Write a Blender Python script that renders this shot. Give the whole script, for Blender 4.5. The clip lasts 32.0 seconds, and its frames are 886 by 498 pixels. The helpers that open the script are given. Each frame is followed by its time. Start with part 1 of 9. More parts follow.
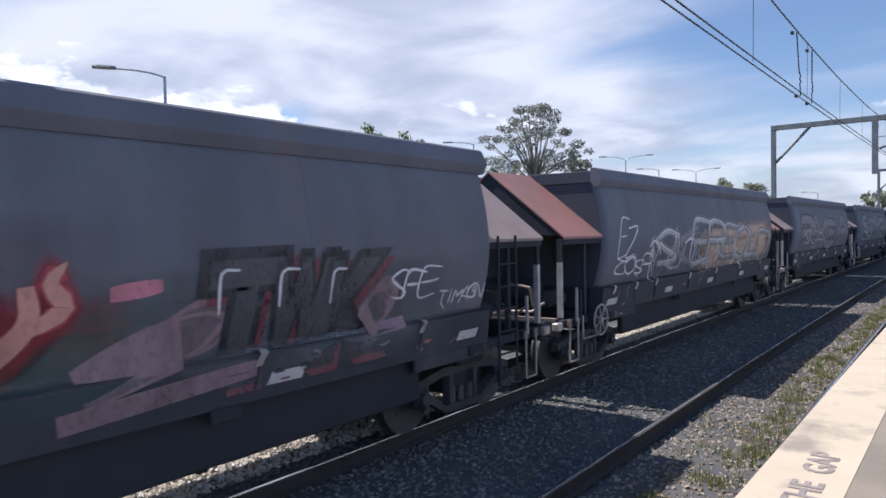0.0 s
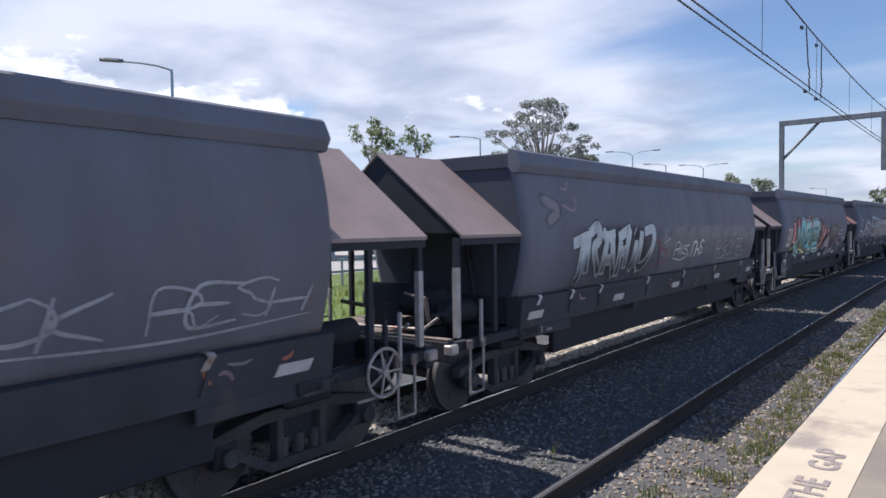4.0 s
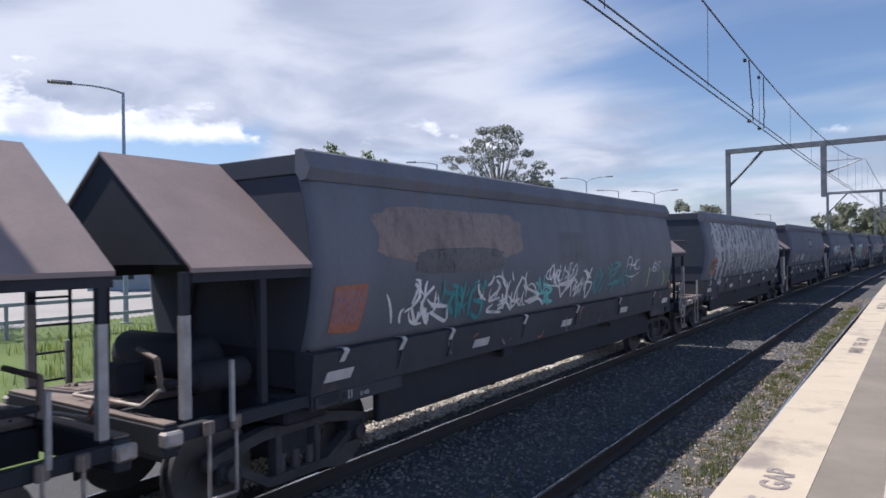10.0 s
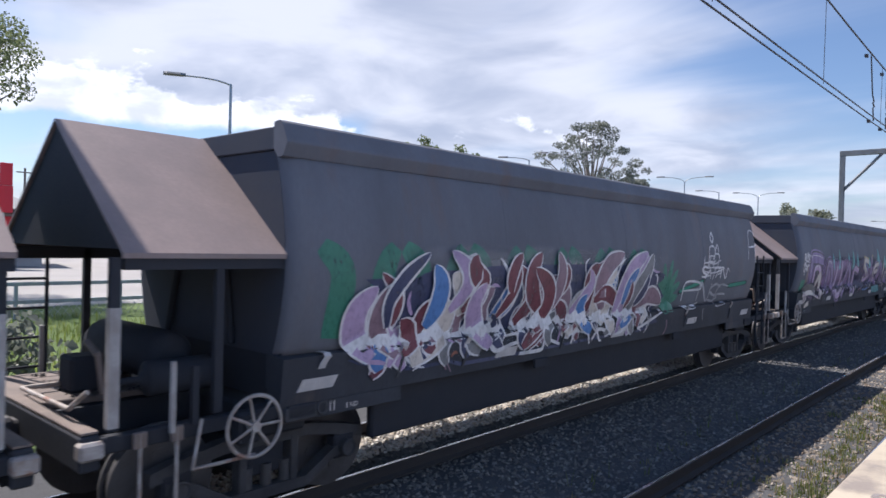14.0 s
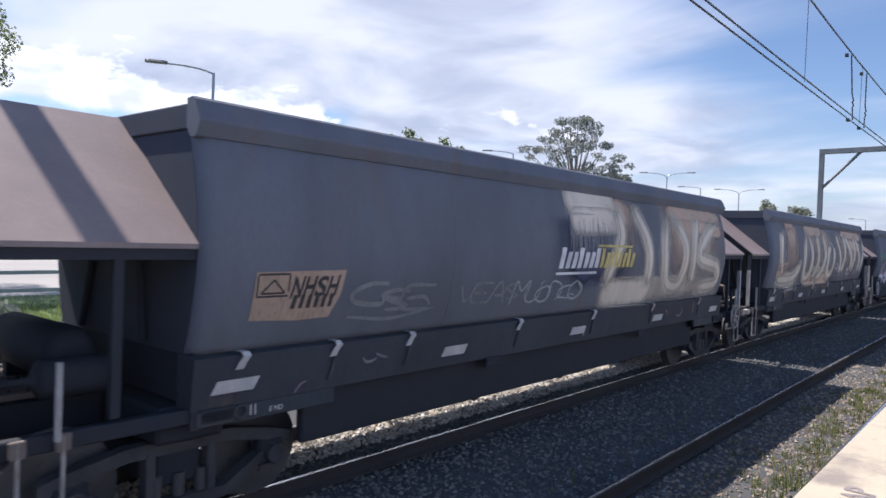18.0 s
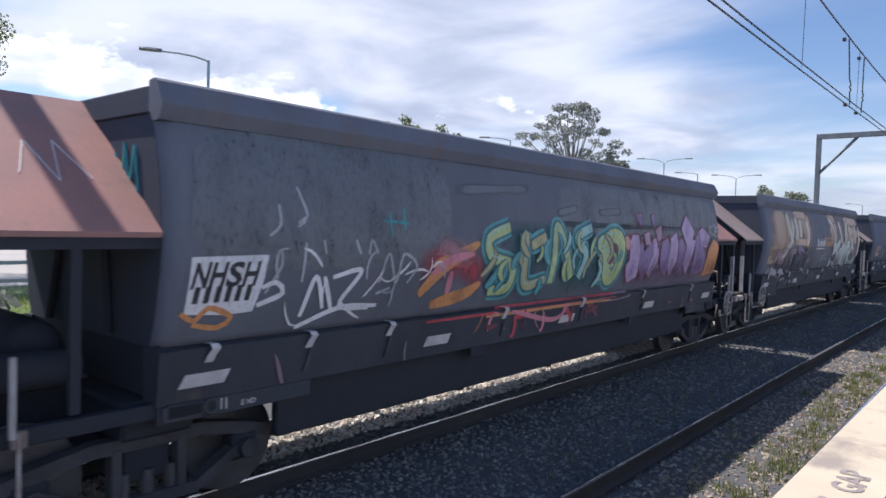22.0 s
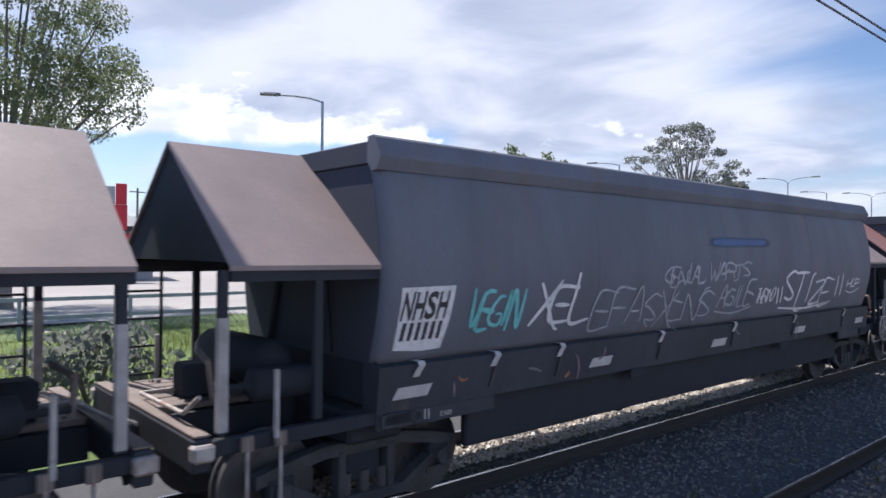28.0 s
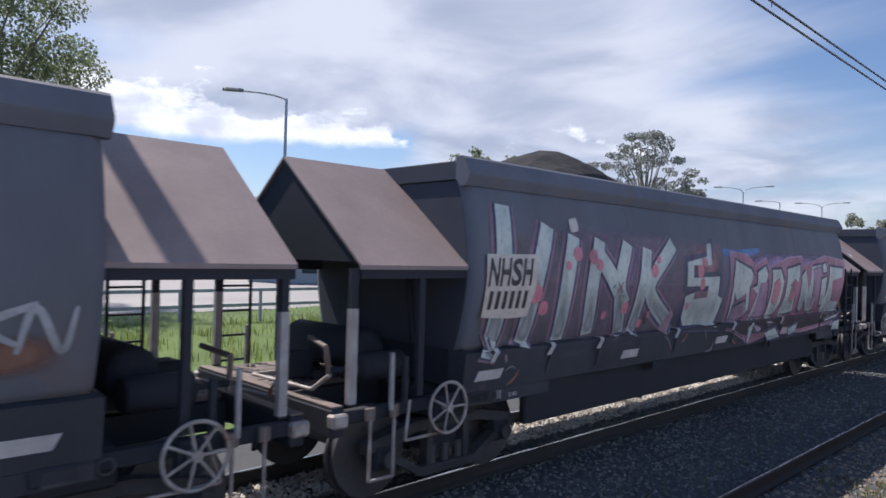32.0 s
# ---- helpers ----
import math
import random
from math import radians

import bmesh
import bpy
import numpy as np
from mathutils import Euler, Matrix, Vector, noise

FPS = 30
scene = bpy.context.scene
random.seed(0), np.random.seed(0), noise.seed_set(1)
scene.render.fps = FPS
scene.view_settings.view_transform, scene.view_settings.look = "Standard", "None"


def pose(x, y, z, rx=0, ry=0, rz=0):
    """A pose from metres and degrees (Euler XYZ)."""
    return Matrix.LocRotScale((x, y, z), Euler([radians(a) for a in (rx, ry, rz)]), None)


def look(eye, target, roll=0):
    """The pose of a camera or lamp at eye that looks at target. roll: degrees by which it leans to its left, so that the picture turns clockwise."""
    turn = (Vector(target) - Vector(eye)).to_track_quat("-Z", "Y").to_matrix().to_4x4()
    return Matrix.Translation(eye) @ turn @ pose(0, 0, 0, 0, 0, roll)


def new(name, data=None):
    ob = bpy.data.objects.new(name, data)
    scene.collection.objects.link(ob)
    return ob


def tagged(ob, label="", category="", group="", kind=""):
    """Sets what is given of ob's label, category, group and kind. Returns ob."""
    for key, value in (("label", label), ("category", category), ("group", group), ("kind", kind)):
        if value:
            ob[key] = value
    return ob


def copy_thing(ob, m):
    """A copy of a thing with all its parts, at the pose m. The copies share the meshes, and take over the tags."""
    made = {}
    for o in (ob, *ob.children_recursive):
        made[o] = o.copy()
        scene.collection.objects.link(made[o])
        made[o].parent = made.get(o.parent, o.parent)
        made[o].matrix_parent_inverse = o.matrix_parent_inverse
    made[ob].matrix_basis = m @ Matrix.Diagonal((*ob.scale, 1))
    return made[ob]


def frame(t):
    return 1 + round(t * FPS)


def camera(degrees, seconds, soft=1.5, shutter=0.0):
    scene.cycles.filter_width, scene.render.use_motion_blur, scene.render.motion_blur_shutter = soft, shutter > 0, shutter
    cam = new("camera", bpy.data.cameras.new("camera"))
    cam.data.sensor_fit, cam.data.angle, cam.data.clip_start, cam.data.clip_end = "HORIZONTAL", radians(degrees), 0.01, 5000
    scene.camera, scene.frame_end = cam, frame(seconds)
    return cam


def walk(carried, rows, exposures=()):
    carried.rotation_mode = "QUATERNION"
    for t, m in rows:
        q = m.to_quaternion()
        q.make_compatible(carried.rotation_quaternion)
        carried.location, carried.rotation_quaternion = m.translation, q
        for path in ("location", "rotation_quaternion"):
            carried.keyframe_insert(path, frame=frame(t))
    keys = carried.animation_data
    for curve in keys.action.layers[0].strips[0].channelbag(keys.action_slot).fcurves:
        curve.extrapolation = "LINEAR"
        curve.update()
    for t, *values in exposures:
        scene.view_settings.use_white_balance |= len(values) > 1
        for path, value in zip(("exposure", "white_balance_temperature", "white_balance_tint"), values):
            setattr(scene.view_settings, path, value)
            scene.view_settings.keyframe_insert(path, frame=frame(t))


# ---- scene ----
import itertools
# ---- camera ----
EYE = 2.49
cam = camera(66.0, 32.0, soft=1.6, shutter=0.09)
# seconds, yaw, pitch, roll of the hand-held camera, which stays on one spot of the platform
PATH = [
    (0.0, 36.99, -1.47, 1.01), (0.5, 36.98, -1.51, 1.08), (1.0, 36.79, -1.90, 1.30), (1.5, 37.31, -1.51, 1.01), (2.0, 37.59, -1.37, 1.23),
    (2.5, 37.83, -1.26, 0.55), (3.0, 37.46, -1.81, 0.64), (3.5, 37.52, -2.10, 0.84), (5.5, 37.31, -1.04, 0.10), (6.0, 37.39, -1.20, 1.01),
    (6.5, 38.50, -0.83, 0.41), (7.0, 37.60, -0.90, 0.40), (7.5, 37.81, -0.80, 0.61), (8.0, 38.14, -0.62, 0.80), (8.5, 38.80, -0.56, -0.05),
    (9.0, 37.09, 1.24, 0.15), (9.5, 35.03, 0.32, 0.41), (10.0, 33.89, 0.13, 0.82), (10.5, 32.92, 0.06, 0.53), (11.0, 33.23, -0.26, 0.16),
    (11.5, 33.31, -0.33, -0.08), (12.0, 33.80, -0.74, -0.39), (12.5, 37.93, -1.22, -0.78), (13.0, 41.45, 0.14, -1.50), (13.5, 41.53, -0.34, -1.51),
    (15.5, 40.15, -0.22, -1.43), (16.0, 39.92, -0.62, -1.61), (16.5, 39.97, -0.93, -1.43), (17.0, 39.99, -1.19, -1.45), (17.5, 40.03, -1.03, -1.83),
    (18.0, 39.92, -0.93, -2.07), (18.5, 39.81, -1.18, -2.21), (19.0, 39.77, -1.61, -2.21), (19.5, 39.79, -1.89, -2.44), (20.0, 39.87, -1.94, -2.57),
    (20.5, 40.14, -1.65, -2.67), (21.0, 40.13, -1.56, -2.69), (21.5, 40.40, -1.67, -2.08), (22.0, 39.70, -1.98, -1.73), (22.5, 38.52, -2.07, -1.51),
    (23.0, 39.13, -1.14, -1.83), (23.5, 39.78, -0.80, -2.04), (24.0, 39.74, -0.73, -1.80), (24.5, 39.73, -0.75, -1.46), (26.5, 40.04, -0.11, -0.61),
    (27.0, 44.56, 0.12, -0.65), (27.5, 46.81, 0.53, -0.53), (28.0, 48.73, 0.28, -0.54), (28.5, 51.17, 1.35, -1.64), (29.0, 52.61, 1.34, -1.47),
    (29.5, 51.59, 0.48, -1.39), (30.0, 51.43, -0.68, -1.68), (30.5, 48.26, 0.04, -1.81), (31.0, 43.27, 0.56, -0.68), (31.5, 43.66, 1.53, -1.46),
    (32.0, 45.59, 0.46, -1.59),
]
walk(cam, [(t, pose(0, 0, EYE, 90 + p, r, y)) for t, y, p, r in PATH], [(t, 0.78 + e, 5780, 16.5) for t, e in ((0, 0.05), (3, 0.05), (6, -0.08), (8, -0.22), (9, -0.04), (10, -0.12), (12, -0.16), (13, 0.06), (16, 0.04), (18, 0.14), (22, 0.12), (24, 0.10), (27, 0.06), (28, 0.10), (30, 0.0), (31, 0.06), (32, -0.12))])

# ---- world and sun ----
SUN_DIR = Vector((-0.69, -0.12, 1.0)).normalized()


def make_world():
    w = bpy.data.worlds.new("sky")
    scene.world = w
    w.use_nodes = True
    nt = w.node_tree
    nt.nodes.clear()
    N, L = nt.nodes.new, nt.links.new
    out, bg = N("ShaderNodeOutputWorld"), N("ShaderNodeBackground")
    sky = N("ShaderNodeTexSky")
    sky.sky_type, sky.sun_disc = "NISHITA", False
    sky.sun_elevation = math.asin(SUN_DIR.z)
    sky.sun_rotation = math.atan2(SUN_DIR.x, SUN_DIR.y)
    sky.air_density, sky.dust_density, sky.ozone_density = 1.0, 0.6, 2.0
    tc = N("ShaderNodeTexCoord")
    sep = N("ShaderNodeSeparateXYZ")
    L(tc.outputs["Generated"], sep.inputs[0])

    def mth(op, a, b=None, c=None):
        m = N("ShaderNodeMath")
        m.operation = op
        for i, v in enumerate((a, b, c)):
            if v is None:
                continue
            if isinstance(v, (int, float)):
                m.inputs[i].default_value = v
            else:
                L(v, m.inputs[i])
        return m.outputs[0]

    def ramp(x, a, b):
        m = N("ShaderNodeMapRange")
        m.interpolation_type = "SMOOTHSTEP"
        L(x, m.inputs[0])
        m.inputs[1].default_value, m.inputs[2].default_value = a, b
        return m.outputs[0]

    def tex(vec, scale, detail, rough, dist=0.0):
        n = N("ShaderNodeTexNoise")
        n.inputs["Scale"].default_value, n.inputs["Detail"].default_value = scale, detail
        n.inputs["Roughness"].default_value, n.inputs["Distortion"].default_value = rough, dist
        L(vec, n.inputs["Vector"])
        return n.outputs["Fac"]

    zc = mth("ADD", mth("MAXIMUM", sep.outputs[2], 0.0), 0.16)
    px, py = mth("DIVIDE", sep.outputs[0], zc), mth("DIVIDE", sep.outputs[1], zc)
    flat = N("ShaderNodeCombineXYZ")
    L(px, flat.inputs[0]), L(py, flat.inputs[1])
    mp = N("ShaderNodeMapping")
    mp.inputs["Rotation"].default_value = (0, 0, radians(35))
    mp.inputs["Scale"].default_value = (0.55, 1.25, 1)
    L(flat.outputs[0], mp.inputs[0])
    high = tex(mp.outputs[0], 1.0, 5, 0.47, 0.4)
    broad = tex(flat.outputs[0], 0.45, 3, 0.5)
    # the sky opens to blue in the direction the train goes
    open_way = N("ShaderNodeVectorMath")
    open_way.operation = "DOT_PRODUCT"
    L(tc.outputs["Generated"], open_way.inputs[0])
    open_way.inputs[1].default_value = Vector((-0.02, 1.0, 0.42)).normalized()
    clear = ramp(open_way.outputs["Value"], 0.90, 1.0)
    cover = mth("SUBTRACT", mth("ADD", mth("MULTIPLY", high, 0.75), mth("MULTIPLY", broad, 0.5)), mth("MULTIPLY", clear, 0.17))
    low = ramp(sep.outputs[2], 0.20, 0.02)
    # towards the road a bank of heaped cloud stands over a blue gap
    bank_way = N("ShaderNodeVectorMath")
    bank_way.operation = "DOT_PRODUCT"
    L(tc.outputs["Generated"], bank_way.inputs[0])
    bank_way.inputs[1].default_value = (-0.93, 0.37, 0.0)
    bank = ramp(bank_way.outputs["Value"], 0.90, 0.955)
    gap = mth("MULTIPLY", bank, mth("MULTIPLY", ramp(sep.outputs[2], 0.185, 0.15), ramp(sep.outputs[2], 0.02, 0.09)))
    far_gap = mth("MULTIPLY", ramp(bank_way.outputs["Value"], 0.925, 0.965), mth("MULTIPLY", ramp(sep.outputs[2], 0.225, 0.245), ramp(sep.outputs[2], 0.32, 0.27)))
    cover = mth("SUBTRACT", cover, mth("ADD", mth("MULTIPLY", gap, 0.30), mth("MULTIPLY", far_gap, 0.10)))
    cover = mth("ADD", cover, mth("MULTIPLY", low, 0.05))
    # overhead the veil opens; away from the road it turns to a thin bluish haze
    ahead = N("ShaderNodeVectorMath")
    ahead.operation = "DOT_PRODUCT"
    L(tc.outputs["Generated"], ahead.inputs[0])
    ahead.inputs[1].default_value = (-0.57, 0.82, 0.0)
    front = ramp(ahead.outputs["Value"], 0.10, 0.55)
    veil = mth("MULTIPLY", ramp(cover, 0.40, 0.66), mth("SUBTRACT", 1.0, mth("MULTIPLY", ramp(sep.outputs[2], 0.50, 0.80), 0.88)))
    # heaped clouds low over the horizon
    mp2 = N("ShaderNodeMapping")
    mp2.inputs["Scale"].default_value = (1, 1, 1.9)
    L(tc.outputs["Generated"], mp2.inputs[0])
    heap = tex(mp2.outputs[0], 7.0, 7, 0.58, 0.2)
    lift = mth("MULTIPLY", mth("MAXIMUM", mth("SUBTRACT", sep.outputs[2], 0.175), 0.0), 4.5)
    heaps = mth("MULTIPLY", ramp(mth("ADD", mth("SUBTRACT", heap, lift), mth("MULTIPLY", bank, 0.25)), 0.58, 0.65), ramp(mth("ADD", sep.outputs[2], mth("MULTIPLY", heap, 0.05)), 0.172, 0.186))
    shade = tex(flat.outputs[0], 1.5, 5, 0.5, 0.4)
    cl = N("ShaderNodeMix")
    cl.data_type = "RGBA"
    L(ramp(shade, 0.34, 0.62), cl.inputs[0])
    cl.inputs[6].default_value, cl.inputs[7].default_value = (4.3, 4.65, 5.3, 1), (7.4, 7.45, 7.5, 1)
    far = N("ShaderNodeMix")
    far.data_type = "RGBA"
    L(front, far.inputs[0])
    far.inputs[6].default_value = (2.9, 4.8, 7.8, 1)
    L(cl.outputs[2], far.inputs[7])
    m1 = N("ShaderNodeMix")
    m1.data_type = "RGBA"
    L(mth("MULTIPLY", veil, 0.93), m1.inputs[0])
    L(sky.outputs[0], m1.inputs[6]), L(far.outputs[2], m1.inputs[7])
    m2 = N("ShaderNodeMix")
    m2.data_type = "RGBA"
    L(heaps, m2.inputs[0])
    L(m1.outputs[2], m2.inputs[6])
    hc = N("ShaderNodeMix")
    hc.data_type = "RGBA"
    L(ramp(tex(mp2.outputs[0], 13.0, 5, 0.5, 0.2), 0.34, 0.56), hc.inputs[0])
    hc.inputs[6].default_value, hc.inputs[7].default_value = (6.9, 7.1, 7.5, 1), (10.0, 10.0, 9.9, 1)
    L(hc.outputs[2], m2.inputs[7])
    L(m2.outputs[2], bg.inputs[0])
    bg.inputs[1].default_value = 0.070
    L(bg.outputs[0], out.inputs[0])


make_world()
sun = new("sun", bpy.data.lights.new("sun", "SUN"))
sun.data.energy, sun.data.angle, sun.data.color = 5.0, radians(0.55), (1.0, 0.89, 0.72)
sun.matrix_world = look(SUN_DIR * 50, (0, 0, 0))

# ---- materials ----


def material(name, color, rough=0.7, metal=0.0, var=None, scale=3.0, grain=40.0, bump=0.0, stretch=(1, 1, 1), spread=(0.35, 0.65), random_tone=0.0, rust=None, rust_at=(0.58, 0.7), rust_scale=1.3, gloss=0.35):
    """A surface with two scales of variation, in metres, and an optional second colour in worn patches."""
    m = bpy.data.materials.new(name)
    m.use_nodes = True
    nt = m.node_tree
    N, L = nt.nodes.new, nt.links.new
    b = nt.nodes["Principled BSDF"]
    b.inputs["Metallic"].default_value = metal
    b.inputs["Specular IOR Level"].default_value = gloss
    tc = N("ShaderNodeTexCoord")
    mp = N("ShaderNodeMapping")
    mp.inputs["Scale"].default_value = stretch
    L(tc.outputs["Object"], mp.inputs[0])

    def noise_tex(s, d=5.0, r=0.6):
        n = N("ShaderNodeTexNoise")
        n.inputs["Scale"].default_value, n.inputs["Detail"].default_value, n.inputs["Roughness"].default_value = s, d, r
        L(mp.outputs[0], n.inputs["Vector"])
        return n.outputs["Fac"]

    def between(x, a, b2, c=0.0, d=1.0):
        r = N("ShaderNodeMapRange")
        L(x, r.inputs[0])
        for i, v in enumerate((a, b2, c, d)):
            r.inputs[i + 1].default_value = v
        return r.outputs[0]

    def mix(fac, a, b2):
        x = N("ShaderNodeMix")
        x.data_type = "RGBA"
        for i, v in ((0, fac), (6, a), (7, b2)):
            if isinstance(v, (int, float)):
                x.inputs[i].default_value = v
            elif isinstance(v, tuple):
                x.inputs[i].default_value = (*v, 1)
            else:
                L(v, x.inputs[i])
        return x.outputs[2]

    var = var or tuple(c * 0.65 for c in color)
    big, fine = noise_tex(scale), noise_tex(grain, 3.0)
    col = mix(between(big, *spread), color, var)
    col = mix(between(fine, 0.3, 0.7, 0.0, 0.35), col, var)
    if rust:
        col = mix(between(noise_tex(rust_scale, 8.0, 0.65), *rust_at), col, rust)
    if random_tone:
        info = N("ShaderNodeObjectInfo")
        hs = N("ShaderNodeHueSaturation")
        L(between(info.outputs["Random"], 0, 1, 1 - random_tone, 1 + random_tone), hs.inputs["Value"])
        L(col, hs.inputs["Color"])
        col = hs.outputs[0]
    L(col, b.inputs["Base Color"])
    L(between(fine, 0.2, 0.8, rough - 0.08, min(1.0, rough + 0.08)), b.inputs["Roughness"])
    if bump:
        bp = N("ShaderNodeBump")
        bp.inputs["Strength"].default_value, bp.inputs["Distance"].default_value = 0.6, bump
        L(fine, bp.inputs["Height"])
        L(bp.outputs[0], b.inputs["Normal"])
    return m


M_BODY = material("wagon_paint", (0.136, 0.144, 0.172), 0.70, 0.0, (0.100, 0.104, 0.122), 0.8, 30, 0.002, (1.0, 1.3, 0.45), rust=(0.145, 0.115, 0.110), rust_at=(0.54, 0.80), gloss=0.2)
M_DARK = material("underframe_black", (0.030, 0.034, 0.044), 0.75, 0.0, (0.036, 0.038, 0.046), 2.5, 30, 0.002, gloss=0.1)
M_SILL = material("sill_paint", (0.050, 0.055, 0.068), 0.72, 0.0, (0.038, 0.041, 0.050), 1.2, 30, 0.002, (1.0, 1.0, 0.5), rust=(0.10, 0.078, 0.072), rust_at=(0.60, 0.80), gloss=0.2)
M_DUST = material("dusty_steel", (0.085, 0.086, 0.094), 0.85, 0.0, (0.05, 0.05, 0.054), 3, 40, 0.002, gloss=0.1)
# wagon ends toned darker than the sides: their shade is put into the colour
M_END = material("end_sheet_shaded", (0.048, 0.056, 0.076), 0.8, 0.0, (0.060, 0.063, 0.076), 1.5, 25, 0.002, gloss=0.1)
M_HOOD = material("hood_brown", (0.250, 0.195, 0.182), 0.62, 0.0, (0.190, 0.150, 0.145), 1.6, 25, 0.001)
M_HOOD_RED = material("hood_rust_red", (0.30, 0.140, 0.120), 0.62, 0.0, (0.21, 0.120, 0.108), 1.5, 25, 0.001, rust=(0.16, 0.104, 0.092), rust_at=(0.55, 0.66))
M_DECK = material("deck_steel", (0.175, 0.138, 0.122), 0.7, 0.0, (0.11, 0.09, 0.083), 3, 40, 0.002)
M_WHITE = material("white_paint", (0.36, 0.35, 0.35), 0.55, 0.0, (0.24, 0.22, 0.215), 6, 50, 0.001, rust=(0.12, 0.08, 0.06), rust_at=(0.62, 0.72), rust_scale=5)
M_WHEELRIM = material("handwheel_grey", (0.40, 0.38, 0.37), 0.55, 0.2, (0.24, 0.2, 0.18), 8, 60, 0.001, rust=(0.25, 0.10, 0.06), rust_at=(0.56, 0.66), rust_scale=6)
M_REFLECT = material("reflector_white", (0.50, 0.48, 0.47), 0.45, 0.0, (0.36, 0.34, 0.34), 5, 60)
M_STEEL = material("wheel_steel", (0.10, 0.10, 0.11), 0.55, 0.3, (0.07, 0.068, 0.072), 4, 40, 0.001)
M_COAL = material("coal", (0.018, 0.018, 0.02), 0.8, 0.0, (0.035, 0.035, 0.038), 5, 18, 0.03, gloss=0.1)
M_RAILSIDE = material("rail_rust", (0.060, 0.056, 0.056), 0.85, 0.0, (0.045, 0.042, 0.043), 3, 40, 0.001, (1, 0.2, 1), gloss=0.1)
M_RAILTOP = material("rail_head", (0.72, 0.73, 0.76), 0.25, 0.9, (0.52, 0.53, 0.56), 3, 40, 0.0, (1, 0.05, 1))
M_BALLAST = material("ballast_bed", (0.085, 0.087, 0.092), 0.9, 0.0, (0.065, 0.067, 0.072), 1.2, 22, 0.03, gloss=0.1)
M_STONE = material("ballast_stone", (0.19, 0.17, 0.14), 0.85, 0.0, (0.13, 0.108, 0.09), 6, 40, 0.003, gloss=0.1)


def tint_islands(m, colors):
    """Give every loose piece of a joined mesh one of the colours."""
    nt = m.node_tree
    geo, cr, mx = nt.nodes.new("ShaderNodeNewGeometry"), nt.nodes.new("ShaderNodeValToRGB"), nt.nodes.new("ShaderNodeMix")
    cr.color_ramp.interpolation = "CONSTANT"
    for i, c in enumerate(colors):
        e = cr.color_ramp.elements[i] if i < 2 else cr.color_ramp.elements.new(i / len(colors))
        e.position, e.color = i / len(colors), (*c, 1)
    nt.links.new(geo.outputs["Random Per Island"], cr.inputs[0])
    b = nt.nodes["Principled BSDF"]
    old = b.inputs["Base Color"].links[0].from_socket
    mx.data_type = "RGBA"
    mx.inputs[0].default_value = 0.7
    nt.links.new(old, mx.inputs[6]), nt.links.new(cr.outputs[0], mx.inputs[7]), nt.links.new(mx.outputs[2], b.inputs["Base Color"])


# stones in the train's shadow: the shade is put into their darker colour
M_SHADE_STONE = material("shade_toned_stone", (0.095, 0.096, 0.10), 0.9, 0.0, (0.08, 0.081, 0.085), 1.1, 30, 0.003, gloss=0.1)
tint_islands(M_SHADE_STONE, [(0.15, 0.147, 0.142), (0.24, 0.23, 0.21), (0.14, 0.137, 0.132), (0.19, 0.181, 0.168), (0.13, 0.129, 0.126), (0.27, 0.256, 0.235), (0.14, 0.137, 0.132), (0.15, 0.147, 0.143)])
tint_islands(M_STONE, [(0.27, 0.235, 0.195), (0.17, 0.15, 0.13), (0.33, 0.30, 0.26), (0.22, 0.165, 0.12), (0.12, 0.11, 0.10), (0.29, 0.245, 0.19), (0.20, 0.185, 0.17)])
# stones in the strip of sun: the light is put into their paler colour
M_SUNLIT_STONE = material("sun_toned_stone", (0.50, 0.48, 0.44), 0.85, 0.0, (0.28, 0.26, 0.24), 6, 40, 0.003)
tint_islands(M_SUNLIT_STONE, [(0.56, 0.54, 0.49), (0.40, 0.38, 0.36), (0.62, 0.60, 0.57), (0.46, 0.38, 0.30), (0.18, 0.175, 0.17), (0.58, 0.52, 0.44)])
M_COPING = material("coping_paint", (0.43, 0.375, 0.29), 0.65, 0.0, (0.38, 0.33, 0.255), 1.4, 30, 0.001, rust=(0.22, 0.19, 0.165), rust_at=(0.54, 0.70), rust_scale=1.5)
M_ASPHALT = material("platform_asphalt", (0.20, 0.175, 0.145), 0.85, 0.0, (0.14, 0.125, 0.106), 1.2, 60, 0.003)
M_TACTILE = material("tactile_orange", (0.576, 0.176, 0.04), 0.7, 0.0, (0.44, 0.144, 0.04), 3, 50, 0.001)
M_PALELINE = material("pale_concrete", (0.375, 0.36, 0.33), 0.8, 0.0, (0.285, 0.27, 0.247), 3, 50, 0.002)
M_PLATWALL = material("platform_wall", (0.30, 0.28, 0.25), 0.9, 0.0, (0.17, 0.16, 0.145), 1.5, 20, 0.004)
M_STENCIL = material("stencil_grey", (0.16, 0.14, 0.14), 0.7, 0.0, (0.24, 0.21, 0.2), 8, 50)
M_GRASS = material("grass", (0.085, 0.130, 0.026), 0.9, 0.0, (0.052, 0.085, 0.018), 0.5, 9, 0.05, spread=(0.4, 0.7))
M_BLADE = material("grass_blades", (0.12, 0.174, 0.03), 0.8, 0.0, (0.168, 0.162, 0.054), 0.8, 9)
M_WEED = material("weeds", (0.096, 0.132, 0.036), 0.8, 0.0, (0.168, 0.156, 0.06), 1.5, 9)
tint_islands(M_WEED, [(0.10, 0.16, 0.03), (0.18, 0.19, 0.06), (0.08, 0.12, 0.025), (0.26, 0.22, 0.12)])
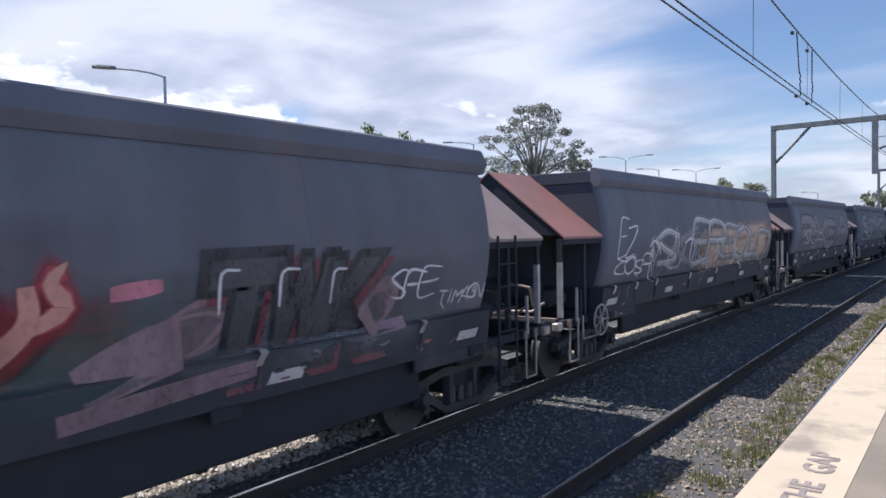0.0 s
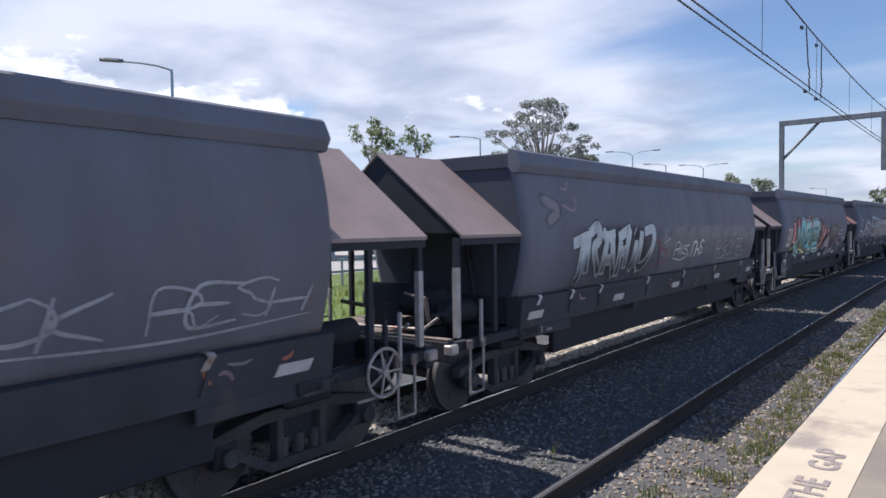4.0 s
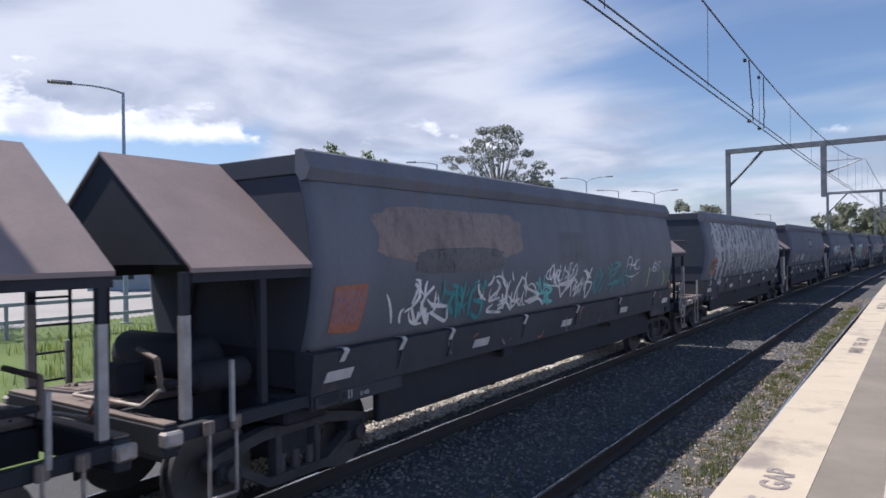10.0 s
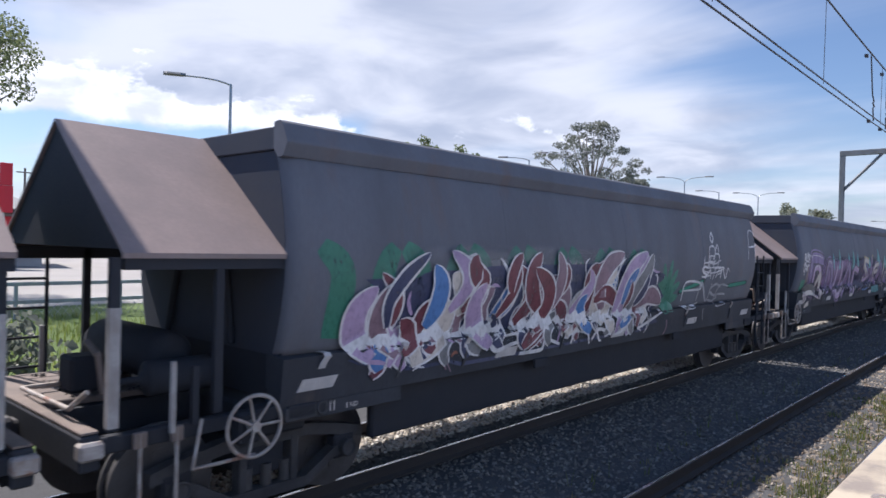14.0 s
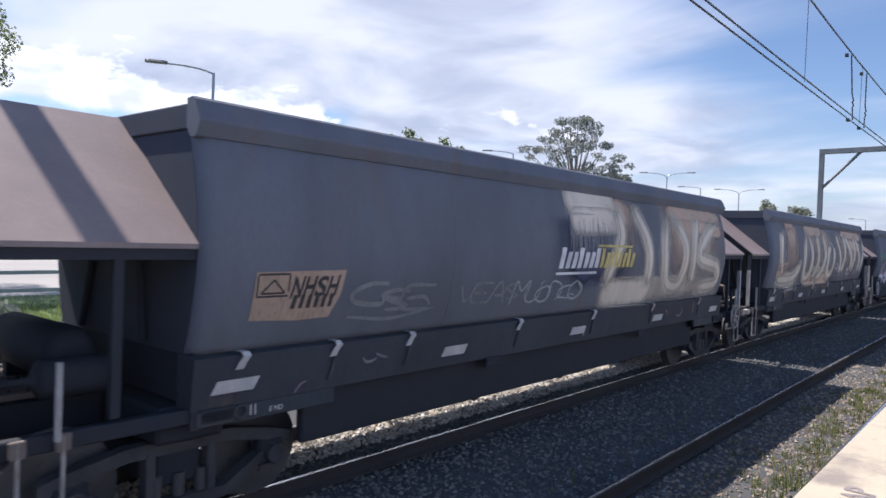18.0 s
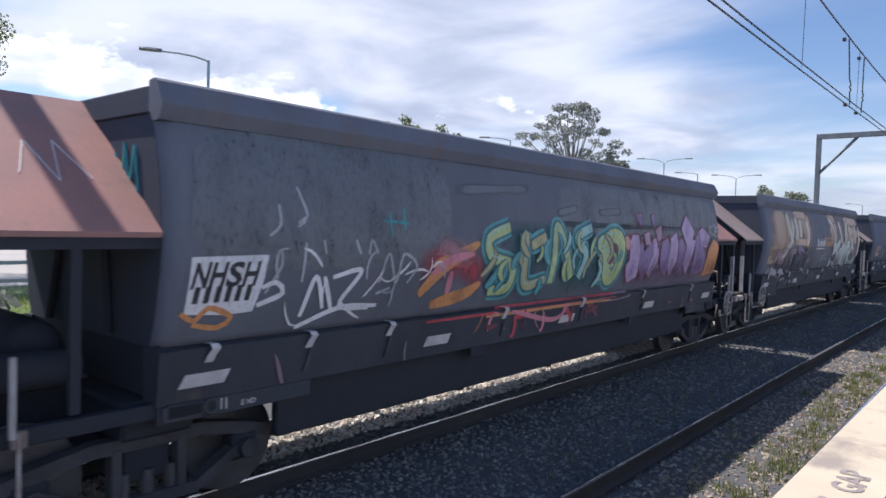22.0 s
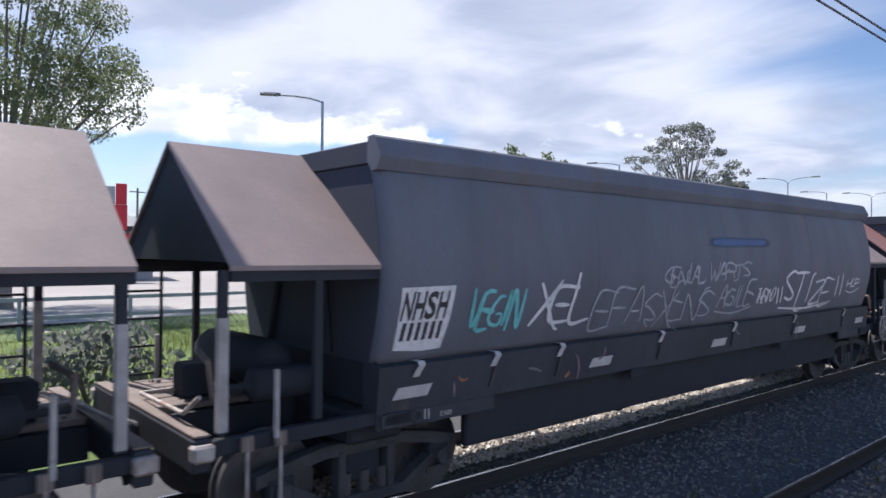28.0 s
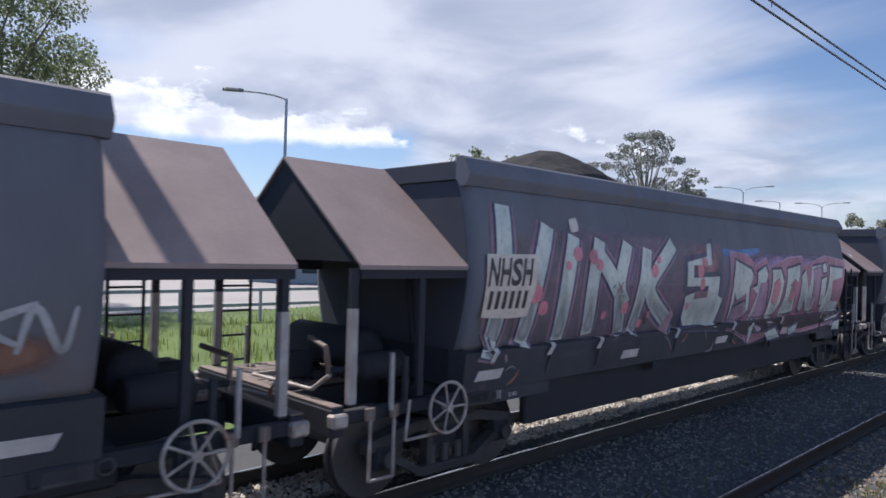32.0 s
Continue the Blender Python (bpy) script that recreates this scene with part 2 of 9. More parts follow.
tint_islands(M_BLADE, [(0.18, 0.24, 0.05), (0.25, 0.27, 0.09), (0.14, 0.20, 0.045), (0.21, 0.26, 0.07)])
M_EARTH = material("earth", (0.112, 0.098, 0.063), 0.95, 0.0, (0.07, 0.084, 0.035), 0.02, 0.6, 0.02)
M_ROAD = material("pale_road", (0.285, 0.273, 0.267), 0.85, 0.0, (0.223, 0.217, 0.211), 0.12, 12, 0.004)
M_GALV = material("galvanised_steel", (0.42, 0.43, 0.45), 0.45, 0.6, (0.32, 0.33, 0.35), 3, 30)
M_MAST = material("mast_steel", (0.20, 0.205, 0.215), 0.55, 0.3, (0.14, 0.145, 0.155), 2, 30, 0.001)
M_WIRE = material("copper_wire", (0.06, 0.055, 0.06), 0.5, 0.5, (0.04, 0.04, 0.045), 2, 20)
M_INSUL = material("insulator_brown", (0.10, 0.05, 0.04), 0.3, 0.0, (0.06, 0.035, 0.03), 5, 30)
M_BARK = material("bark", (0.26, 0.22, 0.18), 0.85, 0.0, (0.13, 0.11, 0.09), 0.8, 6, 0.02, (1, 1, 0.25))
M_LEAF = material("gum_leaves", (0.20, 0.218, 0.19), 0.5, 0.0, (0.13, 0.145, 0.124), 0.5, 6)
M_LEAF2 = material("bright_leaves", (0.20, 0.235, 0.12), 0.5, 0.0, (0.12, 0.15, 0.075), 0.5, 6)
# far leaves paled towards grey: distance haze put into their colour
M_LEAF3 = material("hazed_leaves", (0.26, 0.28, 0.20), 0.5, 0.0, (0.17, 0.185, 0.135), 0.2, 2)
M_ROOF = material("roof_grey", (0.16, 0.18, 0.2), 0.6, 0.0, (0.12, 0.136, 0.152), 0.4, 4, 0.01)
M_WALL = material("pale_wall", (0.44, 0.424, 0.4), 0.8, 0.0, (0.36, 0.344, 0.32), 0.3, 5)
M_FASCIA = material("dark_fascia", (0.05, 0.05, 0.055), 0.6, 0.0, (0.035, 0.035, 0.04), 0.5, 8)
M_RED = material("red_panel", (0.62, 0.035, 0.045), 0.4, 0.0, (0.5, 0.03, 0.04), 0.5, 8)
M_GLASS = material("window_glass", (0.04, 0.05, 0.06), 0.08, 0.0, (0.03, 0.035, 0.04), 1, 8)
M_HILL = material("hill_scrub", (0.10, 0.14, 0.11), 0.95, 0.0, (0.07, 0.10, 0.09), 0.02, 0.2, 0.3)


def let_light_through(m, share=0.5):
    nt = m.node_tree
    b, out = nt.nodes["Principled BSDF"], nt.nodes["Material Output"]
    tr, mx = nt.nodes.new("ShaderNodeBsdfTranslucent"), nt.nodes.new("ShaderNodeMixShader")
    nt.links.new(b.inputs["Base Color"].links[0].from_socket, tr.inputs[0])
    mx.inputs[0].default_value = share
    nt.links.new(b.outputs[0], mx.inputs[1]), nt.links.new(tr.outputs[0], mx.inputs[2]), nt.links.new(mx.outputs[0], out.inputs[0])


for leaf in (M_LEAF, M_LEAF2, M_LEAF3, M_BLADE, M_WEED):
    let_light_through(leaf)

# ---- mesh helpers ----


class Shape:
    """Vertices and faces gathered for one mesh."""

    def __init__(self):
        self.v, self.f, self.s = [], [], []

    def add(self, verts, faces, smooth=False):
        n = len(self.v)
        self.v += [tuple(p) for p in verts]
        self.f += [tuple(i + n for i in q) for q in faces]
        self.s += [smooth] * len(faces)
        return self

    def box(self, x0, x1, y0, y1, z0, z1, bev=0.0):
        b = min(bev, (x1 - x0) * 0.3, (y1 - y0) * 0.3, (z1 - z0) * 0.3)
        if b <= 0:
            v = [(x, y, z) for z in (z0, z1) for y in (y0, y1) for x in (x0, x1)]
            return self.add(v, [(0, 2, 3, 1), (4, 5, 7, 6), (0, 1, 5, 4), (2, 6, 7, 3), (0, 4, 6, 2), (1, 3, 7, 5)])
        bm = bmesh.new()
        bmesh.ops.create_cube(bm, size=1, matrix=Matrix.LocRotScale(((x0 + x1) / 2, (y0 + y1) / 2, (z0 + z1) / 2), None, (x1 - x0, y1 - y0, z1 - z0)))
        bmesh.ops.bevel(bm, geom=bm.edges[:], offset=b, segments=1, affect="EDGES")
        self.add([v.co[:] for v in bm.verts], [[v.index for v in f.verts] for f in bm.faces])
        bm.free()
        return self

    def tube(self, a, b, r, n=8, r2=None, caps=True):
        a, b = Vector(a), Vector(b)
        d = (b - a).normalized()
        u = d.orthogonal().normalized()
        w = d.cross(u)
        r2 = r if r2 is None else r2
        ring = [(math.cos(2 * math.pi * i / n), math.sin(2 * math.pi * i / n)) for i in range(n)]
        v = [a + (u * c + w * s) * r for c, s in ring] + [b + (u * c + w * s) * r2 for c, s in ring]
        self.add(v, [(i, (i + 1) % n, n + (i + 1) % n, n + i) for i in range(n)], True)
        if caps:
            self.add(v[:n], [tuple(range(n))[::-1]])
            self.add(v[n:], [tuple(range(n))])
        return self

    def path(self, pts, r, n=6):
        for a, b in zip(pts, pts[1:]):
            self.tube(a, b, r, n)
        return self

    def loft(self, sections, closed=True, caps=True, smooth=False):
        """Rings of equal length joined one to the next."""
        n, k = len(sections[0]), len(self.v)
        for s in sections:
            self.v += [tuple(p) for p in s]
        m = n if closed else n - 1
        for j in range(len(sections) - 1):
            for i in range(m):
                self.f.append((k + j * n + i, k + j * n + (i + 1) % n, k + (j + 1) * n + (i + 1) % n, k + (j + 1) * n + i))
                self.s.append(smooth)
        if caps and closed:
            self.f += [tuple(range(k, k + n))[::-1], tuple(range(k + (len(sections) - 1) * n, k + len(sections) * n))]
            self.s += [False, False]
        return self

    def lathe(self, a, axis, prof, n=16):
        """A turned solid: distances along the axis and radii."""
        a, d = Vector(a), Vector(axis).normalized()
        u = d.orthogonal().normalized()
        w = d.cross(u)
        return self.loft([[a + d * t + (u * math.cos(2 * math.pi * i / n) + w * math.sin(2 * math.pi * i / n)) * r for i in range(n)] for t, r in prof], True, True, True)

    def torus(self, c, axis, R, r, n=24, m=6):
        c, d = Vector(c), Vector(axis).normalized()
        u = d.orthogonal().normalized()
        w = d.cross(u)
        secs = []
        for i in range(n):
            a = 2 * math.pi * i / n
            o = u * math.cos(a) + w * math.sin(a)
            secs.append([c + o * (R + r * math.cos(2 * math.pi * j / m)) + d * r * math.sin(2 * math.pi * j / m) for j in range(m)])
        return self.loft(secs + secs[:1], True, False, True)

    def mesh(self, name, mat):
        me = bpy.data.meshes.new(name)
        me.from_pydata(self.v, [], self.f)
        me.polygons.foreach_set("use_smooth", self.s)
        if mat:
            me.materials.append(mat)
        bm = bmesh.new()
        bm.from_mesh(me)
        bmesh.ops.recalc_face_normals(bm, faces=bm.faces)
        bm.to_mesh(me)
        bm.free()
        return me


def part(name, shape, mat, parent, label="", m=None):
    ob = new(name, shape.mesh(name, mat) if isinstance(shape, Shape) else shape)
    ob.parent = parent
    if m is not None:
        ob.matrix_basis = m
    return tagged(ob, label)


def thing(name, label, category, group="", kind="", shape=None, mat=None, m=None):
    ob = new(name, shape.mesh(name, mat) if shape else None)
    if m is not None:
        ob.matrix_basis = m
    return tagged(ob, label, category, group, kind)


# ---- plan ----
TRAIN_X, NEAR_X = -6.28, -2.36
GAUGE = 0.7525
PITCH, BODY = 15.84, 12.27


def bend(y):
    """How far the line has curved to the right at y."""
    return max(0.0, y + 2.0) ** 2 / 3200.0


def heading(y):
    return -math.degrees(math.atan(max(0.0, y + 2.0) / 1600.0))


STATIONS = [-60, -40, -20, -10, 0] + list(range(4, 60, 4)) + list(range(60, 261, 10))


def edge_bend(y):
    """The platform edge swings away from the rails towards the camera."""
    return bend(y) - max(0.0, min(0.20, 0.20 - 0.0135 * y))


def along(profile, x, name, mat, parent=None, smooth=False, stations=STATIONS, way=None):
    s = Shape().loft([[(x + (way or bend)(y) + px, y, pz) for px, pz in profile] for y in stations], True, True, smooth)
    return part(name, s, mat, parent)


# ground and the ballast bed
g = Shape()
xs = [-1500, -600, -300, -150, -90, -60, -40, -30, -20, -12, -9, 0, 30, 120, 500, 1500]
ys = [-1500, -500, -150, -60, -20, 0, 20, 40, 70, 110, 160, 260, 500, 900, 2000]
g.add([(x, y, -0.62 + (0.0 if -40 < x < 40 else 0.3 * math.sin(x * 0.05 + y * 0.03))) for y in ys for x in xs], [(j * len(xs) + i, j * len(xs) + i + 1, (j + 1) * len(xs) + i + 1, (j + 1) * len(xs) + i) for j in range(len(ys) - 1) for i in range(len(xs) - 1)])
tagged(new("ground", g.mesh("ground", M_EARTH)), "dry earth ground reaching to the horizon", "ground", kind="structure")
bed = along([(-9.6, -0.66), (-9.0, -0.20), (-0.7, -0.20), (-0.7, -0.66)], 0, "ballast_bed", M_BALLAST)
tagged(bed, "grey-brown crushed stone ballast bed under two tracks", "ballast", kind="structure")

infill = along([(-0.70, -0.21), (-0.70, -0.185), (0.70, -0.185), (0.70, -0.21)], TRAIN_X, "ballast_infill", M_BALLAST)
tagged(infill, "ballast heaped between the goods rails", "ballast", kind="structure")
RAIL = [(-0.07, -0.17), (0.07, -0.17), (0.07, -0.155), (0.012, -0.13), (0.012, -0.045), (0.036, -0.035), (0.036, -0.006), (-0.036, -0.006), (-0.036, -0.035), (-0.012, -0.045), (-0.012, -0.13), (-0.07, -0.155)]
HEAD = [(-0.013, -0.007), (0.017, -0.007), (0.015, 0.0), (-0.011, 0.0)]
for cx, nm in ((TRAIN_X, "goods_track"), (NEAR_X, "platform_track")):
    tr = thing(nm, "rusty steel rails with polished heads in ballast", "railway track", "tracks", kind="structure")
    for side in (-GAUGE, GAUGE):
        r = along(RAIL, cx + side, "rail", M_RAILSIDE, tr)
        along(HEAD, cx + side, "rail_head", M_RAILTOP, r)

# an added unseen pale wall behind the platform, bouncing light onto the train
wall = thing("wall_station", "added unseen pale wall that bounces light onto the train", "wall", kind="structure", shape=Shape().box(5.2, 5.5, -34, 34, 0.94, 4.2).box(5.0, 5.2, -34, 34, 0.94, 1.5), mat=material("pale_bounce", (0.70, 0.76, 0.84), 0.85, 0.0, (0.62, 0.68, 0.76), 0.7, 12, 0.004))
# platform
plat = thing("platform", "asphalt station platform with a painted white edge", "platform", kind="structure")
EDGE = -0.88
for nm, mat, a, b, lo, hi in (("platform_wall", M_PLATWALL, 0.10, 9.0, -0.66, 0.90), ("asphalt_strip", M_ASPHALT, 0.50, 0.89, 0.90, 0.948), ("pale_line", M_PALELINE, 0.89, 0.94, 0.90, 0.953), ("tactile_strip", M_TACTILE, 0.94, 1.24, 0.90, 0.955), ("asphalt_surface", M_ASPHALT, 1.24, 8.9, 0.90, 0.948)):
    along([(a, lo), (b, lo), (b, hi), (a, hi)], EDGE, nm, mat, plat, way=edge_bend)
along([(0.0, 0.80), (0.50, 0.80), (0.50, 0.952), (0.012, 0.952), (0.0, 0.94)], EDGE, "coping", M_COPING, plat, way=edge_bend)


def cut_glyphs(wanted):
    """Flat outlines of letters and words in the built-in font, made together: (text, boldness) to mesh."""
    obs = {}
    for body, bold in wanted:
        cu = bpy.data.curves.new("word", "FONT")
        cu.body, cu.size, cu.offset, cu.resolution_u = body, 1.0, bold, 3
        obs[body, bold] = new("word", cu)
    deps = bpy.context.evaluated_depsgraph_get()
    made = {k: bpy.data.meshes.new_from_object(o.evaluated_get(deps)) for k, o in obs.items()}
    for o in obs.values():
        bpy.data.objects.remove(o)
    return made


BOLDS = [0.0] + [round(0.02 + 0.01 * i, 2) for i in range(18)]
GLYPHS = cut_glyphs([(c, b) for c in "ABCDEFGHIJKLMNOPRSTUWZ83" for b in BOLDS] + [(w, 0.025) for w in ("MIND", "THE", "GAP")])


def text_mesh(body, bold=0.0):
    bm = bmesh.new()
    bm.from_mesh(GLYPHS[body, round(bold, 3)])
    return bm


def platform_words(y0):
    for word, at in (("MIND", 0.0), ("THE", 0.80), ("GAP", 1.42)):
        bm = text_mesh(word, 0.025)
        bmesh.ops.scale(bm, vec=(0.24, 0.24, 1), verts=bm.verts)
        me = bpy.data.meshes.new("stencil_word")
        bm.to_mesh(me)
        bm.free()
        me.materials.append(M_STENCIL)
        y = y0 + at - 1.42
        part("stencil_word", me, None, plat, "grey stencilled safety words", pose(EDGE + 0.385 + edge_bend(y), y, 0.956, 0, 0, 90 + heading(y)))


for y0 in (4.72, 12.7, 20.7, 28.7):
    platform_words(y0)

# ---- background ----


def sheet(name, x0, x1, y0, y1, z, mat, label, category, nx=8, ny=8, wob=0.0):
    s = Shape()
    xs = [x0 + (x1 - x0) * i / nx for i in range(nx + 1)]
    ys = [y0 + (y1 - y0) * i / ny for i in range(ny + 1)]
    s.add([(x, y, z + wob * noise.noise((x * 0.15, y * 0.15, 3.0))) for y in ys for x in xs], [(j * (nx + 1) + i, j * (nx + 1) + i + 1, (j + 1) * (nx + 1) + i + 1, (j + 1) * (nx + 1) + i) for j in range(ny) for i in range(nx)], True)
    return tagged(new(name, s.mesh(name, mat)), label, category, kind="structure")


sheet("grass_verge", -29, -9.4, -30, 150, -0.30, M_GRASS, "bright green grass verge beside the tracks", "grass", 24, 60, 0.25)
sheet("road", -95, -29, -60, 260, -0.34, M_ROAD, "pale sunlit concrete car park and road", "road")

# guard fence along the verge
fence = thing("guard_fence", "galvanised guard fence with posts and a top rail", "fence")
for i in range(26):
    part("post", Shape().box(-0.05, 0.05, -0.05, 0.05, -0.35, 0.95, 0.01), M_GALV, fence, m=pose(-24, -12 + i * 3.2, 0))
for z in (0.92, 0.35):
    part("rail", Shape().box(-24.04, -23.94, -12.2, 68.2, z - 0.06, z + 0.06), M_GALV, fence)
wirebm = Shape()
for i in range(330):
    y = -12 + i * 0.24
    wirebm.tube((-23.99, y, -0.3), (-23.99, y + 0.5, 0.3), 0.006, 3, caps=False).tube((-23.99, y + 0.5, -0.3), (-23.99, y, 0.3), 0.006, 3, caps=False)
tagged(part("mesh_wire", wirebm, M_GALV, fence), kind="stuff")


def street_lamp(az, dist, top_el, arms, arm_len, label, face):
    """A tapered steel post whose top stands at top_el degrees above the eye."""
    x, y = -dist * math.sin(radians(az)), dist * math.cos(radians(az))
    h = EYE + dist * math.tan(radians(top_el)) + 0.4
    lamp = thing("street_lamp", label, "street lamp", "street lamps", m=pose(x, y, -0.4, 0, 0, face))
    part("post", Shape().tube((0, 0, 0), (0, 0, h), 0.11, 10, 0.06), M_GALV, lamp)
    part("base_plate", Shape().box(-0.22, 0.22, -0.22, 0.22, 0, 0.05, 0.01), M_GALV, lamp)
    rise = arm_len * 0.10 if len(arms) == 1 else 0.62
    for s in arms:
        part("arm", Shape().path([(0, 0, h - 0.05)] + ([(0, s * arm_len * 0.10, h + arm_len * 0.01), (0, s * arm_len * 0.30, h + arm_len * 0.06)] if len(arms) == 1 else [(0, s * arm_len * 0.05, h + 0.16), (0, s * arm_len * 0.16, h + 0.34), (0, s * arm_len * 0.38, h + 0.48)]) + [(0, s * arm_len * 0.62, h + rise * 0.92), (0, s * arm_len, h + rise)], 0.04), M_GALV, lamp)
        hd = Shape().loft([[(0.16 * a * w, s * (arm_len + l), h + rise + z) for a, z in ((-1, 0), (-0.6, 0.09), (0.6, 0.09), (1, 0), (0.5, -0.05), (-0.5, -0.05))] for l, w in ((-0.1, 0.4), (0.1, 1), (0.65, 1), (0.8, 0.5))])
        part("lamp_head", hd, M_MAST, lamp, "grey street light head")
    return lamp


street_lamp(58.87, 32, 12.2, (1,), 2.0, "tall galvanised street lamp with one arm", 149)
street_lamp(34.3, 62, 7.2, (1,), 2.0, "tall galvanised street lamp with one arm", 125)
street_lamp(31.31, 70, 7.3, (-1, 1), 1.85, "twin-arm galvanised street lamp before the gum tree", 118)
street_lamp(21.95, 85, 5.4, (-1, 1), 2.35, "twin-arm galvanised street lamp beside the road", 25 + 90 - 3)
street_lamp(19.4, 100, 4.6, (1,), 2.2, "single-arm galvanised street lamp by the road", 109)
street_lamp(16.62, 105, 4.2, (-1, 1), 2.5, "twin-arm galvanised street lamp beside the road", 110)
street_lamp(8.2, 150, 2.35, (1,), 2.0, "small distant street lamp with one arm", 100)


def leaf_cloud(clumps, per, size, seed, flat=0.72):
    """Many small bent leaf sprays round clump centres, as one mesh."""
    rng = np.random.default_rng(seed)
    s = Shape()
    for c, r in clumps:
        n = int(per * r * r)
        d = rng.normal(size=(n, 3))
        d /= np.linalg.norm(d, axis=1)[:, None]
        p = np.array(c) + d * (r * rng.uniform(0.35, 1.0, n) ** 0.6)[:, None] * np.array([1, 1, flat])
        for q in p:
            a, b = rng.normal(size=3), rng.normal(size=3)
            a /= np.linalg.norm(a)
            b -= a * (a @ b)
            b /= np.linalg.norm(b)
            L = size * rng.uniform(0.6, 1.4)
            W = L * rng.uniform(0.28, 0.5)
            drop = np.array([0, 0, -0.3 * L])
            s.add([q, q + a * L * 0.5 + b * W, q + a * L + drop, q + a * L * 0.5 - b * W], [(0, 1, 2, 3)])
    return s


def tree(name, az, dist, crown_el, base_z, spread, clumps_n, seed, label, mat=M_LEAF, per=46, leaf=0.34, trunk_r=0.35, trunk_share=0.45, clump_r=(0.9, 1.9)):
    x, y = -dist * math.sin(radians(az)), dist * math.cos(radians(az))
    top = EYE + dist * math.tan(radians(crown_el)) - base_z
    rng = random.Random(seed)
    tr = thing(name, label, "tree", "trees", m=pose(x, y, base_z))
    fork = top * trunk_share
    wood = Shape().path([(0, 0, -0.3), (0.15 * trunk_r, 0.1, fork * 0.5), (0.4 * trunk_r, 0.0, fork)], trunk_r * 0.8)
    wood.tube((0, 0, -0.3), (0, 0, 0.8), trunk_r * 1.25, 10, trunk_r * 0.85)
    part("trunk", wood, M_BARK, tr)
    clumps = []
    for i in range(clumps_n):
        a = rng.uniform(0, 2 * math.pi)
        h = rng.uniform(fork + (top - fork) * 0.12, top)
        k = (h - fork) / (top - fork)
        wide = spread * math.sqrt(max(0.05, 1 - (1.7 * k - 0.75) ** 2))
        rr = wide * math.sqrt(rng.uniform(0.05, 1))
        r = rng.uniform(*clump_r) * (1 - 0.35 * k)
        c = (rr * math.cos(a), rr * math.sin(a), min(h, top - r * 0.6))
        clumps.append((c, r))
        if i % 2 == 0:
            mid = (c[0] * 0.45, c[1] * 0.45, fork + (c[2] - fork) * 0.55)
            part("limb", Shape().tube((0, 0, fork * 0.92), mid, trunk_r * 0.38, 6, trunk_r * 0.2).tube(mid, c, trunk_r * 0.2, 5, 0.03), M_BARK, tr)
    part("crown", leaf_cloud(clumps, per, leaf, seed), mat, tr)
    return tr


def gum_tree(az, dist, crown_el, base_z, seed):
    """A spreading gum: a forked pale trunk and many flat-topped tufts in tiers, lower to one side."""
    top = EYE + dist * math.tan(radians(crown_el)) - base_z
    tr = thing("gum_tree", "tall grey-green gum tree with an open crown", "tree", "trees", m=pose(-dist * math.sin(radians(az)), dist * math.cos(radians(az)), base_z, 0, 0, az))
    rng = random.Random(seed)
    fork = top * 0.46
    part("trunk", Shape().tube((0, 0, -0.3), (0, 0, 0.9), 0.62, 10, 0.48).path([(0, 0, 0.6), (0.15, 0.1, fork * 0.5), (0.0, 0.0, fork)], 0.42, 10), M_BARK, tr)
    tiers = [0.56, 0.69, 0.77, 0.84, 0.92, 1.0]
    left, right = [-6.4, -7.4, -7.6, -6.6, -4.2, -2.4], [5.0, 8.4, 7.2, 5.4, 3.6, 2.4]
    clumps = []
    for i in range(64):
        k = 0.56 + 0.44 * ((i + 0.5) / 64) ** 1.15
        lo, hi = float(np.interp(k, tiers, left)), float(np.interp(k, tiers, right))
        u = (i * 0.618034) % 1.0
        r = rng.uniform(0.75, 1.25) * (1.2 - 0.35 * k)
        c = (lo + r * 0.7 + (hi - lo - r * 1.4) * u, rng.uniform(-1, 1) * 0.30 * (hi - lo), top * k - r * 0.5 + rng.uniform(-0.25, 0.0))
        clumps.append((c, r))
        if i % 2 == 0:
            mid = (c[0] * 0.40 + rng.uniform(-0.3, 0.3), c[1] * 0.4, fork + (c[2] - fork) * 0.45)
            bow = (c[0] * 0.8, c[1] * 0.8, fork + (c[2] - fork) * 0.82)
            part("limb", Shape().tube((0, 0, fork * 0.96), mid, 0.17, 6, 0.10).tube(mid, bow, 0.10, 5, 0.06).tube(bow, c, 0.06, 5, 0.025), M_BARK, tr)
    part("crown", leaf_cloud(clumps, 210, 0.22, seed, 0.6), M_LEAF, tr)
    return tr


gum_tree(29.3, 95, 10.54, -0.5, 4)
tree("street_tree", 43.4, 70, 9.0, -0.5, 2.2, 11, 8, "slim green street tree behind the wagons", M_LEAF2, 170, 0.26, 0.2, 0.7, (0.7, 1.1))
tree("street_tree", 39.6, 72, 8.6, -0.5, 1.3, 7, 9, "slim green street tree behind the wagons", M_LEAF2, 170, 0.26, 0.18, 0.75, (0.6, 1.0))
tree("street_tree", 41.6, 76, 7.9, -0.5, 1.6, 8, 19, "slim green street tree behind the wagons", M_LEAF2, 170, 0.26, 0.18, 0.7, (0.6, 1.0))
tree("broad_tree", 81.5, 38, 22.0, -0.4, 5.6, 60, 12, "large leafy green tree beside the road", M_LEAF2, 480, 0.135, 0.4, 0.22, (1.0, 2.0))
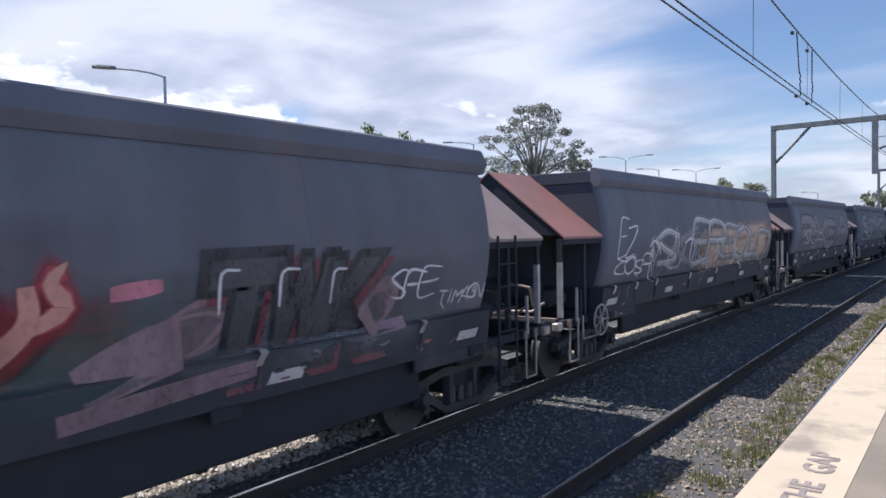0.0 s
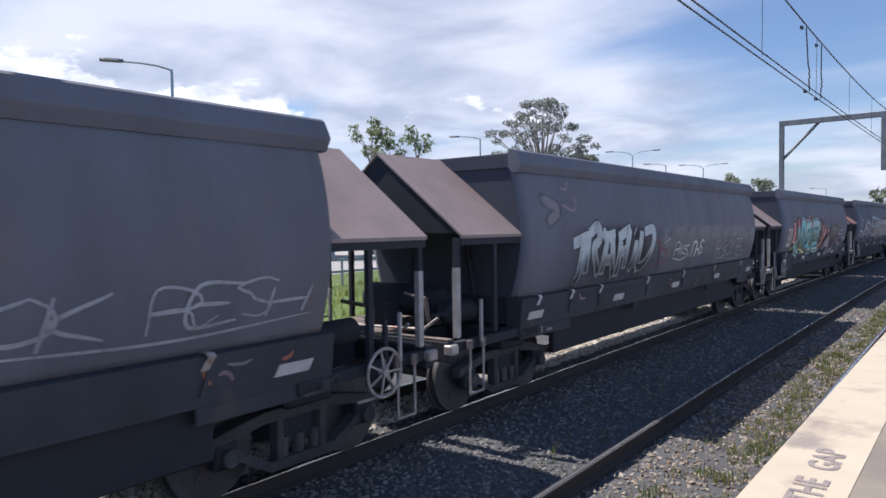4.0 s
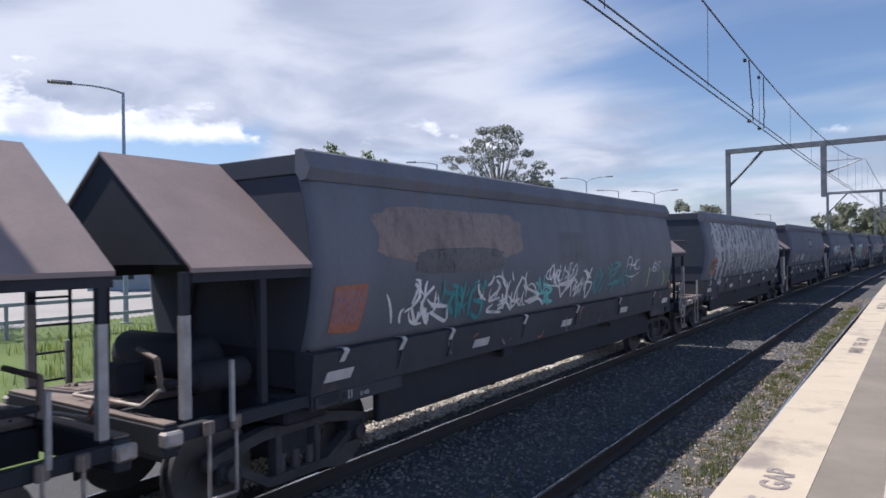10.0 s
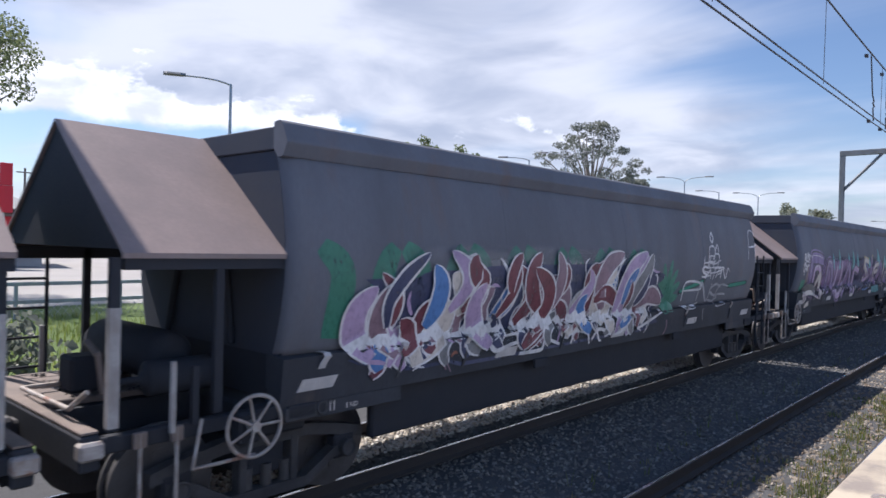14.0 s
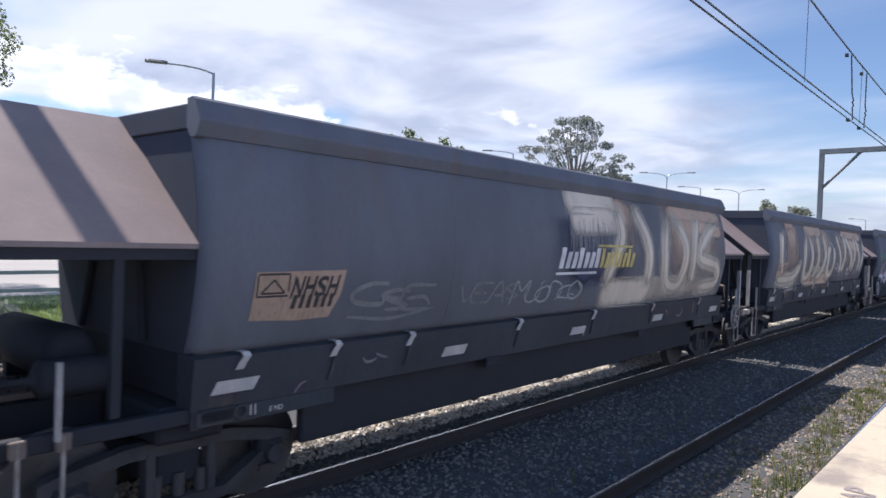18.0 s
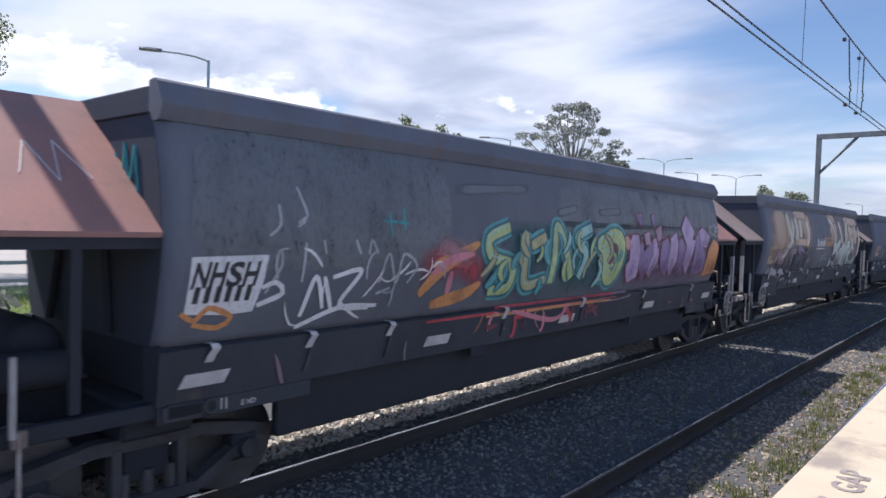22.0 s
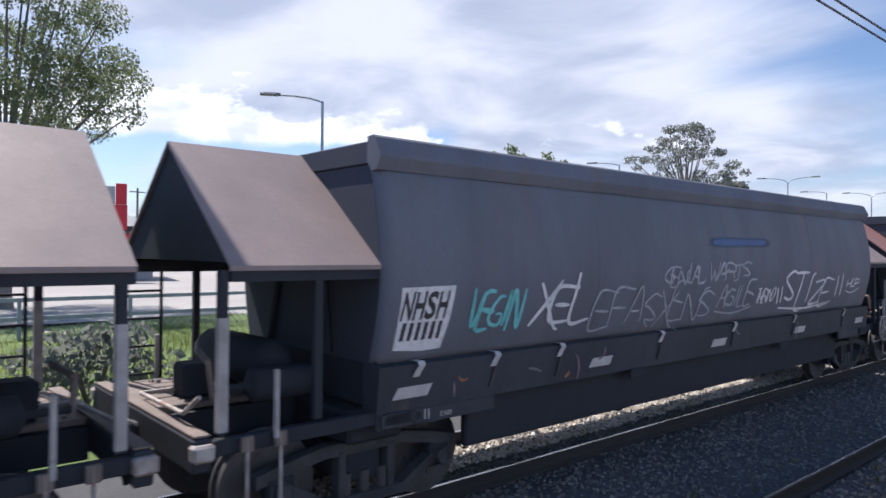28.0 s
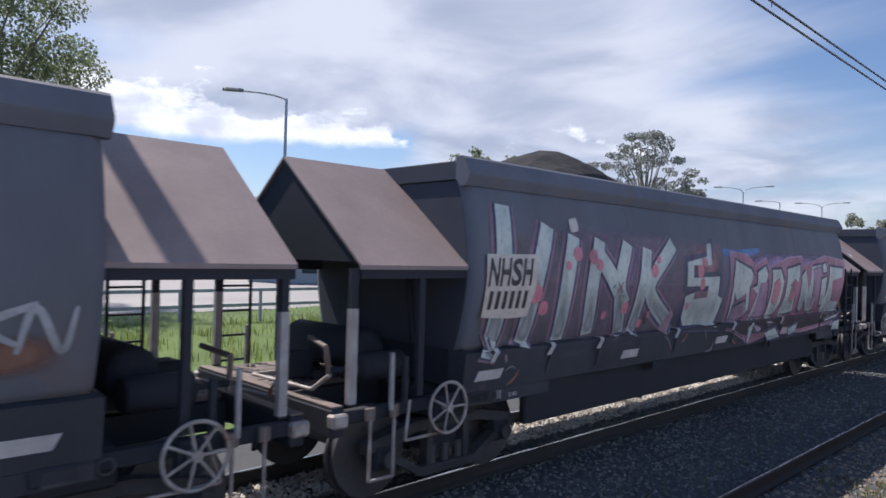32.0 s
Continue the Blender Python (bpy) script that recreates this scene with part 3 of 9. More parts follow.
for i, (az, d, el, sp) in enumerate(((2.6, 190, 3.0, 6.0), (4.2, 200, 2.2, 5.0), (1.0, 185, 2.7, 6.0), (-1.2, 180, 2.9, 6.0), (14.6, 260, 3.7, 7.5), (12.4, 270, 3.2, 7.0), (26.0, 150, 6.0, 5.5), (31.5, 160, 5.7, 6.0))):
    tree("far_tree", az, d, el, -0.5, sp, 16, 30 + i, "distant bushy green tree past the line", M_LEAF3 if i < 6 else M_LEAF, 22, 0.95, 0.3, 0.15, (1.8, 3.0))

# hills with houses far behind
for k, (az0, az1, el, d, seed) in enumerate(((44, 100, 3.1, 620, 3), (8, 19, 3.0, 420, 5), (18, 46, 3.3, 700, 8))):
    s = Shape()
    n = 60
    low, high, back = [], [], []
    for i in range(n + 1):
        az = radians(az0 + (az1 - az0) * i / n)
        e = el * (math.sin(math.pi * i / n) ** 0.5) * (0.86 + 0.14 * noise.noise((i * 0.12, seed, 0)) + 0.035 * noise.noise((i * 0.9, seed, 2)))
        low.append((-d * math.sin(az), d * math.cos(az), -1))
        high.append((-d * 1.15 * math.sin(az), d * 1.15 * math.cos(az), d * 1.15 * math.tan(radians(max(0.05, e)))))
        back.append((-d * 1.5 * math.sin(az), d * 1.5 * math.cos(az), -1))
    s.loft([low, high, back], False, False, True)
    tagged(new("hill", s.mesh("hill", M_HILL)), "low wooded hill on the horizon", "hill", kind="structure")


def shop(az, dist, wide, deep, eave, apex, label):
    x, y = -dist * math.sin(radians(az)), dist * math.cos(radians(az))
    b = thing("shop_building", label, "building", m=pose(x, y, -0.4, 0, 0, az))
    w, d = wide / 2, deep / 2
    part("wall", Shape().box(-w, w, -d, d, 0, eave, 0.02), M_WALL, b, "pale rendered wall")
    part("fascia", Shape().box(-w - 0.5, w + 0.5, -d - 0.9, d + 0.5, eave, eave + 0.45, 0.03), M_FASCIA, b, "dark roof fascia")
    rf = Shape().loft([[(-w - 0.6, -d - 1.0, eave + 0.42), (w + 0.6, -d - 1.0, eave + 0.42), (w + 0.6, d + 0.6, eave + 0.42), (-w - 0.6, d + 0.6, eave + 0.42)], [(-w * 0.35, -0.2, apex), (w * 0.35, -0.2, apex), (w * 0.35, 0.2, apex), (-w * 0.35, 0.2, apex)]])
    part("roof", rf, M_ROOF, b, "grey hipped metal roof")
    gable = Shape().add([(-2.6, -d - 1.3, eave + 0.46), (2.6, -d - 1.3, eave + 0.46), (0, -d - 1.3, apex - 0.3), (-2.6, 0, eave + 0.46), (2.6, 0, eave + 0.46), (0, 0, apex - 0.3)], [(0, 1, 2), (1, 4, 5, 2), (4, 3, 5), (3, 0, 2, 5), (0, 3, 4, 1)])
    part("gable", gable, M_ROOF, b)
    for i in range(4):
        u = -w + wide * (i + 0.5) / 4
        win = part("window", Shape().box(u - wide * 0.09, u + wide * 0.09, -d - 0.06, -d + 0.1, 0.9, eave * 0.55), M_GLASS, b)
        part("frame", Shape().box(u - wide * 0.1, u + wide * 0.1, -d - 0.08, -d - 0.02, eave * 0.55, eave * 0.55 + 0.1), M_FASCIA, win)
    for u in (-w * 0.75, 0.0, w * 0.7):
        part("sign_panel", Shape().box(u - 1.3, u + 1.3, -d - 0.20, -d - 0.08, eave * 0.60, eave * 0.95, 0.02), M_RED, b, "plain red sign panel")
    return b


shop(54.0, 66, 16, 10, 6.4, 10.3, "low shop with a grey roof and red sign panels")
shop(77.5, 74, 14, 9, 4.6, 7.2, "low shop with a grey roof and red sign panels")
px, py = -66 * math.sin(radians(74.5)), 66 * math.cos(radians(74.5))
pylon = thing("pylon_sign", "tall red roadside sign on a pale post", "sign", m=pose(px, py, -0.4, 0, 0, 74.5))
part("post", Shape().box(-0.5, 0.5, 0.05, 0.35, 0, 5.0, 0.03), M_WALL, pylon)
part("sign_panel", Shape().box(-1.15, 1.05, -0.1, 0.4, 4.6, 6.8, 0.04), M_RED, pylon, "plain red sign panel")
part("sign_top", Shape().box(0.1, 1.0, -0.1, 0.4, 6.83, 8.65, 0.04), M_RED, pylon, "narrow red sign panel")
part("sign_top", Shape().box(-1.0, 0.06, -0.05, 0.35, 6.83, 8.4, 0.04), M_WALL, pylon, "pale sign panel")
pole = thing("power_pole", "wooden power pole with a crossarm beyond the road", "power pole", m=pose(-78, 24, -0.4))
part("post", Shape().tube((0, 0, 0), (0, 0, 9.6), 0.16, 8, 0.11), M_BARK, pole)
part("crossarm", Shape().box(-0.06, 0.06, -0.8, 0.8, 9.1, 9.22, 0.01), M_BARK, pole)

# ---- overhead line ----


def portal(y, left, right, drop, label, top=8.45, both=True):
    p = thing("line_portal", label, "overhead line portal", "overhead portals", m=pose(bend(y), y, 0, 0, 0, heading(y)))
    for x in (left, right) if both else (right,):
        leg = part("leg", Shape().box(x - 0.13, x + 0.13, -0.13, 0.13, -0.6, top, 0.01), M_MAST, p)
        part("footing", Shape().box(x - 0.35, x + 0.35, -0.35, 0.35, -0.62, -0.2, 0.03), M_PLATWALL, leg)
    part("beam", Shape().box(left - 0.13, right + 0.13, -0.14, 0.14, top, top + 0.30, 0.01), M_MAST, p)
    if both:
        part("brace", Shape().tube((left, 0, 6.25), (left + 2.05, 0, top + 0.05), 0.09, 6), M_MAST, p)
    part("brace", Shape().tube((right, 0, 6.25), (right - 2.05, 0, top + 0.05), 0.09, 6), M_MAST, p)
    part("drop_post", Shape().box(drop - 0.15, drop + 0.15, -0.14, 0.14, 5.35, top, 0.01), M_MAST, p)
    part("bracket_tube", Shape().tube((drop + 0.15, 0, 6.75), (drop + 1.9, 0, 7.4), 0.035, 6), M_GALV, p)
    part("stay_tube", Shape().tube((drop + 0.15, 0, 7.45), (drop + 1.9, 0, 7.45), 0.022, 6), M_GALV, p)
    part("registration_arm", Shape().path([(drop + 0.15, 0, 5.6), (drop + 1.3, 0, 5.5), (drop + 1.75, 0, 5.05)], 0.022), M_GALV, p)
    for k in range(3):
        part("insulator", Shape().tube((drop + 0.25 + k * 0.09, 0, 6.79 + k * 0.034), (drop + 0.30 + k * 0.09, 0, 6.81 + k * 0.034), 0.075, 8), M_INSUL, p)
    return p


portal(46, -9.82, 2.73, -4.47, "grey steel overhead line portal over the tracks", 8.37)
portal(92, -9.95, 2.6, -4.6, "grey steel overhead line portal farther along the tracks")
portal(140, -9.95, 2.6, -4.6, "grey steel overhead line portal farther along the tracks")
# an unseen mast, placed so its beam throws the shadow stripe over the hoods
portal(1.40, -10.6, 2.6, -4.0, "unseen grey steel overhead line mast reaching across from the platform", 8.45, False)


def sag(y):
    """Height of the catenary wire."""
    if y < 46:
        return 5.9 + (y - 17) ** 2 * 0.00178
    u = ((y - 46) % 47) / 47
    return 7.4 - 3.2 * u * (1 - u)


def contact(y):
    return min(5.1, 4.72 + 0.0095 * y)


wires = thing("overhead_wires", "dark overhead contact wires hung from a catenary", "overhead wire")
WY = [-8 + 2 * i for i in range(75)]
for dx in (-0.05, 0.06):
    part("contact_wire", Shape().path([(NEAR_X + dx + bend(y), y, contact(y)) for y in WY], 0.011, 5), M_WIRE, wires)
part("catenary_wire", Shape().path([(NEAR_X + 0.02 + bend(y), y, sag(y)) for y in WY], 0.013, 5), M_WIRE, wires)
for i in range(38):
    y = -6 + i * 4.1
    part("dropper", Shape().tube((NEAR_X + 0.01 + bend(y), y, contact(y)), (NEAR_X + 0.02 + bend(y), y, sag(y)), 0.005, 4), M_WIRE, wires)
for y, lean in ((13.6, 0.35), (15.1, -0.05)):
    pts = [(NEAR_X + bend(y), y + lean + (0.12 if 0.2 < u < 0.34 and i % 2 else 0.0) - lean * u, sag(y) + (contact(y) - sag(y)) * (1 - u)) for i, u in enumerate((0, 0.1, 0.2, 0.24, 0.28, 0.32, 0.4, 0.7, 1.0))]
    jl = part("jumper_link", Shape().path(pts, 0.012, 5), M_WIRE, wires, "looped jumper wire")
    part("clamp", Shape().box(NEAR_X - 0.02, NEAR_X + 0.03, y + lean - 0.04, y + lean + 0.04, contact(y) - 0.02, contact(y) + 0.03), M_WIRE, jl)
    part("clamp", Shape().box(NEAR_X - 0.02, NEAR_X + 0.03, y - 0.04, y + 0.04, sag(y) - 0.02, sag(y) + 0.03), M_WIRE, jl)

# shrub on the verge
sx, sy = -12.7, 3.2
shrub = thing("shrub", "dark green bushy shrub on the grass verge", "shrub", m=pose(sx, sy, -0.3))
part("stems", Shape().tube((0, 0, -0.1), (0.1, 0.2, 0.8), 0.04, 6).tube((0, 0, -0.1), (-0.3, -0.2, 0.9), 0.035, 6).tube((0, 0, -0.1), (0.3, -0.3, 0.7), 0.03, 6), M_BARK, shrub)
part("foliage", leaf_cloud([((0, 0, 0.8), 0.9), ((0.3, 0.9, 0.6), 0.7), ((-0.2, -0.9, 0.6), 0.75), ((0, 0.4, 1.2), 0.6), ((0.2, -0.5, 1.1), 0.55)], 420, 0.16, 77), M_LEAF, shrub)

# ---- hopper wagons ----
# half profile of a body side: height, half width
PROFILE = [(1.48, 1.325), (1.54, 1.347), (1.62, 1.374), (1.72, 1.402), (1.85, 1.434), (2.00, 1.464), (2.15, 1.486), (2.30, 1.494), (2.45, 1.488), (2.60, 1.474), (2.75, 1.452), (2.90, 1.424), (3.05, 1.388), (3.18, 1.346), (3.28, 1.305)]


def build_body(parent, mat):
    ring = lambda y, ins, dz=0.0: [(x - ins, y, z) for z, x in PROFILE] + [(-(x - ins), y, z) for z, x in reversed(PROFILE)]
    s = Shape().loft([ring(0.0, 0.11), ring(0.02, 0.055), ring(0.06, 0.018), ring(0.13, 0.0), ring(BODY - 0.13, 0.0), ring(BODY - 0.06, 0.018), ring(BODY - 0.02, 0.055), ring(BODY, 0.11)], True, True, True)
    body = part("hopper_body", s, mat, parent)
    for y, out in ((0.0, -1), (BODY, 1)):
        face = [(x - 0.118, z) for z, x in PROFILE] + [(-(x - 0.118), z) for z, x in reversed(PROFILE)]
        part("end_sheet", Shape().loft([[(x, y + out * d, z) for x, z in face] for d in (-0.01, 0.004)]), M_END, body, "end sheet darkened in colour for shade")
    # joints between side sheets and the floor flange
    for y in (3.07, 6.13, 9.20):
        for sgn in (1, -1):
            pts = [[(sgn * (x + o), y + d, z) for d, o in ((-0.025, -0.01), (-0.018, 0.003), (0.018, 0.003), (0.025, -0.01))] for z, x in PROFILE]
            part("sheet_joint", Shape().loft(pts, False, False), mat, body)
    return body


CHORD = [(1.27, 3.215), (1.345, 3.225), (1.398, 3.325), (1.404, 3.342), (1.400, 3.360), (1.322, 3.515), (1.285, 3.540), (1.20, 3.53), (1.20, 3.30)]


def build_coal(parent, heap, seed):
    s = Shape()
    nx, ny = 12, 60
    for j in range(ny + 1):
        for i in range(nx + 1):
            u, v = i / nx, j / ny
            x, y = -1.21 + 2.42 * u, 0.06 + (BODY - 0.12) * v
            mound = math.sin(math.pi * u) ** 0.7 * (0.10 + heap * math.exp(-((v - 0.24) / 0.09) ** 2))
            edge = min(1.0, 8 * v, 8 * (1 - v))
            z = 3.36 + (mound + 0.05 * noise.noise((x * 2.5, y * 2.5, seed)) + 0.03 * noise.noise((x * 9, y * 9, seed))) * edge
            s.v.append((x, y, z))
    for j in range(ny):
        for i in range(nx):
            a = j * (nx + 1) + i
            s.f.append((a, a + 1, a + nx + 2, a + nx + 1))
            s.s.append(False)
    return part("coal_load", s, M_COAL, parent, "heap of black coal")


def build_hood(parent, y0, y1, mat):
    """A gable roof over an end platform: two sloping sheets with turned-down lips and a closed outer gable."""
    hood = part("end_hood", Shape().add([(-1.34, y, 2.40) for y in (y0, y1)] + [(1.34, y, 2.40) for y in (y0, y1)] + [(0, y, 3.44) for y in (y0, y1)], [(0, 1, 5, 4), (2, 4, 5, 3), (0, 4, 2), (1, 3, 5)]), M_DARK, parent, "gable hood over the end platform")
    lo, hi = min(y0, y1), max(y0, y1)
    for sgn in (1, -1):
        sh = Shape().loft([[(sgn * 1.40, y, 2.335), (sgn * 1.40, y, 2.375), (0.0, y, 3.475), (0.0, y, 3.448), (sgn * 1.375, y, 2.365), (sgn * 1.375, y, 2.335)] for y in (lo - 0.03, hi + 0.0)])
        part("slope_sheet", sh, mat, hood, "sun-bleached rusty sloping sheet")
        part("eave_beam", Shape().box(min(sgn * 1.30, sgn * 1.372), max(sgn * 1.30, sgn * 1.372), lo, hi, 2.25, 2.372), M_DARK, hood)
    return hood


def handwheel(parent, x, y, z):
    w = part("handbrake_wheel", Shape().torus((x, y, z), (1, 0, 0), 0.25, 0.018, 28, 6), M_WHEELRIM, parent, "grey spoked handbrake wheel")
    for i in range(7):
        a = 2 * math.pi * i / 7
        part("spoke", Shape().tube((x, y, z), (x, y + 0.245 * math.cos(a), z + 0.245 * math.sin(a)), 0.014, 5), M_WHEELRIM, w)
    part("hub", Shape().tube((x - 0.10, y, z), (x + 0.03, y, z), 0.045, 8), M_WHEELRIM, w)
    part("chain_box", Shape().box(x - 0.2, x - 0.06, y - 0.10, y + 0.10, z - 0.16, z + 0.10, 0.02), M_DARK, w)
    return w


def ladder(parent, x, y0, y1, z0, z1):
    lad = part("ladder", Shape().tube((x, y0, z0), (x, y0, z1), 0.02, 6).tube((x, y1, z0), (x, y1, z1), 0.02, 6), M_DARK, parent, "dark steel side ladder")
    n = int((z1 - z0) / 0.3)
    for i in range(n):
        z = z0 + 0.12 + i * 0.3
        part("rung", Shape().tube((x, y0, z), (x, y1, z), 0.014, 6), M_DARK, lad)
    return lad


def build_end(parent, base, out, wheel_end, hood_mat, hooded=True):
    """The platform, posts and brake gear at one end; out is -1 at the rear and 1 at the front."""
    Y = lambda d: base + out * d
    lo, hi = sorted((Y(0.0), Y(1.62)))
    deck = part("end_platform", Shape().box(-1.28, 0.12 if hooded else 1.28, lo, hi, 1.04, 1.10, 0.01), M_DECK, parent, "worn steel end platform")
    part("edge_beam", Shape().box(1.24, 1.34, lo, hi, 0.94, 1.06, 0.01), M_DARK, parent)
    a, b = sorted((Y(1.50), Y(1.64)))
    part("end_sill", Shape().box(-1.36, 1.36, a, b, 0.84, 1.095, 0.015), M_DARK, parent, "dark end sill beam")
    # paler strip on the end sill: its sunlit top edge put into colour
    part("sill_cap", Shape().box(-1.34, 1.34, a + 0.01, b - 0.01, 1.102, 1.118), M_DECK, parent)
    a, b = sorted((Y(0.0), Y(1.5)))
    part("centre_beam", Shape().box(-0.22, 0.22, a, b, 0.78, 1.036), M_DARK, parent)
    for sgn in (1, -1):
        if hooded:
            x = sgn * 1.33
            for d in (1.42, 0.60):
                a, b = sorted((Y(d - 0.035), Y(d + 0.035)))
                post = part("hood_post", Shape().box(x - 0.03, x + 0.03, a, b, 1.10, 2.34), M_DARK, parent)
                if d > 1:
                    part("painted_foot", Shape().box(x - 0.034, x + 0.034, a - 0.004, b + 0.004, 1.12, 1.98), M_WHITE, post, "white painted lower post")
        # grab rails and stirrup steps
        x = sgn * 1.40
        a, b = sorted((Y(0.98), Y(1.02)))
        part("grab_rail", Shape().box(x - 0.02, x + 0.02, a, b, 1.02, 1.56, 0.005), M_WHITE, parent, "white upright grab rail")
        st = Shape().path([(x, Y(1.24), 1.06), (x, Y(1.24), 0.40), (x, Y(0.96), 0.40), (x, Y(0.96), 1.06)], 0.017)
        part("step_stirrup", st, M_WHEELRIM, parent, "bare metal stirrup step")
        for d in (1.24, 0.96):
            a, b = sorted((Y(d - 0.05), Y(d + 0.05)))
            part("step_bracket", Shape().box(x - 0.03, x + 0.015, a, b, 0.95, 1.07, 0.008), M_DECK, parent)
        a, b = sorted((Y(1.49), Y(1.66)))
        part("corner_casting", Shape().box(min(sgn * 1.30, sgn * 1.42), max(sgn * 1.30, sgn * 1.42), a, b, 0.93, 1.06, 0.02), M_WHEELRIM, parent, "pale corner casting")
    if hooded:
        build_hood(parent, Y(0.004), Y(1.50 if out > 0 else 1.36), hood_mat)
    else:
        part("end_rail", Shape().path([(0.95, Y(0.10), 2.55), (0.85, Y(0.12), 2.68), (-0.9, Y(0.12), 2.68), (-0.95, Y(0.10), 2.5)], 0.016), M_DUST, parent, "dull grab rail across the end")
        part("chalk_blot", Shape().lathe((0.12, Y(0.006), 1.66), (0, out, 0), [(0, 0.13), (0.004, 0.125)], 9).lathe((0.16, Y(0.006), 1.60), (0, out, 0), [(0, 0.11), (0.005, 0.10)], 7), M_REFLECT, parent, "pale round paint blot")
    # apron below the hopper end, and stiffeners on the end sheet
    a, b = sorted((Y(-0.30), Y(0.02)))
    part("end_apron", Shape().loft([[(-1.30, Y(-0.02), 1.50), (1.30, Y(-0.02), 1.50), (1.30, Y(-0.10), 1.50), (-1.30, Y(-0.10), 1.50)], [(-1.15, Y(0.03), 1.101), (1.15, Y(0.03), 1.101), (1.15, Y(-0.10), 1.101), (-1.15, Y(-0.10), 1.101)]]), M_DARK, parent, "dark apron under the hopper end")
    for x0, x1 in ((-0.45, -0.62), (0.45, 0.62)) if hooded else ():
        part("end_stiffener", Shape().tube((x0, Y(0.02), 2.30), (x1, Y(0.05), 1.52), 0.035, 6), M_DARK, parent)
    # brake gear on the platform
    if hooded:
        part("air_reservoir", Shape().lathe((-1.0, Y(0.55), 1.42), (1, 0, 0), [(0, 0.12), (0.04, 0.20), (0.10, 0.235), (1.40, 0.235), (1.46, 0.20), (1.50, 0.12)]), M_DARK, parent, "round air reservoir")
    else:
        tank = part("air_reservoir", Shape().lathe((-0.85, Y(0.50), 1.36), (1, 0, 0), [(0, 0.10), (0.04, 0.16), (0.09, 0.185), (1.05, 0.185), (1.10, 0.16), (1.14, 0.10)]), M_DECK, parent, "rusty brown air reservoir with straps")
        for x in (-0.68, 0.10):
            part("strap", Shape().lathe((x, Y(0.50), 1.36), (1, 0, 0), [(0, 0.186), (0.002, 0.194), (0.045, 0.194), (0.047, 0.186)]), M_DARK, tank)
    for x in (-0.7, 0.2):
        a, b = sorted((Y(0.42), Y(0.68)))
        part("reservoir_saddle", Shape().box(x - 0.05, x + 0.05, a, b, 1.10, 1.22), M_DARK, parent)
    part("brake_cylinder", Shape().lathe((0.75, Y(0.35), 1.32), (0, out, 0), [(0, 0.13), (0.02, 0.15), (0.55, 0.15), (0.58, 0.10), (0.62, 0.03), (0.9, 0.03)]), M_DARK if hooded else M_DECK, parent)
    part("brake_lever", Shape().path([(0.75, Y(1.25), 1.25), (0.72, Y(1.28), 1.55), (0.3, Y(1.2), 1.60)], 0.028), M_DECK, parent)
    part("brake_pipe", Shape().path([(-0.3, Y(0.8), 1.16), (-0.3, Y(1.5), 1.16), (0.9, Y(1.55), 1.2), (1.1, Y(1.5), 1.35)], 0.02), M_WHEELRIM, parent)
    a, b = sorted((Y(0.9), Y(1.2)))
    part("valve_block", Shape().box(-0.35, -0.05, a, b, 1.10, 1.42, 0.03), M_DARK, parent)
    # coal dropped on the platform
    crumbs, rc = Shape(), random.Random(31 + int(base))
    for _ in range(70):
        x, d, r = rc.uniform(-1.2, 0.1 if hooded else 1.1), rc.uniform(0.05, 1.4), rc.uniform(0.012, 0.04)
        q = [(rc.uniform(0.6, 1.2) * r * a, rc.uniform(0.6, 1.2) * r * b) for a, b in ((1, 0), (-0.5, 0.8), (-0.5, -0.8))]
        crumbs.add([(x + a, Y(d) + b, 1.098) for a, b in q] + [(x, Y(d), 1.10 + r)], [(0, 1, 3), (1, 2, 3), (2, 0, 3), (0, 2, 1)])
    tagged(part("coal_crumbs", crumbs, M_COAL, parent, "black coal crumbs on the deck"), kind="stuff")
    # coupler, hoses
    part("coupler_shank", Shape().box(-0.09, 0.09, *sorted((Y(1.5), Y(1.74))), 0.80, 0.98, 0.02), M_STEEL, parent)
    part("coupler_head", Shape().box(-0.17, 0.15, *sorted((Y(1.68), Y(1.775))), 0.74, 1.02, 0.04), M_STEEL, parent)
    part("brake_hose", Shape().path([(0.35, Y(1.6), 0.88), (0.38, Y(1.72), 0.70), (0.30, Y(1.765), 0.55)], 0.025), M_DARK, parent)
    if wheel_end:
        handwheel(parent, 1.52, Y(0.62) if out > 0 else Y(0.36), 0.98)
        part("wheel_bracket", Shape().path([(1.38, Y(0.75), 1.08), (1.44, Y(0.85), 0.72), (1.44, Y(0.30), 0.72)], 0.016), M_WHEELRIM, parent)
        part("wheel_post", Shape().box(1.34, 1.385, *sorted((Y(0.78), Y(0.83))), 1.05, 1.50), M_DARK, parent)
    elif out > 0:
        ladder(parent, 1.43, Y(0.22), Y(0.66), 0.42, 2.42)
    ladder(parent, -1.43, Y(0.95), Y(1.33), 0.42, 2.42)


WHEEL_R = 0.45


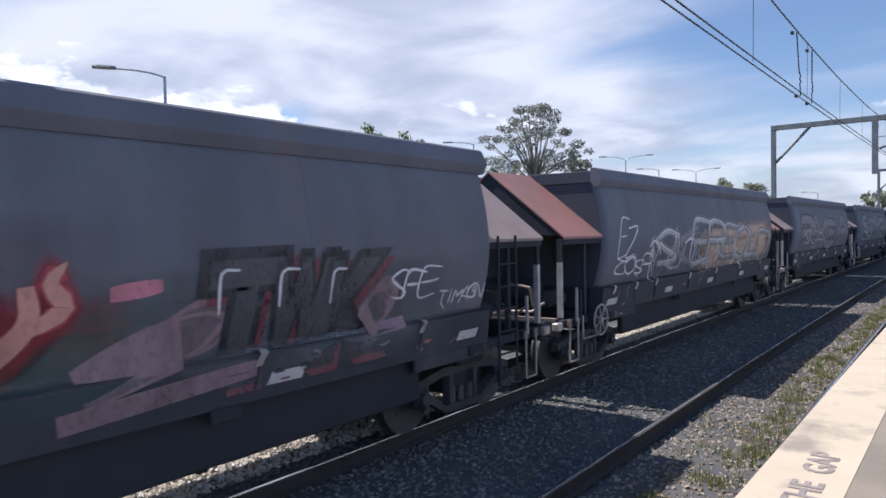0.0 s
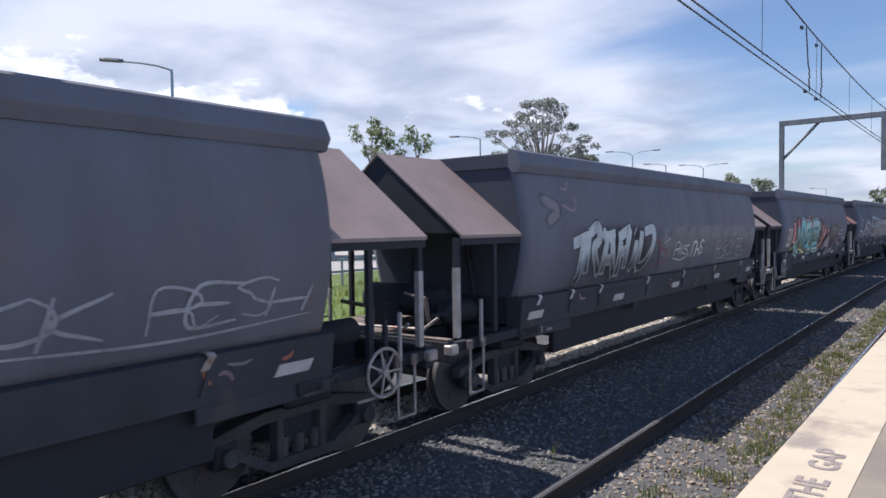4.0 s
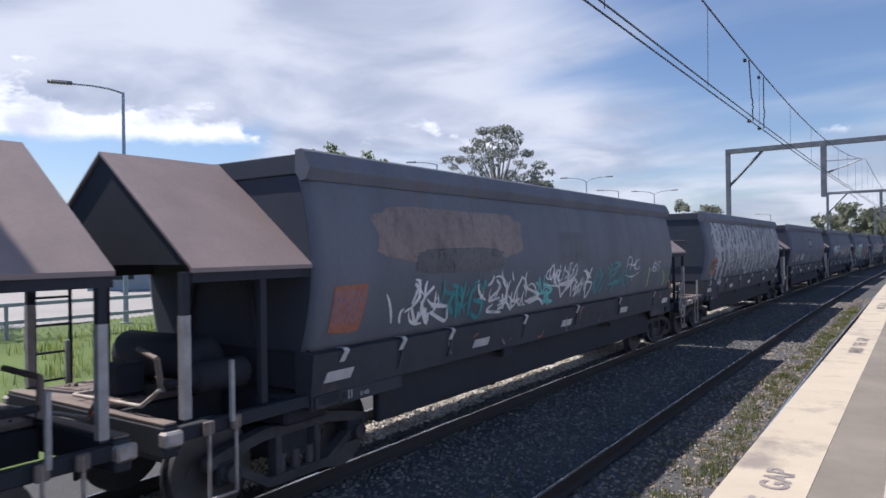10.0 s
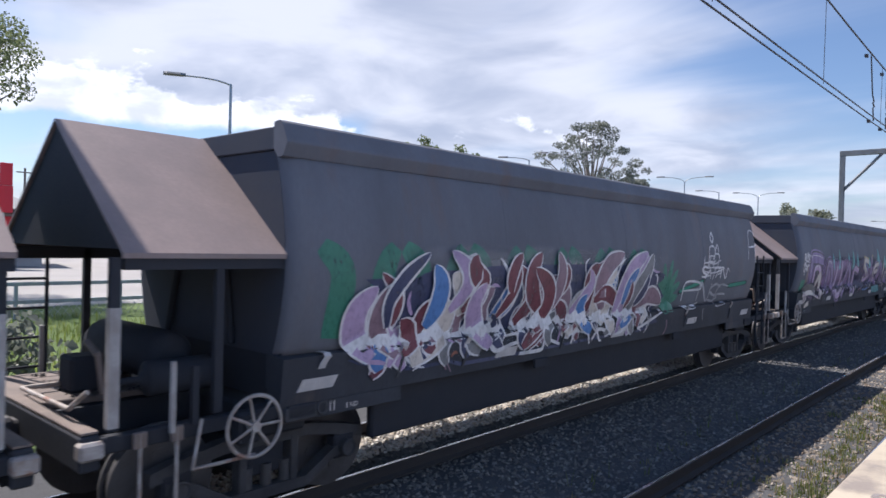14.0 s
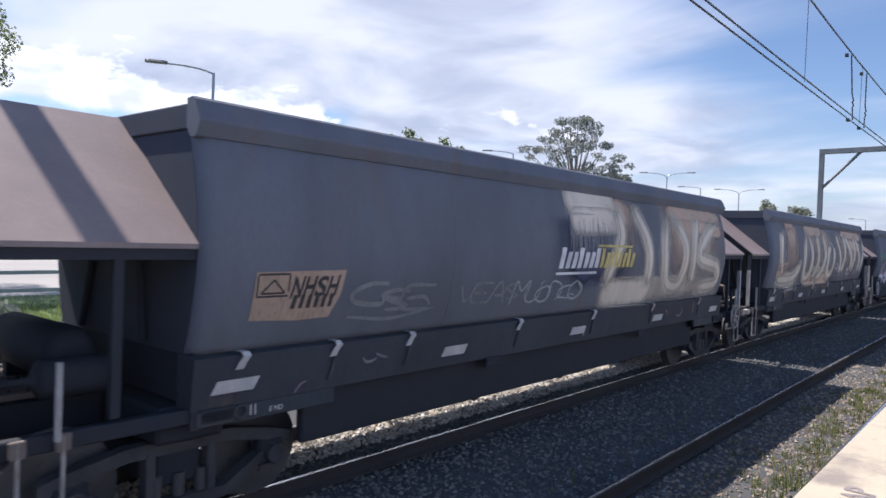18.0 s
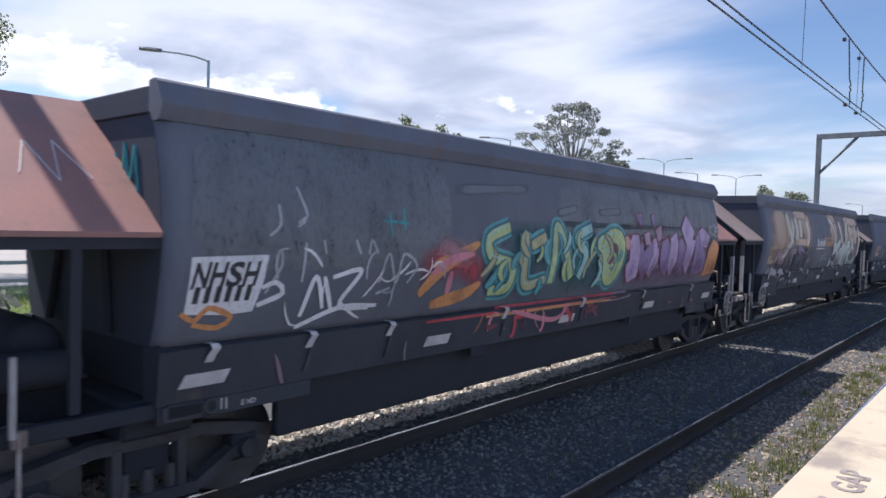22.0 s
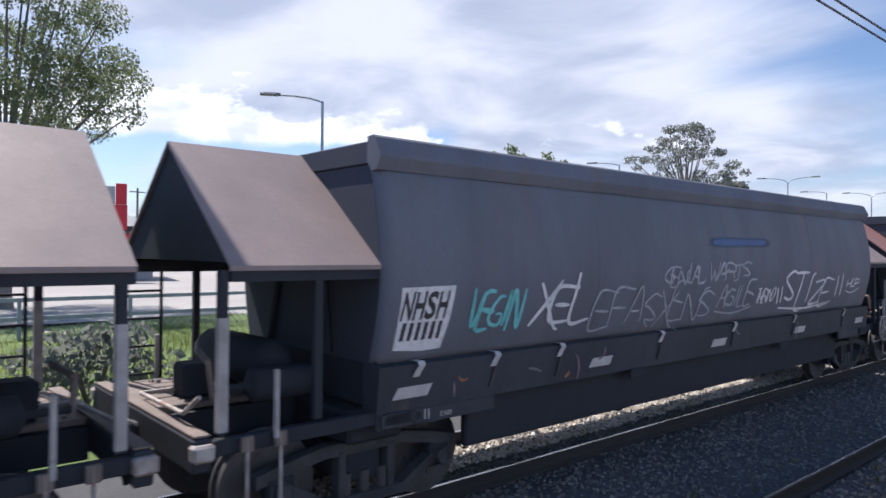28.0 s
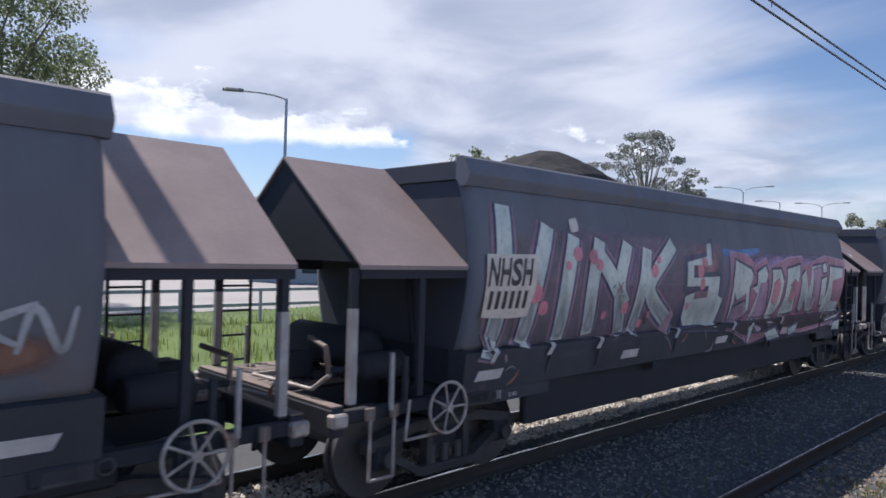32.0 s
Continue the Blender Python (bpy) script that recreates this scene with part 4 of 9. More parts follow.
def build_bogie(parent, y):
    """A three-piece bogie; returns its frame. The wheelsets turn."""
    bog = part("bogie", Shape().box(-1.0, 1.0, -0.2, 0.2, 0.36, 0.66, 0.02), M_DARK, parent, "black three-piece bogie", pose(0, y, 0))
    bar = lambda sgn, line, h, x0, x1: Shape().loft([[(sgn * x, d, z + h) for d, z in line] + [(sgn * x, d, z - h) for d, z in reversed(line)] for x in (x0, x1)])
    arch, tie = [(-1.10, 0.56), (-0.92, 0.61), (-0.45, 0.70), (0.45, 0.70), (0.92, 0.61), (1.10, 0.56)], [(-0.98, 0.47), (-0.74, 0.42), (-0.40, 0.22), (0.40, 0.22), (0.74, 0.42), (0.98, 0.47)]
    part("side_frame", Shape().loft([[(-x, d, z + 0.055) for d, z in arch] + [(-x, d, z - 0.048) for d, z in reversed(tie)] for x in (0.94, 1.06)]), M_DARK, bog)
    fr = part("side_frame", bar(1, arch, 0.055, 0.94, 1.06), M_DUST, bog)
    part("tension_member", bar(1, tie, 0.048, 0.95, 1.08), M_DUST, fr, "dusty lower frame member")
    for d in (-0.27, 0.27):
        part("column", Shape().box(0.94, 1.07, d - 0.04, d + 0.04, 0.25, 0.68, 0.01), M_DUST, fr)
    for d in (-0.2, 0.0, 0.2):
        part("spring", Shape().tube((1.0, d, 0.24), (1.0, d, 0.46), 0.055, 8), M_STEEL, bog)
    for d in (-0.875, 0.875):
        part("axle_box", Shape().box(0.93, 1.07, d - 0.13, d + 0.13, 0.34, 0.58, 0.02), M_DARK, fr)
        part("axle_cap", Shape().tube((1.05, d, 0.45), (1.14, d, 0.45), 0.085, 12).torus((1.14, d, 0.45), (1, 0, 0), 0.075, 0.016, 14, 5), M_DUST, bog)
    return bog


def wheelset_shape():
    s = Shape().tube((-1.02, 0, 0), (1.02, 0, 0), 0.075, 10)
    for sgn in (1, -1):
        g = GAUGE
        for a, b, r in ((g - 0.065, g - 0.035, WHEEL_R + 0.028), (g - 0.035, g + 0.065, WHEEL_R)):
            s.tube((sgn * a, 0, 0), (sgn * b, 0, 0), r, 28)
        for i in range(4):
            q = i * math.pi / 2
            s.tube((sgn * (g + 0.05), 0.25 * math.cos(q), 0.25 * math.sin(q)), (sgn * (g + 0.075), 0.25 * math.cos(q), 0.25 * math.sin(q)), 0.05, 8)
    return s


def build_wagon(wheel_rear, hood_mat, hooded_rear=True, heap=0.0, seed=1):
    w = thing("hopper_wagon", "dark grey coal hopper wagon", "railway wagon", "coal train")
    build_body(w, M_BODY)
    for sgn in (1, -1):
        ch = Shape().loft([[(sgn * x, y, z) for x, z in CHORD] for y in (-0.03, BODY + 0.03)])
        part("top_chord", ch, M_BODY, w)
        foot = 1.04 if sgn > 0 else 1.45
        sill = Shape().loft([[(sgn * 1.15, y, 1.484), (sgn * 1.25, y, 1.486), (sgn * 1.414, y, 1.462), (sgn * 1.370, y, foot), (sgn * 1.15, y, foot)] for y in (-0.02, BODY + 0.02)])
        part("side_sill", sill, M_SILL, w)
        # discharge door beam and cross rods below the sill
        if sgn > 0:
            part("door_beam", Shape().box(min(sgn * 1.12, sgn * 1.22), max(sgn * 1.12, sgn * 1.22), 1.20, 11.07, 0.51, 1.035, 0.02), M_DARK, w)
            for y0, y1 in ((-0.01, 1.46), (10.81, BODY + 0.01)):
                part("end_skirt", Shape().box(1.325, 1.368, y0, y1, 0.89, 1.036, 0.006), M_SILL, w)
            for y0 in (0.02, BODY - 0.36):
                box = part("valve_box", Shape().box(1.365, 1.40, y0, y0 + 0.34, 0.905, 1.03, 0.012), M_DUST, w, "dusty grey valve box")
                part("valve_ring", Shape().torus((1.405, y0 + 0.40, 0.985), (1, 0, 0), 0.055, 0.012, 16, 5), M_DUST, box)
            for i, ch in enumerate("IIEND"):
                big = i < 2
                bm = text_mesh(ch, 0.02)
                bmesh.ops.scale(bm, vec=(0.11 if big else 0.062, 0.13 if big else 0.062, 1), verts=bm.verts)
                me = bpy.data.meshes.new("stencil_letter")
                bm.to_mesh(me)
                bm.free()
                me.materials.append(M_REFLECT)
                part("stencil_letter", me, None, w, "white stencilled end letter", pose(1.373, 0.52 + (0.045 * i if big else 0.10 + 0.05 * i), 0.93, 90, 0, 90))
        for i in range(5 if sgn > 0 else 0):
            y = 0.14 + i * 2.86
            part("reflector", Shape().loft([[(1.376, y, 1.155), (1.376, y + 0.40, 1.155), (1.376, y + 0.455, 1.262), (1.376, y + 0.055, 1.262)], [(1.392, y, 1.155), (1.392, y + 0.40, 1.155), (1.403, y + 0.455, 1.262), (1.403, y + 0.055, 1.262)]]), M_REFLECT, w, "white slanted reflector")
        for y in (0.42, 1.42, 2.45, 4.5, 6.5, 8.65, 10.9) if sgn > 0 else ():
            bent = lambda pts, wd: Shape().loft([[(x - 0.006, y + v, z), (x + 0.006, y + v, z), (x + 0.006, y + v + wd, z), (x - 0.006, y + v + wd, z)] for x, v, z in pts], True, True)
            hook = part("tie_hook", bent([(1.35, -0.05, 1.492), (1.425, -0.03, 1.488), (1.447, -0.02, 1.455), (1.432, -0.055, 1.40), (1.418, -0.075, 1.345)], 0.075), M_REFLECT if y < 7 else M_WHEELRIM, w, "bent pale metal tie hook")
            if y > 1:
                part("hook_tail", bent([(1.420, -0.02, 1.34), (1.412, -0.035, 1.26), (1.395, -0.075, 1.13)], 0.035), M_DUST, hook)
        for y in (0.20, 4.0, 8.3, 12.0) if sgn > 0 else ():
            part("jacking_pad", Shape().box(min(sgn * 1.36, sgn * 1.40), max(sgn * 1.36, sgn * 1.40), y - 0.15, y + 0.15, 0.93, 1.048, 0.01), M_DARK, w)
    for y in (0.0, BODY):
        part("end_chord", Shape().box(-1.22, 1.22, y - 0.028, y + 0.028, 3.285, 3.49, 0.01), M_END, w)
    for y0, y1 in ((2.1, 3.9), (4.2, 6.0), (6.3, 8.1), (8.4, 10.2)):
        yc = (y0 + y1) / 2
        ch = Shape().loft([[(x * 0.95, yc + (d * (y1 - y0) / 2), 1.47) for x, d in ((-1, -1), (1, -1), (1, 1), (-1, 1))], [(x * 0.36, yc + d * 0.45, 0.52) for x, d in ((-1, -1), (1, -1), (1, 1), (-1, 1))]])
        part("discharge_chute", ch, M_DARK, w)
    for y in (4.05, 6.15, 8.25):
        part("cross_brace", Shape().box(-0.9, 1.10, y - 0.05, y + 0.05, 0.45, 1.035), M_DARK, w)
    part("centre_sill", Shape().box(-0.2, 0.2, -0.1, BODY + 0.1, 0.80, 1.06), M_DARK, w)
    for y in (0.10, BODY - 0.10):
        part("bolster", Shape().box(-1.2, 1.2, y - 0.3, y + 0.3, 0.76, 1.06, 0.03), M_DARK, w)
    build_coal(w, heap, seed)
    build_end(w, 0.0, -1, wheel_rear, hood_mat, hooded_rear)
    build_end(w, BODY, 1, not wheel_rear, hood_mat)
    return w


# small unevenness of the speed: seconds, metres
FIX_T = [0, 1, 2, 3, 6, 7, 8, 9, 10, 11, 12, 13, 16, 17, 18, 19, 20, 21, 22, 23, 24, 27, 28, 29, 30, 31, 32]
FIX_Y = [-0.16, 0.27, -0.03, -0.33, 0.09, -0.13, 0.0, -0.25, -0.12, -0.38, -0.03, -0.11, 0.10, -0.12, 0.17, -0.02, 0.22, -0.06, 0.10, -0.20, 0.12, -0.03, 0.02, -0.22, 0.0, -0.32, -0.05]


def travel(t):
    """How far along the line the rear of the leading listed wagon body stands, in metres."""
    return 11.13 + 7.1603 * t + 0.0139978 * t ** 2 + 0.00012411 * t ** 3 + float(np.interp(t, FIX_T, FIX_Y))


A = build_wagon(True, M_HOOD)
Bw = build_wagon(False, M_HOOD)
Cw = build_wagon(False, M_HOOD, False)
Dw = build_wagon(True, M_HOOD, True, 0.60, 5)
SETS = []
for tmpl in (A, Bw, Cw, Dw):
    ws = wheelset_shape().mesh("wheelset", M_STEEL)
    for y in (0.10, BODY - 0.10):
        bog = build_bogie(tmpl, y)
        for d in (-0.875, 0.875):
            SETS.append((part("wheelset", ws, None, bog, "steel wheels on an axle", pose(0, d, WHEEL_R)), d))


def spin_rows(d):
    return [(i / 15, pose(0, d, WHEEL_R) @ Matrix.Rotation(-travel(i / 15) / WHEEL_R, 4, "X")) for i in range(481)]


# one turning action for the leading axles and one for the trailing ones
first = {}
for ob, d in SETS:
    if d not in first:
        walk(ob, spin_rows(d))
        first[d] = ob
    else:
        src = first[d].animation_data
        ob.rotation_mode = "QUATERNION"
        ob.animation_data_create()
        ob.animation_data.action, ob.animation_data.action_slot = src.action, src.action_slot

REAR_WHEEL = {0, 1, 6, 10, 12, 15, 16, -2, -4, 7, 13}
RED_HOODS = {0, 11, 12, 13, -3}
WAGONS = {}


def repaint(w, old, fresh):
    for o in w.children_recursive:
        if o.type == "MESH" and o.data.materials and o.data.materials[0] == old:
            o.material_slots[0].link = "OBJECT"
            o.material_slots[0].material = fresh


for k in range(-7, 18):
    src = Cw if k == 4 else Dw if k == 16 else A if k in REAR_WHEEL else Bw
    WAGONS[k] = copy_thing(src, pose(0, 0, 0))
    if k in RED_HOODS:
        repaint(WAGONS[k], M_HOOD, M_HOOD_RED)
for tmpl in (A, Bw, Cw, Dw):
    for o in [*tmpl.children_recursive, tmpl]:
        bpy.data.objects.remove(o)

# ---- paint on the wagon sides ----
DECAL = [(1.04, 1.372), (1.474, 1.416), (1.484, 1.328)] + PROFILE[1:]
DZ, DX = [z for z, _ in DECAL], [x for _, x in DECAL]


def paint(name, color, rough=0.5):
    color = tuple(c * 0.90 + d for c, d in zip(color, (0.019, 0.020, 0.024)))
    m = material("paint_" + name, color, rough, 0.0, tuple(c * 0.72 for c in color), 1.1, 22, 0.0, spread=(0.38, 0.75), rust=tuple(0.5 * c + 0.03 for c in color), rust_at=(0.60, 0.85), rust_scale=1.6)
    # thin and scuffed in places, so that the steel shows through
    nt = m.node_tree
    N, L = nt.nodes.new, nt.links.new
    tc, mp = N("ShaderNodeTexCoord"), N("ShaderNodeMapping")
    mp.inputs["Scale"].default_value = (1, 1.6, 0.9)
    L(tc.outputs["Object"], mp.inputs[0])
    fac = []
    for scale, lo, hi, floor in ((2.3, 0.30, 0.52, 0.72), (17.0, 0.28, 0.50, 0.72)):
        nz, k = N("ShaderNodeTexNoise"), N("ShaderNodeMapRange")
        nz.inputs["Scale"].default_value, nz.inputs["Detail"].default_value = scale, 5
        L(mp.outputs[0], nz.inputs["Vector"]), L(nz.outputs["Fac"], k.inputs[0])
        k.inputs[1].default_value, k.inputs[2].default_value, k.inputs[3].default_value, k.inputs[4].default_value = lo, hi, floor, 1.0
        fac.append(k.outputs[0])
    mu = N("ShaderNodeMath")
    mu.operation = "MULTIPLY"
    L(fac[0], mu.inputs[0]), L(fac[1], mu.inputs[1])
    L(mu.outputs[0], nt.nodes["Principled BSDF"].inputs["Alpha"])
    return m


PALETTE = {
    "mint": (0.56, 0.62, 0.58), "rose": (0.40, 0.17, 0.24),
    "white": (0.74, 0.73, 0.74), "silver": (0.38, 0.39, 0.415), "chrome": (0.50, 0.56, 0.58), "black": (0.014, 0.014, 0.018), "pink": (0.62, 0.22, 0.28), "salmon": (0.62, 0.30, 0.24),
    "red": (0.50, 0.05, 0.06), "maroon": (0.16, 0.03, 0.045), "purple": (0.22, 0.15, 0.32), "lilac": (0.46, 0.33, 0.52), "teal": (0.04, 0.28, 0.30), "turquoise": (0.16, 0.52, 0.52), "aqua": (0.36, 0.60, 0.55),
    "green": (0.03, 0.20, 0.13), "deep_teal": (0.03, 0.15, 0.17), "yellow": (0.62, 0.50, 0.13), "lime": (0.48, 0.56, 0.22), "orange": (0.62, 0.27, 0.09), "blue": (0.07, 0.20, 0.48), "navy": (0.025, 0.035, 0.10), "tan": (0.42, 0.29, 0.21),
    "cream": (0.64, 0.58, 0.52), "grey": (0.115, 0.125, 0.14), "ash": (0.20, 0.20, 0.21), "mauve": (0.26, 0.16, 0.20), "rust": (0.36, 0.13, 0.07), "olive": (0.44, 0.40, 0.20), "sea": (0.10, 0.36, 0.38), "tarnish": (0.15, 0.14, 0.15), "dusk": (0.40, 0.25, 0.36), "smoke": (0.062, 0.062, 0.07), "dusty_pink": (0.26, 0.165, 0.185), "ghost": (0.11, 0.10, 0.105), "rust_stain": (0.20, 0.145, 0.13)}
PAINT = {n: paint(n, c) for n, c in PALETTE.items()}


def spray(name, color):
    """Sprayed mist that thins towards its edge, with streaks running down."""
    m = material("mist_" + name, color, 0.6, 0.0, tuple(c * 0.75 for c in color), 0.9, 20, 0.0, (0.6, 1.2, 0.35))
    nt = m.node_tree
    N, L = nt.nodes.new, nt.links.new
    at = N("ShaderNodeAttribute")
    at.attribute_name = "cover"
    tc, mp, nz = N("ShaderNodeTexCoord"), N("ShaderNodeMapping"), N("ShaderNodeTexNoise")
    mp.inputs["Scale"].default_value = (1, 5.0, 0.8)
    nz.inputs["Scale"].default_value, nz.inputs["Detail"].default_value = 1.4, 6
    L(tc.outputs["Object"], mp.inputs[0]), L(mp.outputs[0], nz.inputs["Vector"])
    k = N("ShaderNodeMapRange")
    L(nz.outputs["Fac"], k.inputs[0])
    k.inputs[1].default_value, k.inputs[2].default_value, k.inputs[3].default_value, k.inputs[4].default_value = 0.3, 0.7, 0.7, 1.1
    mu = N("ShaderNodeMath")
    mu.operation, mu.use_clamp = "MULTIPLY", True
    L(at.outputs["Fac"], mu.inputs[0]), L(k.outputs[0], mu.inputs[1])
    L(mu.outputs[0], nt.nodes["Principled BSDF"].inputs["Alpha"])
    return m


MIST = {n: spray(n, c) for n, c in {"yellow": (0.42, 0.36, 0.12), "maroon": (0.13, 0.045, 0.06), "tan": (0.46, 0.32, 0.235), "cream": (0.64, 0.56, 0.46), "ghost": (0.17, 0.16, 0.17), "rust": (0.22, 0.12, 0.09), "blue": (0.05, 0.09, 0.20), "black": (0.02, 0.02, 0.025), "purple": (0.30, 0.20, 0.36), "teal": (0.05, 0.26, 0.28), "red": (0.42, 0.06, 0.08), "grey": (0.14, 0.15, 0.165), "pink": (0.45, 0.25, 0.28), "green": (0.03, 0.22, 0.15), "orange": (0.5, 0.22, 0.09), "lilac": (0.4, 0.3, 0.46)}.items()}
for shade_name, tone in PALETTE.items():
    if shade_name not in MIST:
        MIST[shade_name] = spray(shade_name, tuple(0.8 * c for c in tone))


def on_side(u, z, layer):
    z = min(max(z, 1.045), 3.275)
    if 1.40 < z < 1.50:
        z = 1.40 + (z - 1.40) * 0.7 if z < 1.47 else 1.50
    return (float(np.interp(z, DZ, DX)) + 0.004 + layer * 0.0022, u, z)


def decal(parent, name, bm, mat, layer, label=""):
    """Wrap a flat shape, drawn in u along the wagon and z up it, round the side."""
    for z in DZ[1:-1]:
        bmesh.ops.bisect_plane(bm, geom=bm.verts[:] + bm.edges[:] + bm.faces[:], plane_co=(0, z, 0), plane_no=(0, 1, 0), dist=1e-4)
    for v in bm.verts:
        v.co = on_side(min(max(v.co.x, 0.10), BODY - 0.10), v.co.y, layer)
    bmesh.ops.recalc_face_normals(bm, faces=bm.faces)
    me = bpy.data.meshes.new(name)
    bm.to_mesh(me)
    bm.free()
    me.materials.append(mat)
    return part(name, me, None, parent, label)


def curve_through(pts, step=0.05):
    """A smooth line through the points."""
    P = [Vector((*p, 0)) for p in pts]
    if len(P) < 3:
        n = max(2, int((P[-1] - P[0]).length / step))
        return [tuple(P[0].lerp(P[-1], i / n)[:2]) for i in range(n + 1)]
    P = [P[0] * 2 - P[1]] + P + [P[-1] * 2 - P[-2]]
    out = []
    for i in range(1, len(P) - 2):
        a, b, c, d = P[i - 1:i + 3]
        n = max(2, int((c - b).length / step))
        for j in range(n):
            t = j / n
            out.append(tuple((0.5 * (2 * b + (c - a) * t + (2 * a - 5 * b + 4 * c - d) * t * t + (3 * b - a - 3 * c + d) * t ** 3))[:2]))
    return out + [tuple(P[-2][:2])]


def ribbon(sh, pts, width, layer, taper=0.0, soft=None):
    """A painted stroke. With soft, five points across carry the cover of the mist."""
    n = len(pts)
    across = (-1, 1) if soft is None else (-1, -0.75, -0.5, -0.25, 0, 0.25, 0.5, 0.75, 1)
    base = len(sh.v)
    layer = layer + 0.08 * (base // 3 % 9)
    for i, (u, z) in enumerate(pts):
        a, b = pts[max(0, i - 1)], pts[min(n - 1, i + 1)]
        du, dz = b[0] - a[0], b[1] - a[1]
        ln = math.hypot(du, dz) or 1.0
        s = i / max(1, n - 1)
        w = width / 2 * (1 - taper + taper * math.sin(math.pi * min(0.999, 0.06 + 0.94 * s)) ** 0.6)
        for k in across:
            sh.v.append(on_side(min(max(u - dz / ln * w * k, 0.10), BODY - 0.10), z + du / ln * w * k, layer))
            if soft is not None:
                end = min(1.0, 6 * s, 6 * (1 - s))
                soft.append((1 - k * k) ** 1.6 * min(1, end + 0.05))
    m = len(across)
    for i in range(n - 1):
        for k in range(m - 1):
            q = base + i * m + k
            sh.f.append((q, q + 1, q + m + 1, q + m))
            sh.s.append(True)


def strokes(parent, name, lines, width, mat, layer, taper=0.35, label=""):
    sh = Shape()
    for ln in lines:
        ribbon(sh, curve_through(ln), width, layer, taper)
    return part(name, sh, mat, parent, label)


def mist(parent, lines, width, mat, layer, label="", thick=1.7, below=None):
    for i, ln in enumerate(lines):
        sh, soft = Shape(), []
        ribbon(sh, curve_through(ln, 0.08), width, layer + 0.12 * i, 0.0, soft)
        ob = part("sprayed_haze", sh, mat, parent, label)
        at = ob.data.attributes.new("cover", "FLOAT", "POINT")
        if below:
            soft = [c * min(1.0, max(0.0, (below[1] - v[2]) / (below[1] - below[0]))) for c, v in zip(soft, sh.v)]
        at.data.foreach_set("value", [thick * c for c in soft])


def haze(parent, u0, u1, z0, z1, mat, layer, seed, thick=1.5, top=0.85, label=""):
    """A broad cloud of sprayed paint, full near its top and thinning at the sides and below."""
    sh, soft = Shape(), []
    nu, nz = max(6, int((u1 - u0) / 0.12)), 14
    for j in range(nz + 1):
        for i in range(nu + 1):
            a, b = i / nu, j / nz
            sh.v.append(on_side(u0 + (u1 - u0) * a, z0 + (z1 - z0) * b, layer))
            k = noise.noise((a * (u1 - u0) * 1.6, b * 1.2, seed))
            side = min(1, a * 3.2, (1 - a) * 3.2) ** 1.5
            soft.append(max(0.0, thick * side * min(1, b / top, (1 - b) * 9) * (0.75 + 0.7 * k)))
    m = nu + 1
    for j in range(nz):
        for i in range(nu):
            q = j * m + i
            sh.f.append((q, q + 1, q + m + 1, q + m))
            sh.s.append(True)
    ob = part("sprayed_haze", sh, mat, parent, label)
    at = ob.data.attributes.new("cover", "FLOAT", "POINT")
    at.data.foreach_set("value", soft)
    return ob


# single-line letters on a grid four wide and eight high
PEN = dict(A="002840 1333", B="000838463404 34422000", C="47270502214143", D="000838452300", E="480800400 0434", F="4808000434".replace("0434", " 0434").replace("48080", "48080"), G="4727050221414424", H="0008 4048 0444",
           I="2028", J="48422110", K="0008 480440", L="080040", M="0008244840", N="00084048", O="280602204246280", P="000838453404", Q="2806022042462842", R="0008384534043440", S="4728061524423111", T="0848 2820", U="0803214348", V="082048",
           W="0810243048", X="0048 0840", Y="082448 2420", Z="08480040", X2="0048")
PEN["O"], PEN["E"], PEN["F"], PEN["B"], PEN["D"] = "2806022042462808"[:14], "48080040 0434", "480800 0434", "00083846340434422000", "0008384642300000"[:12]


def pen(ch):
    code = PEN.get(ch, "2024")
    return [[(int(w[i]) / 4, int(w[i + 1]) / 8) for i in range(0, len(w) - 1, 2)] for w in code.split()]


def pen_lines(text, u0, u1, z0, z1, seed, lean=0.12, wild=0.05, z_end=None):
    """Hand-drawn letters in a box, as lines."""
    rng = random.Random(seed)
    out, n = [], len(text)
    cell = (u1 - u0) / n
    for i, ch in enumerate(text):
        if ch == " ":
            continue
        zz = 0.0 if z_end is None else (z_end - z0) * i / max(1, n - 1)
        h, dz = (z1 - z0) * rng.uniform(0.82, 1.12), rng.uniform(-0.08, 0.08) * (z1 - z0)
        for ln in pen(ch):
            out.append([(u0 + cell * (i - 0.02 + 1.02 * (a + rng.uniform(-wild, wild))) + lean * h * b, z0 + zz + dz + h * (b + rng.uniform(-wild, wild))) for a, b in ln])
    return out


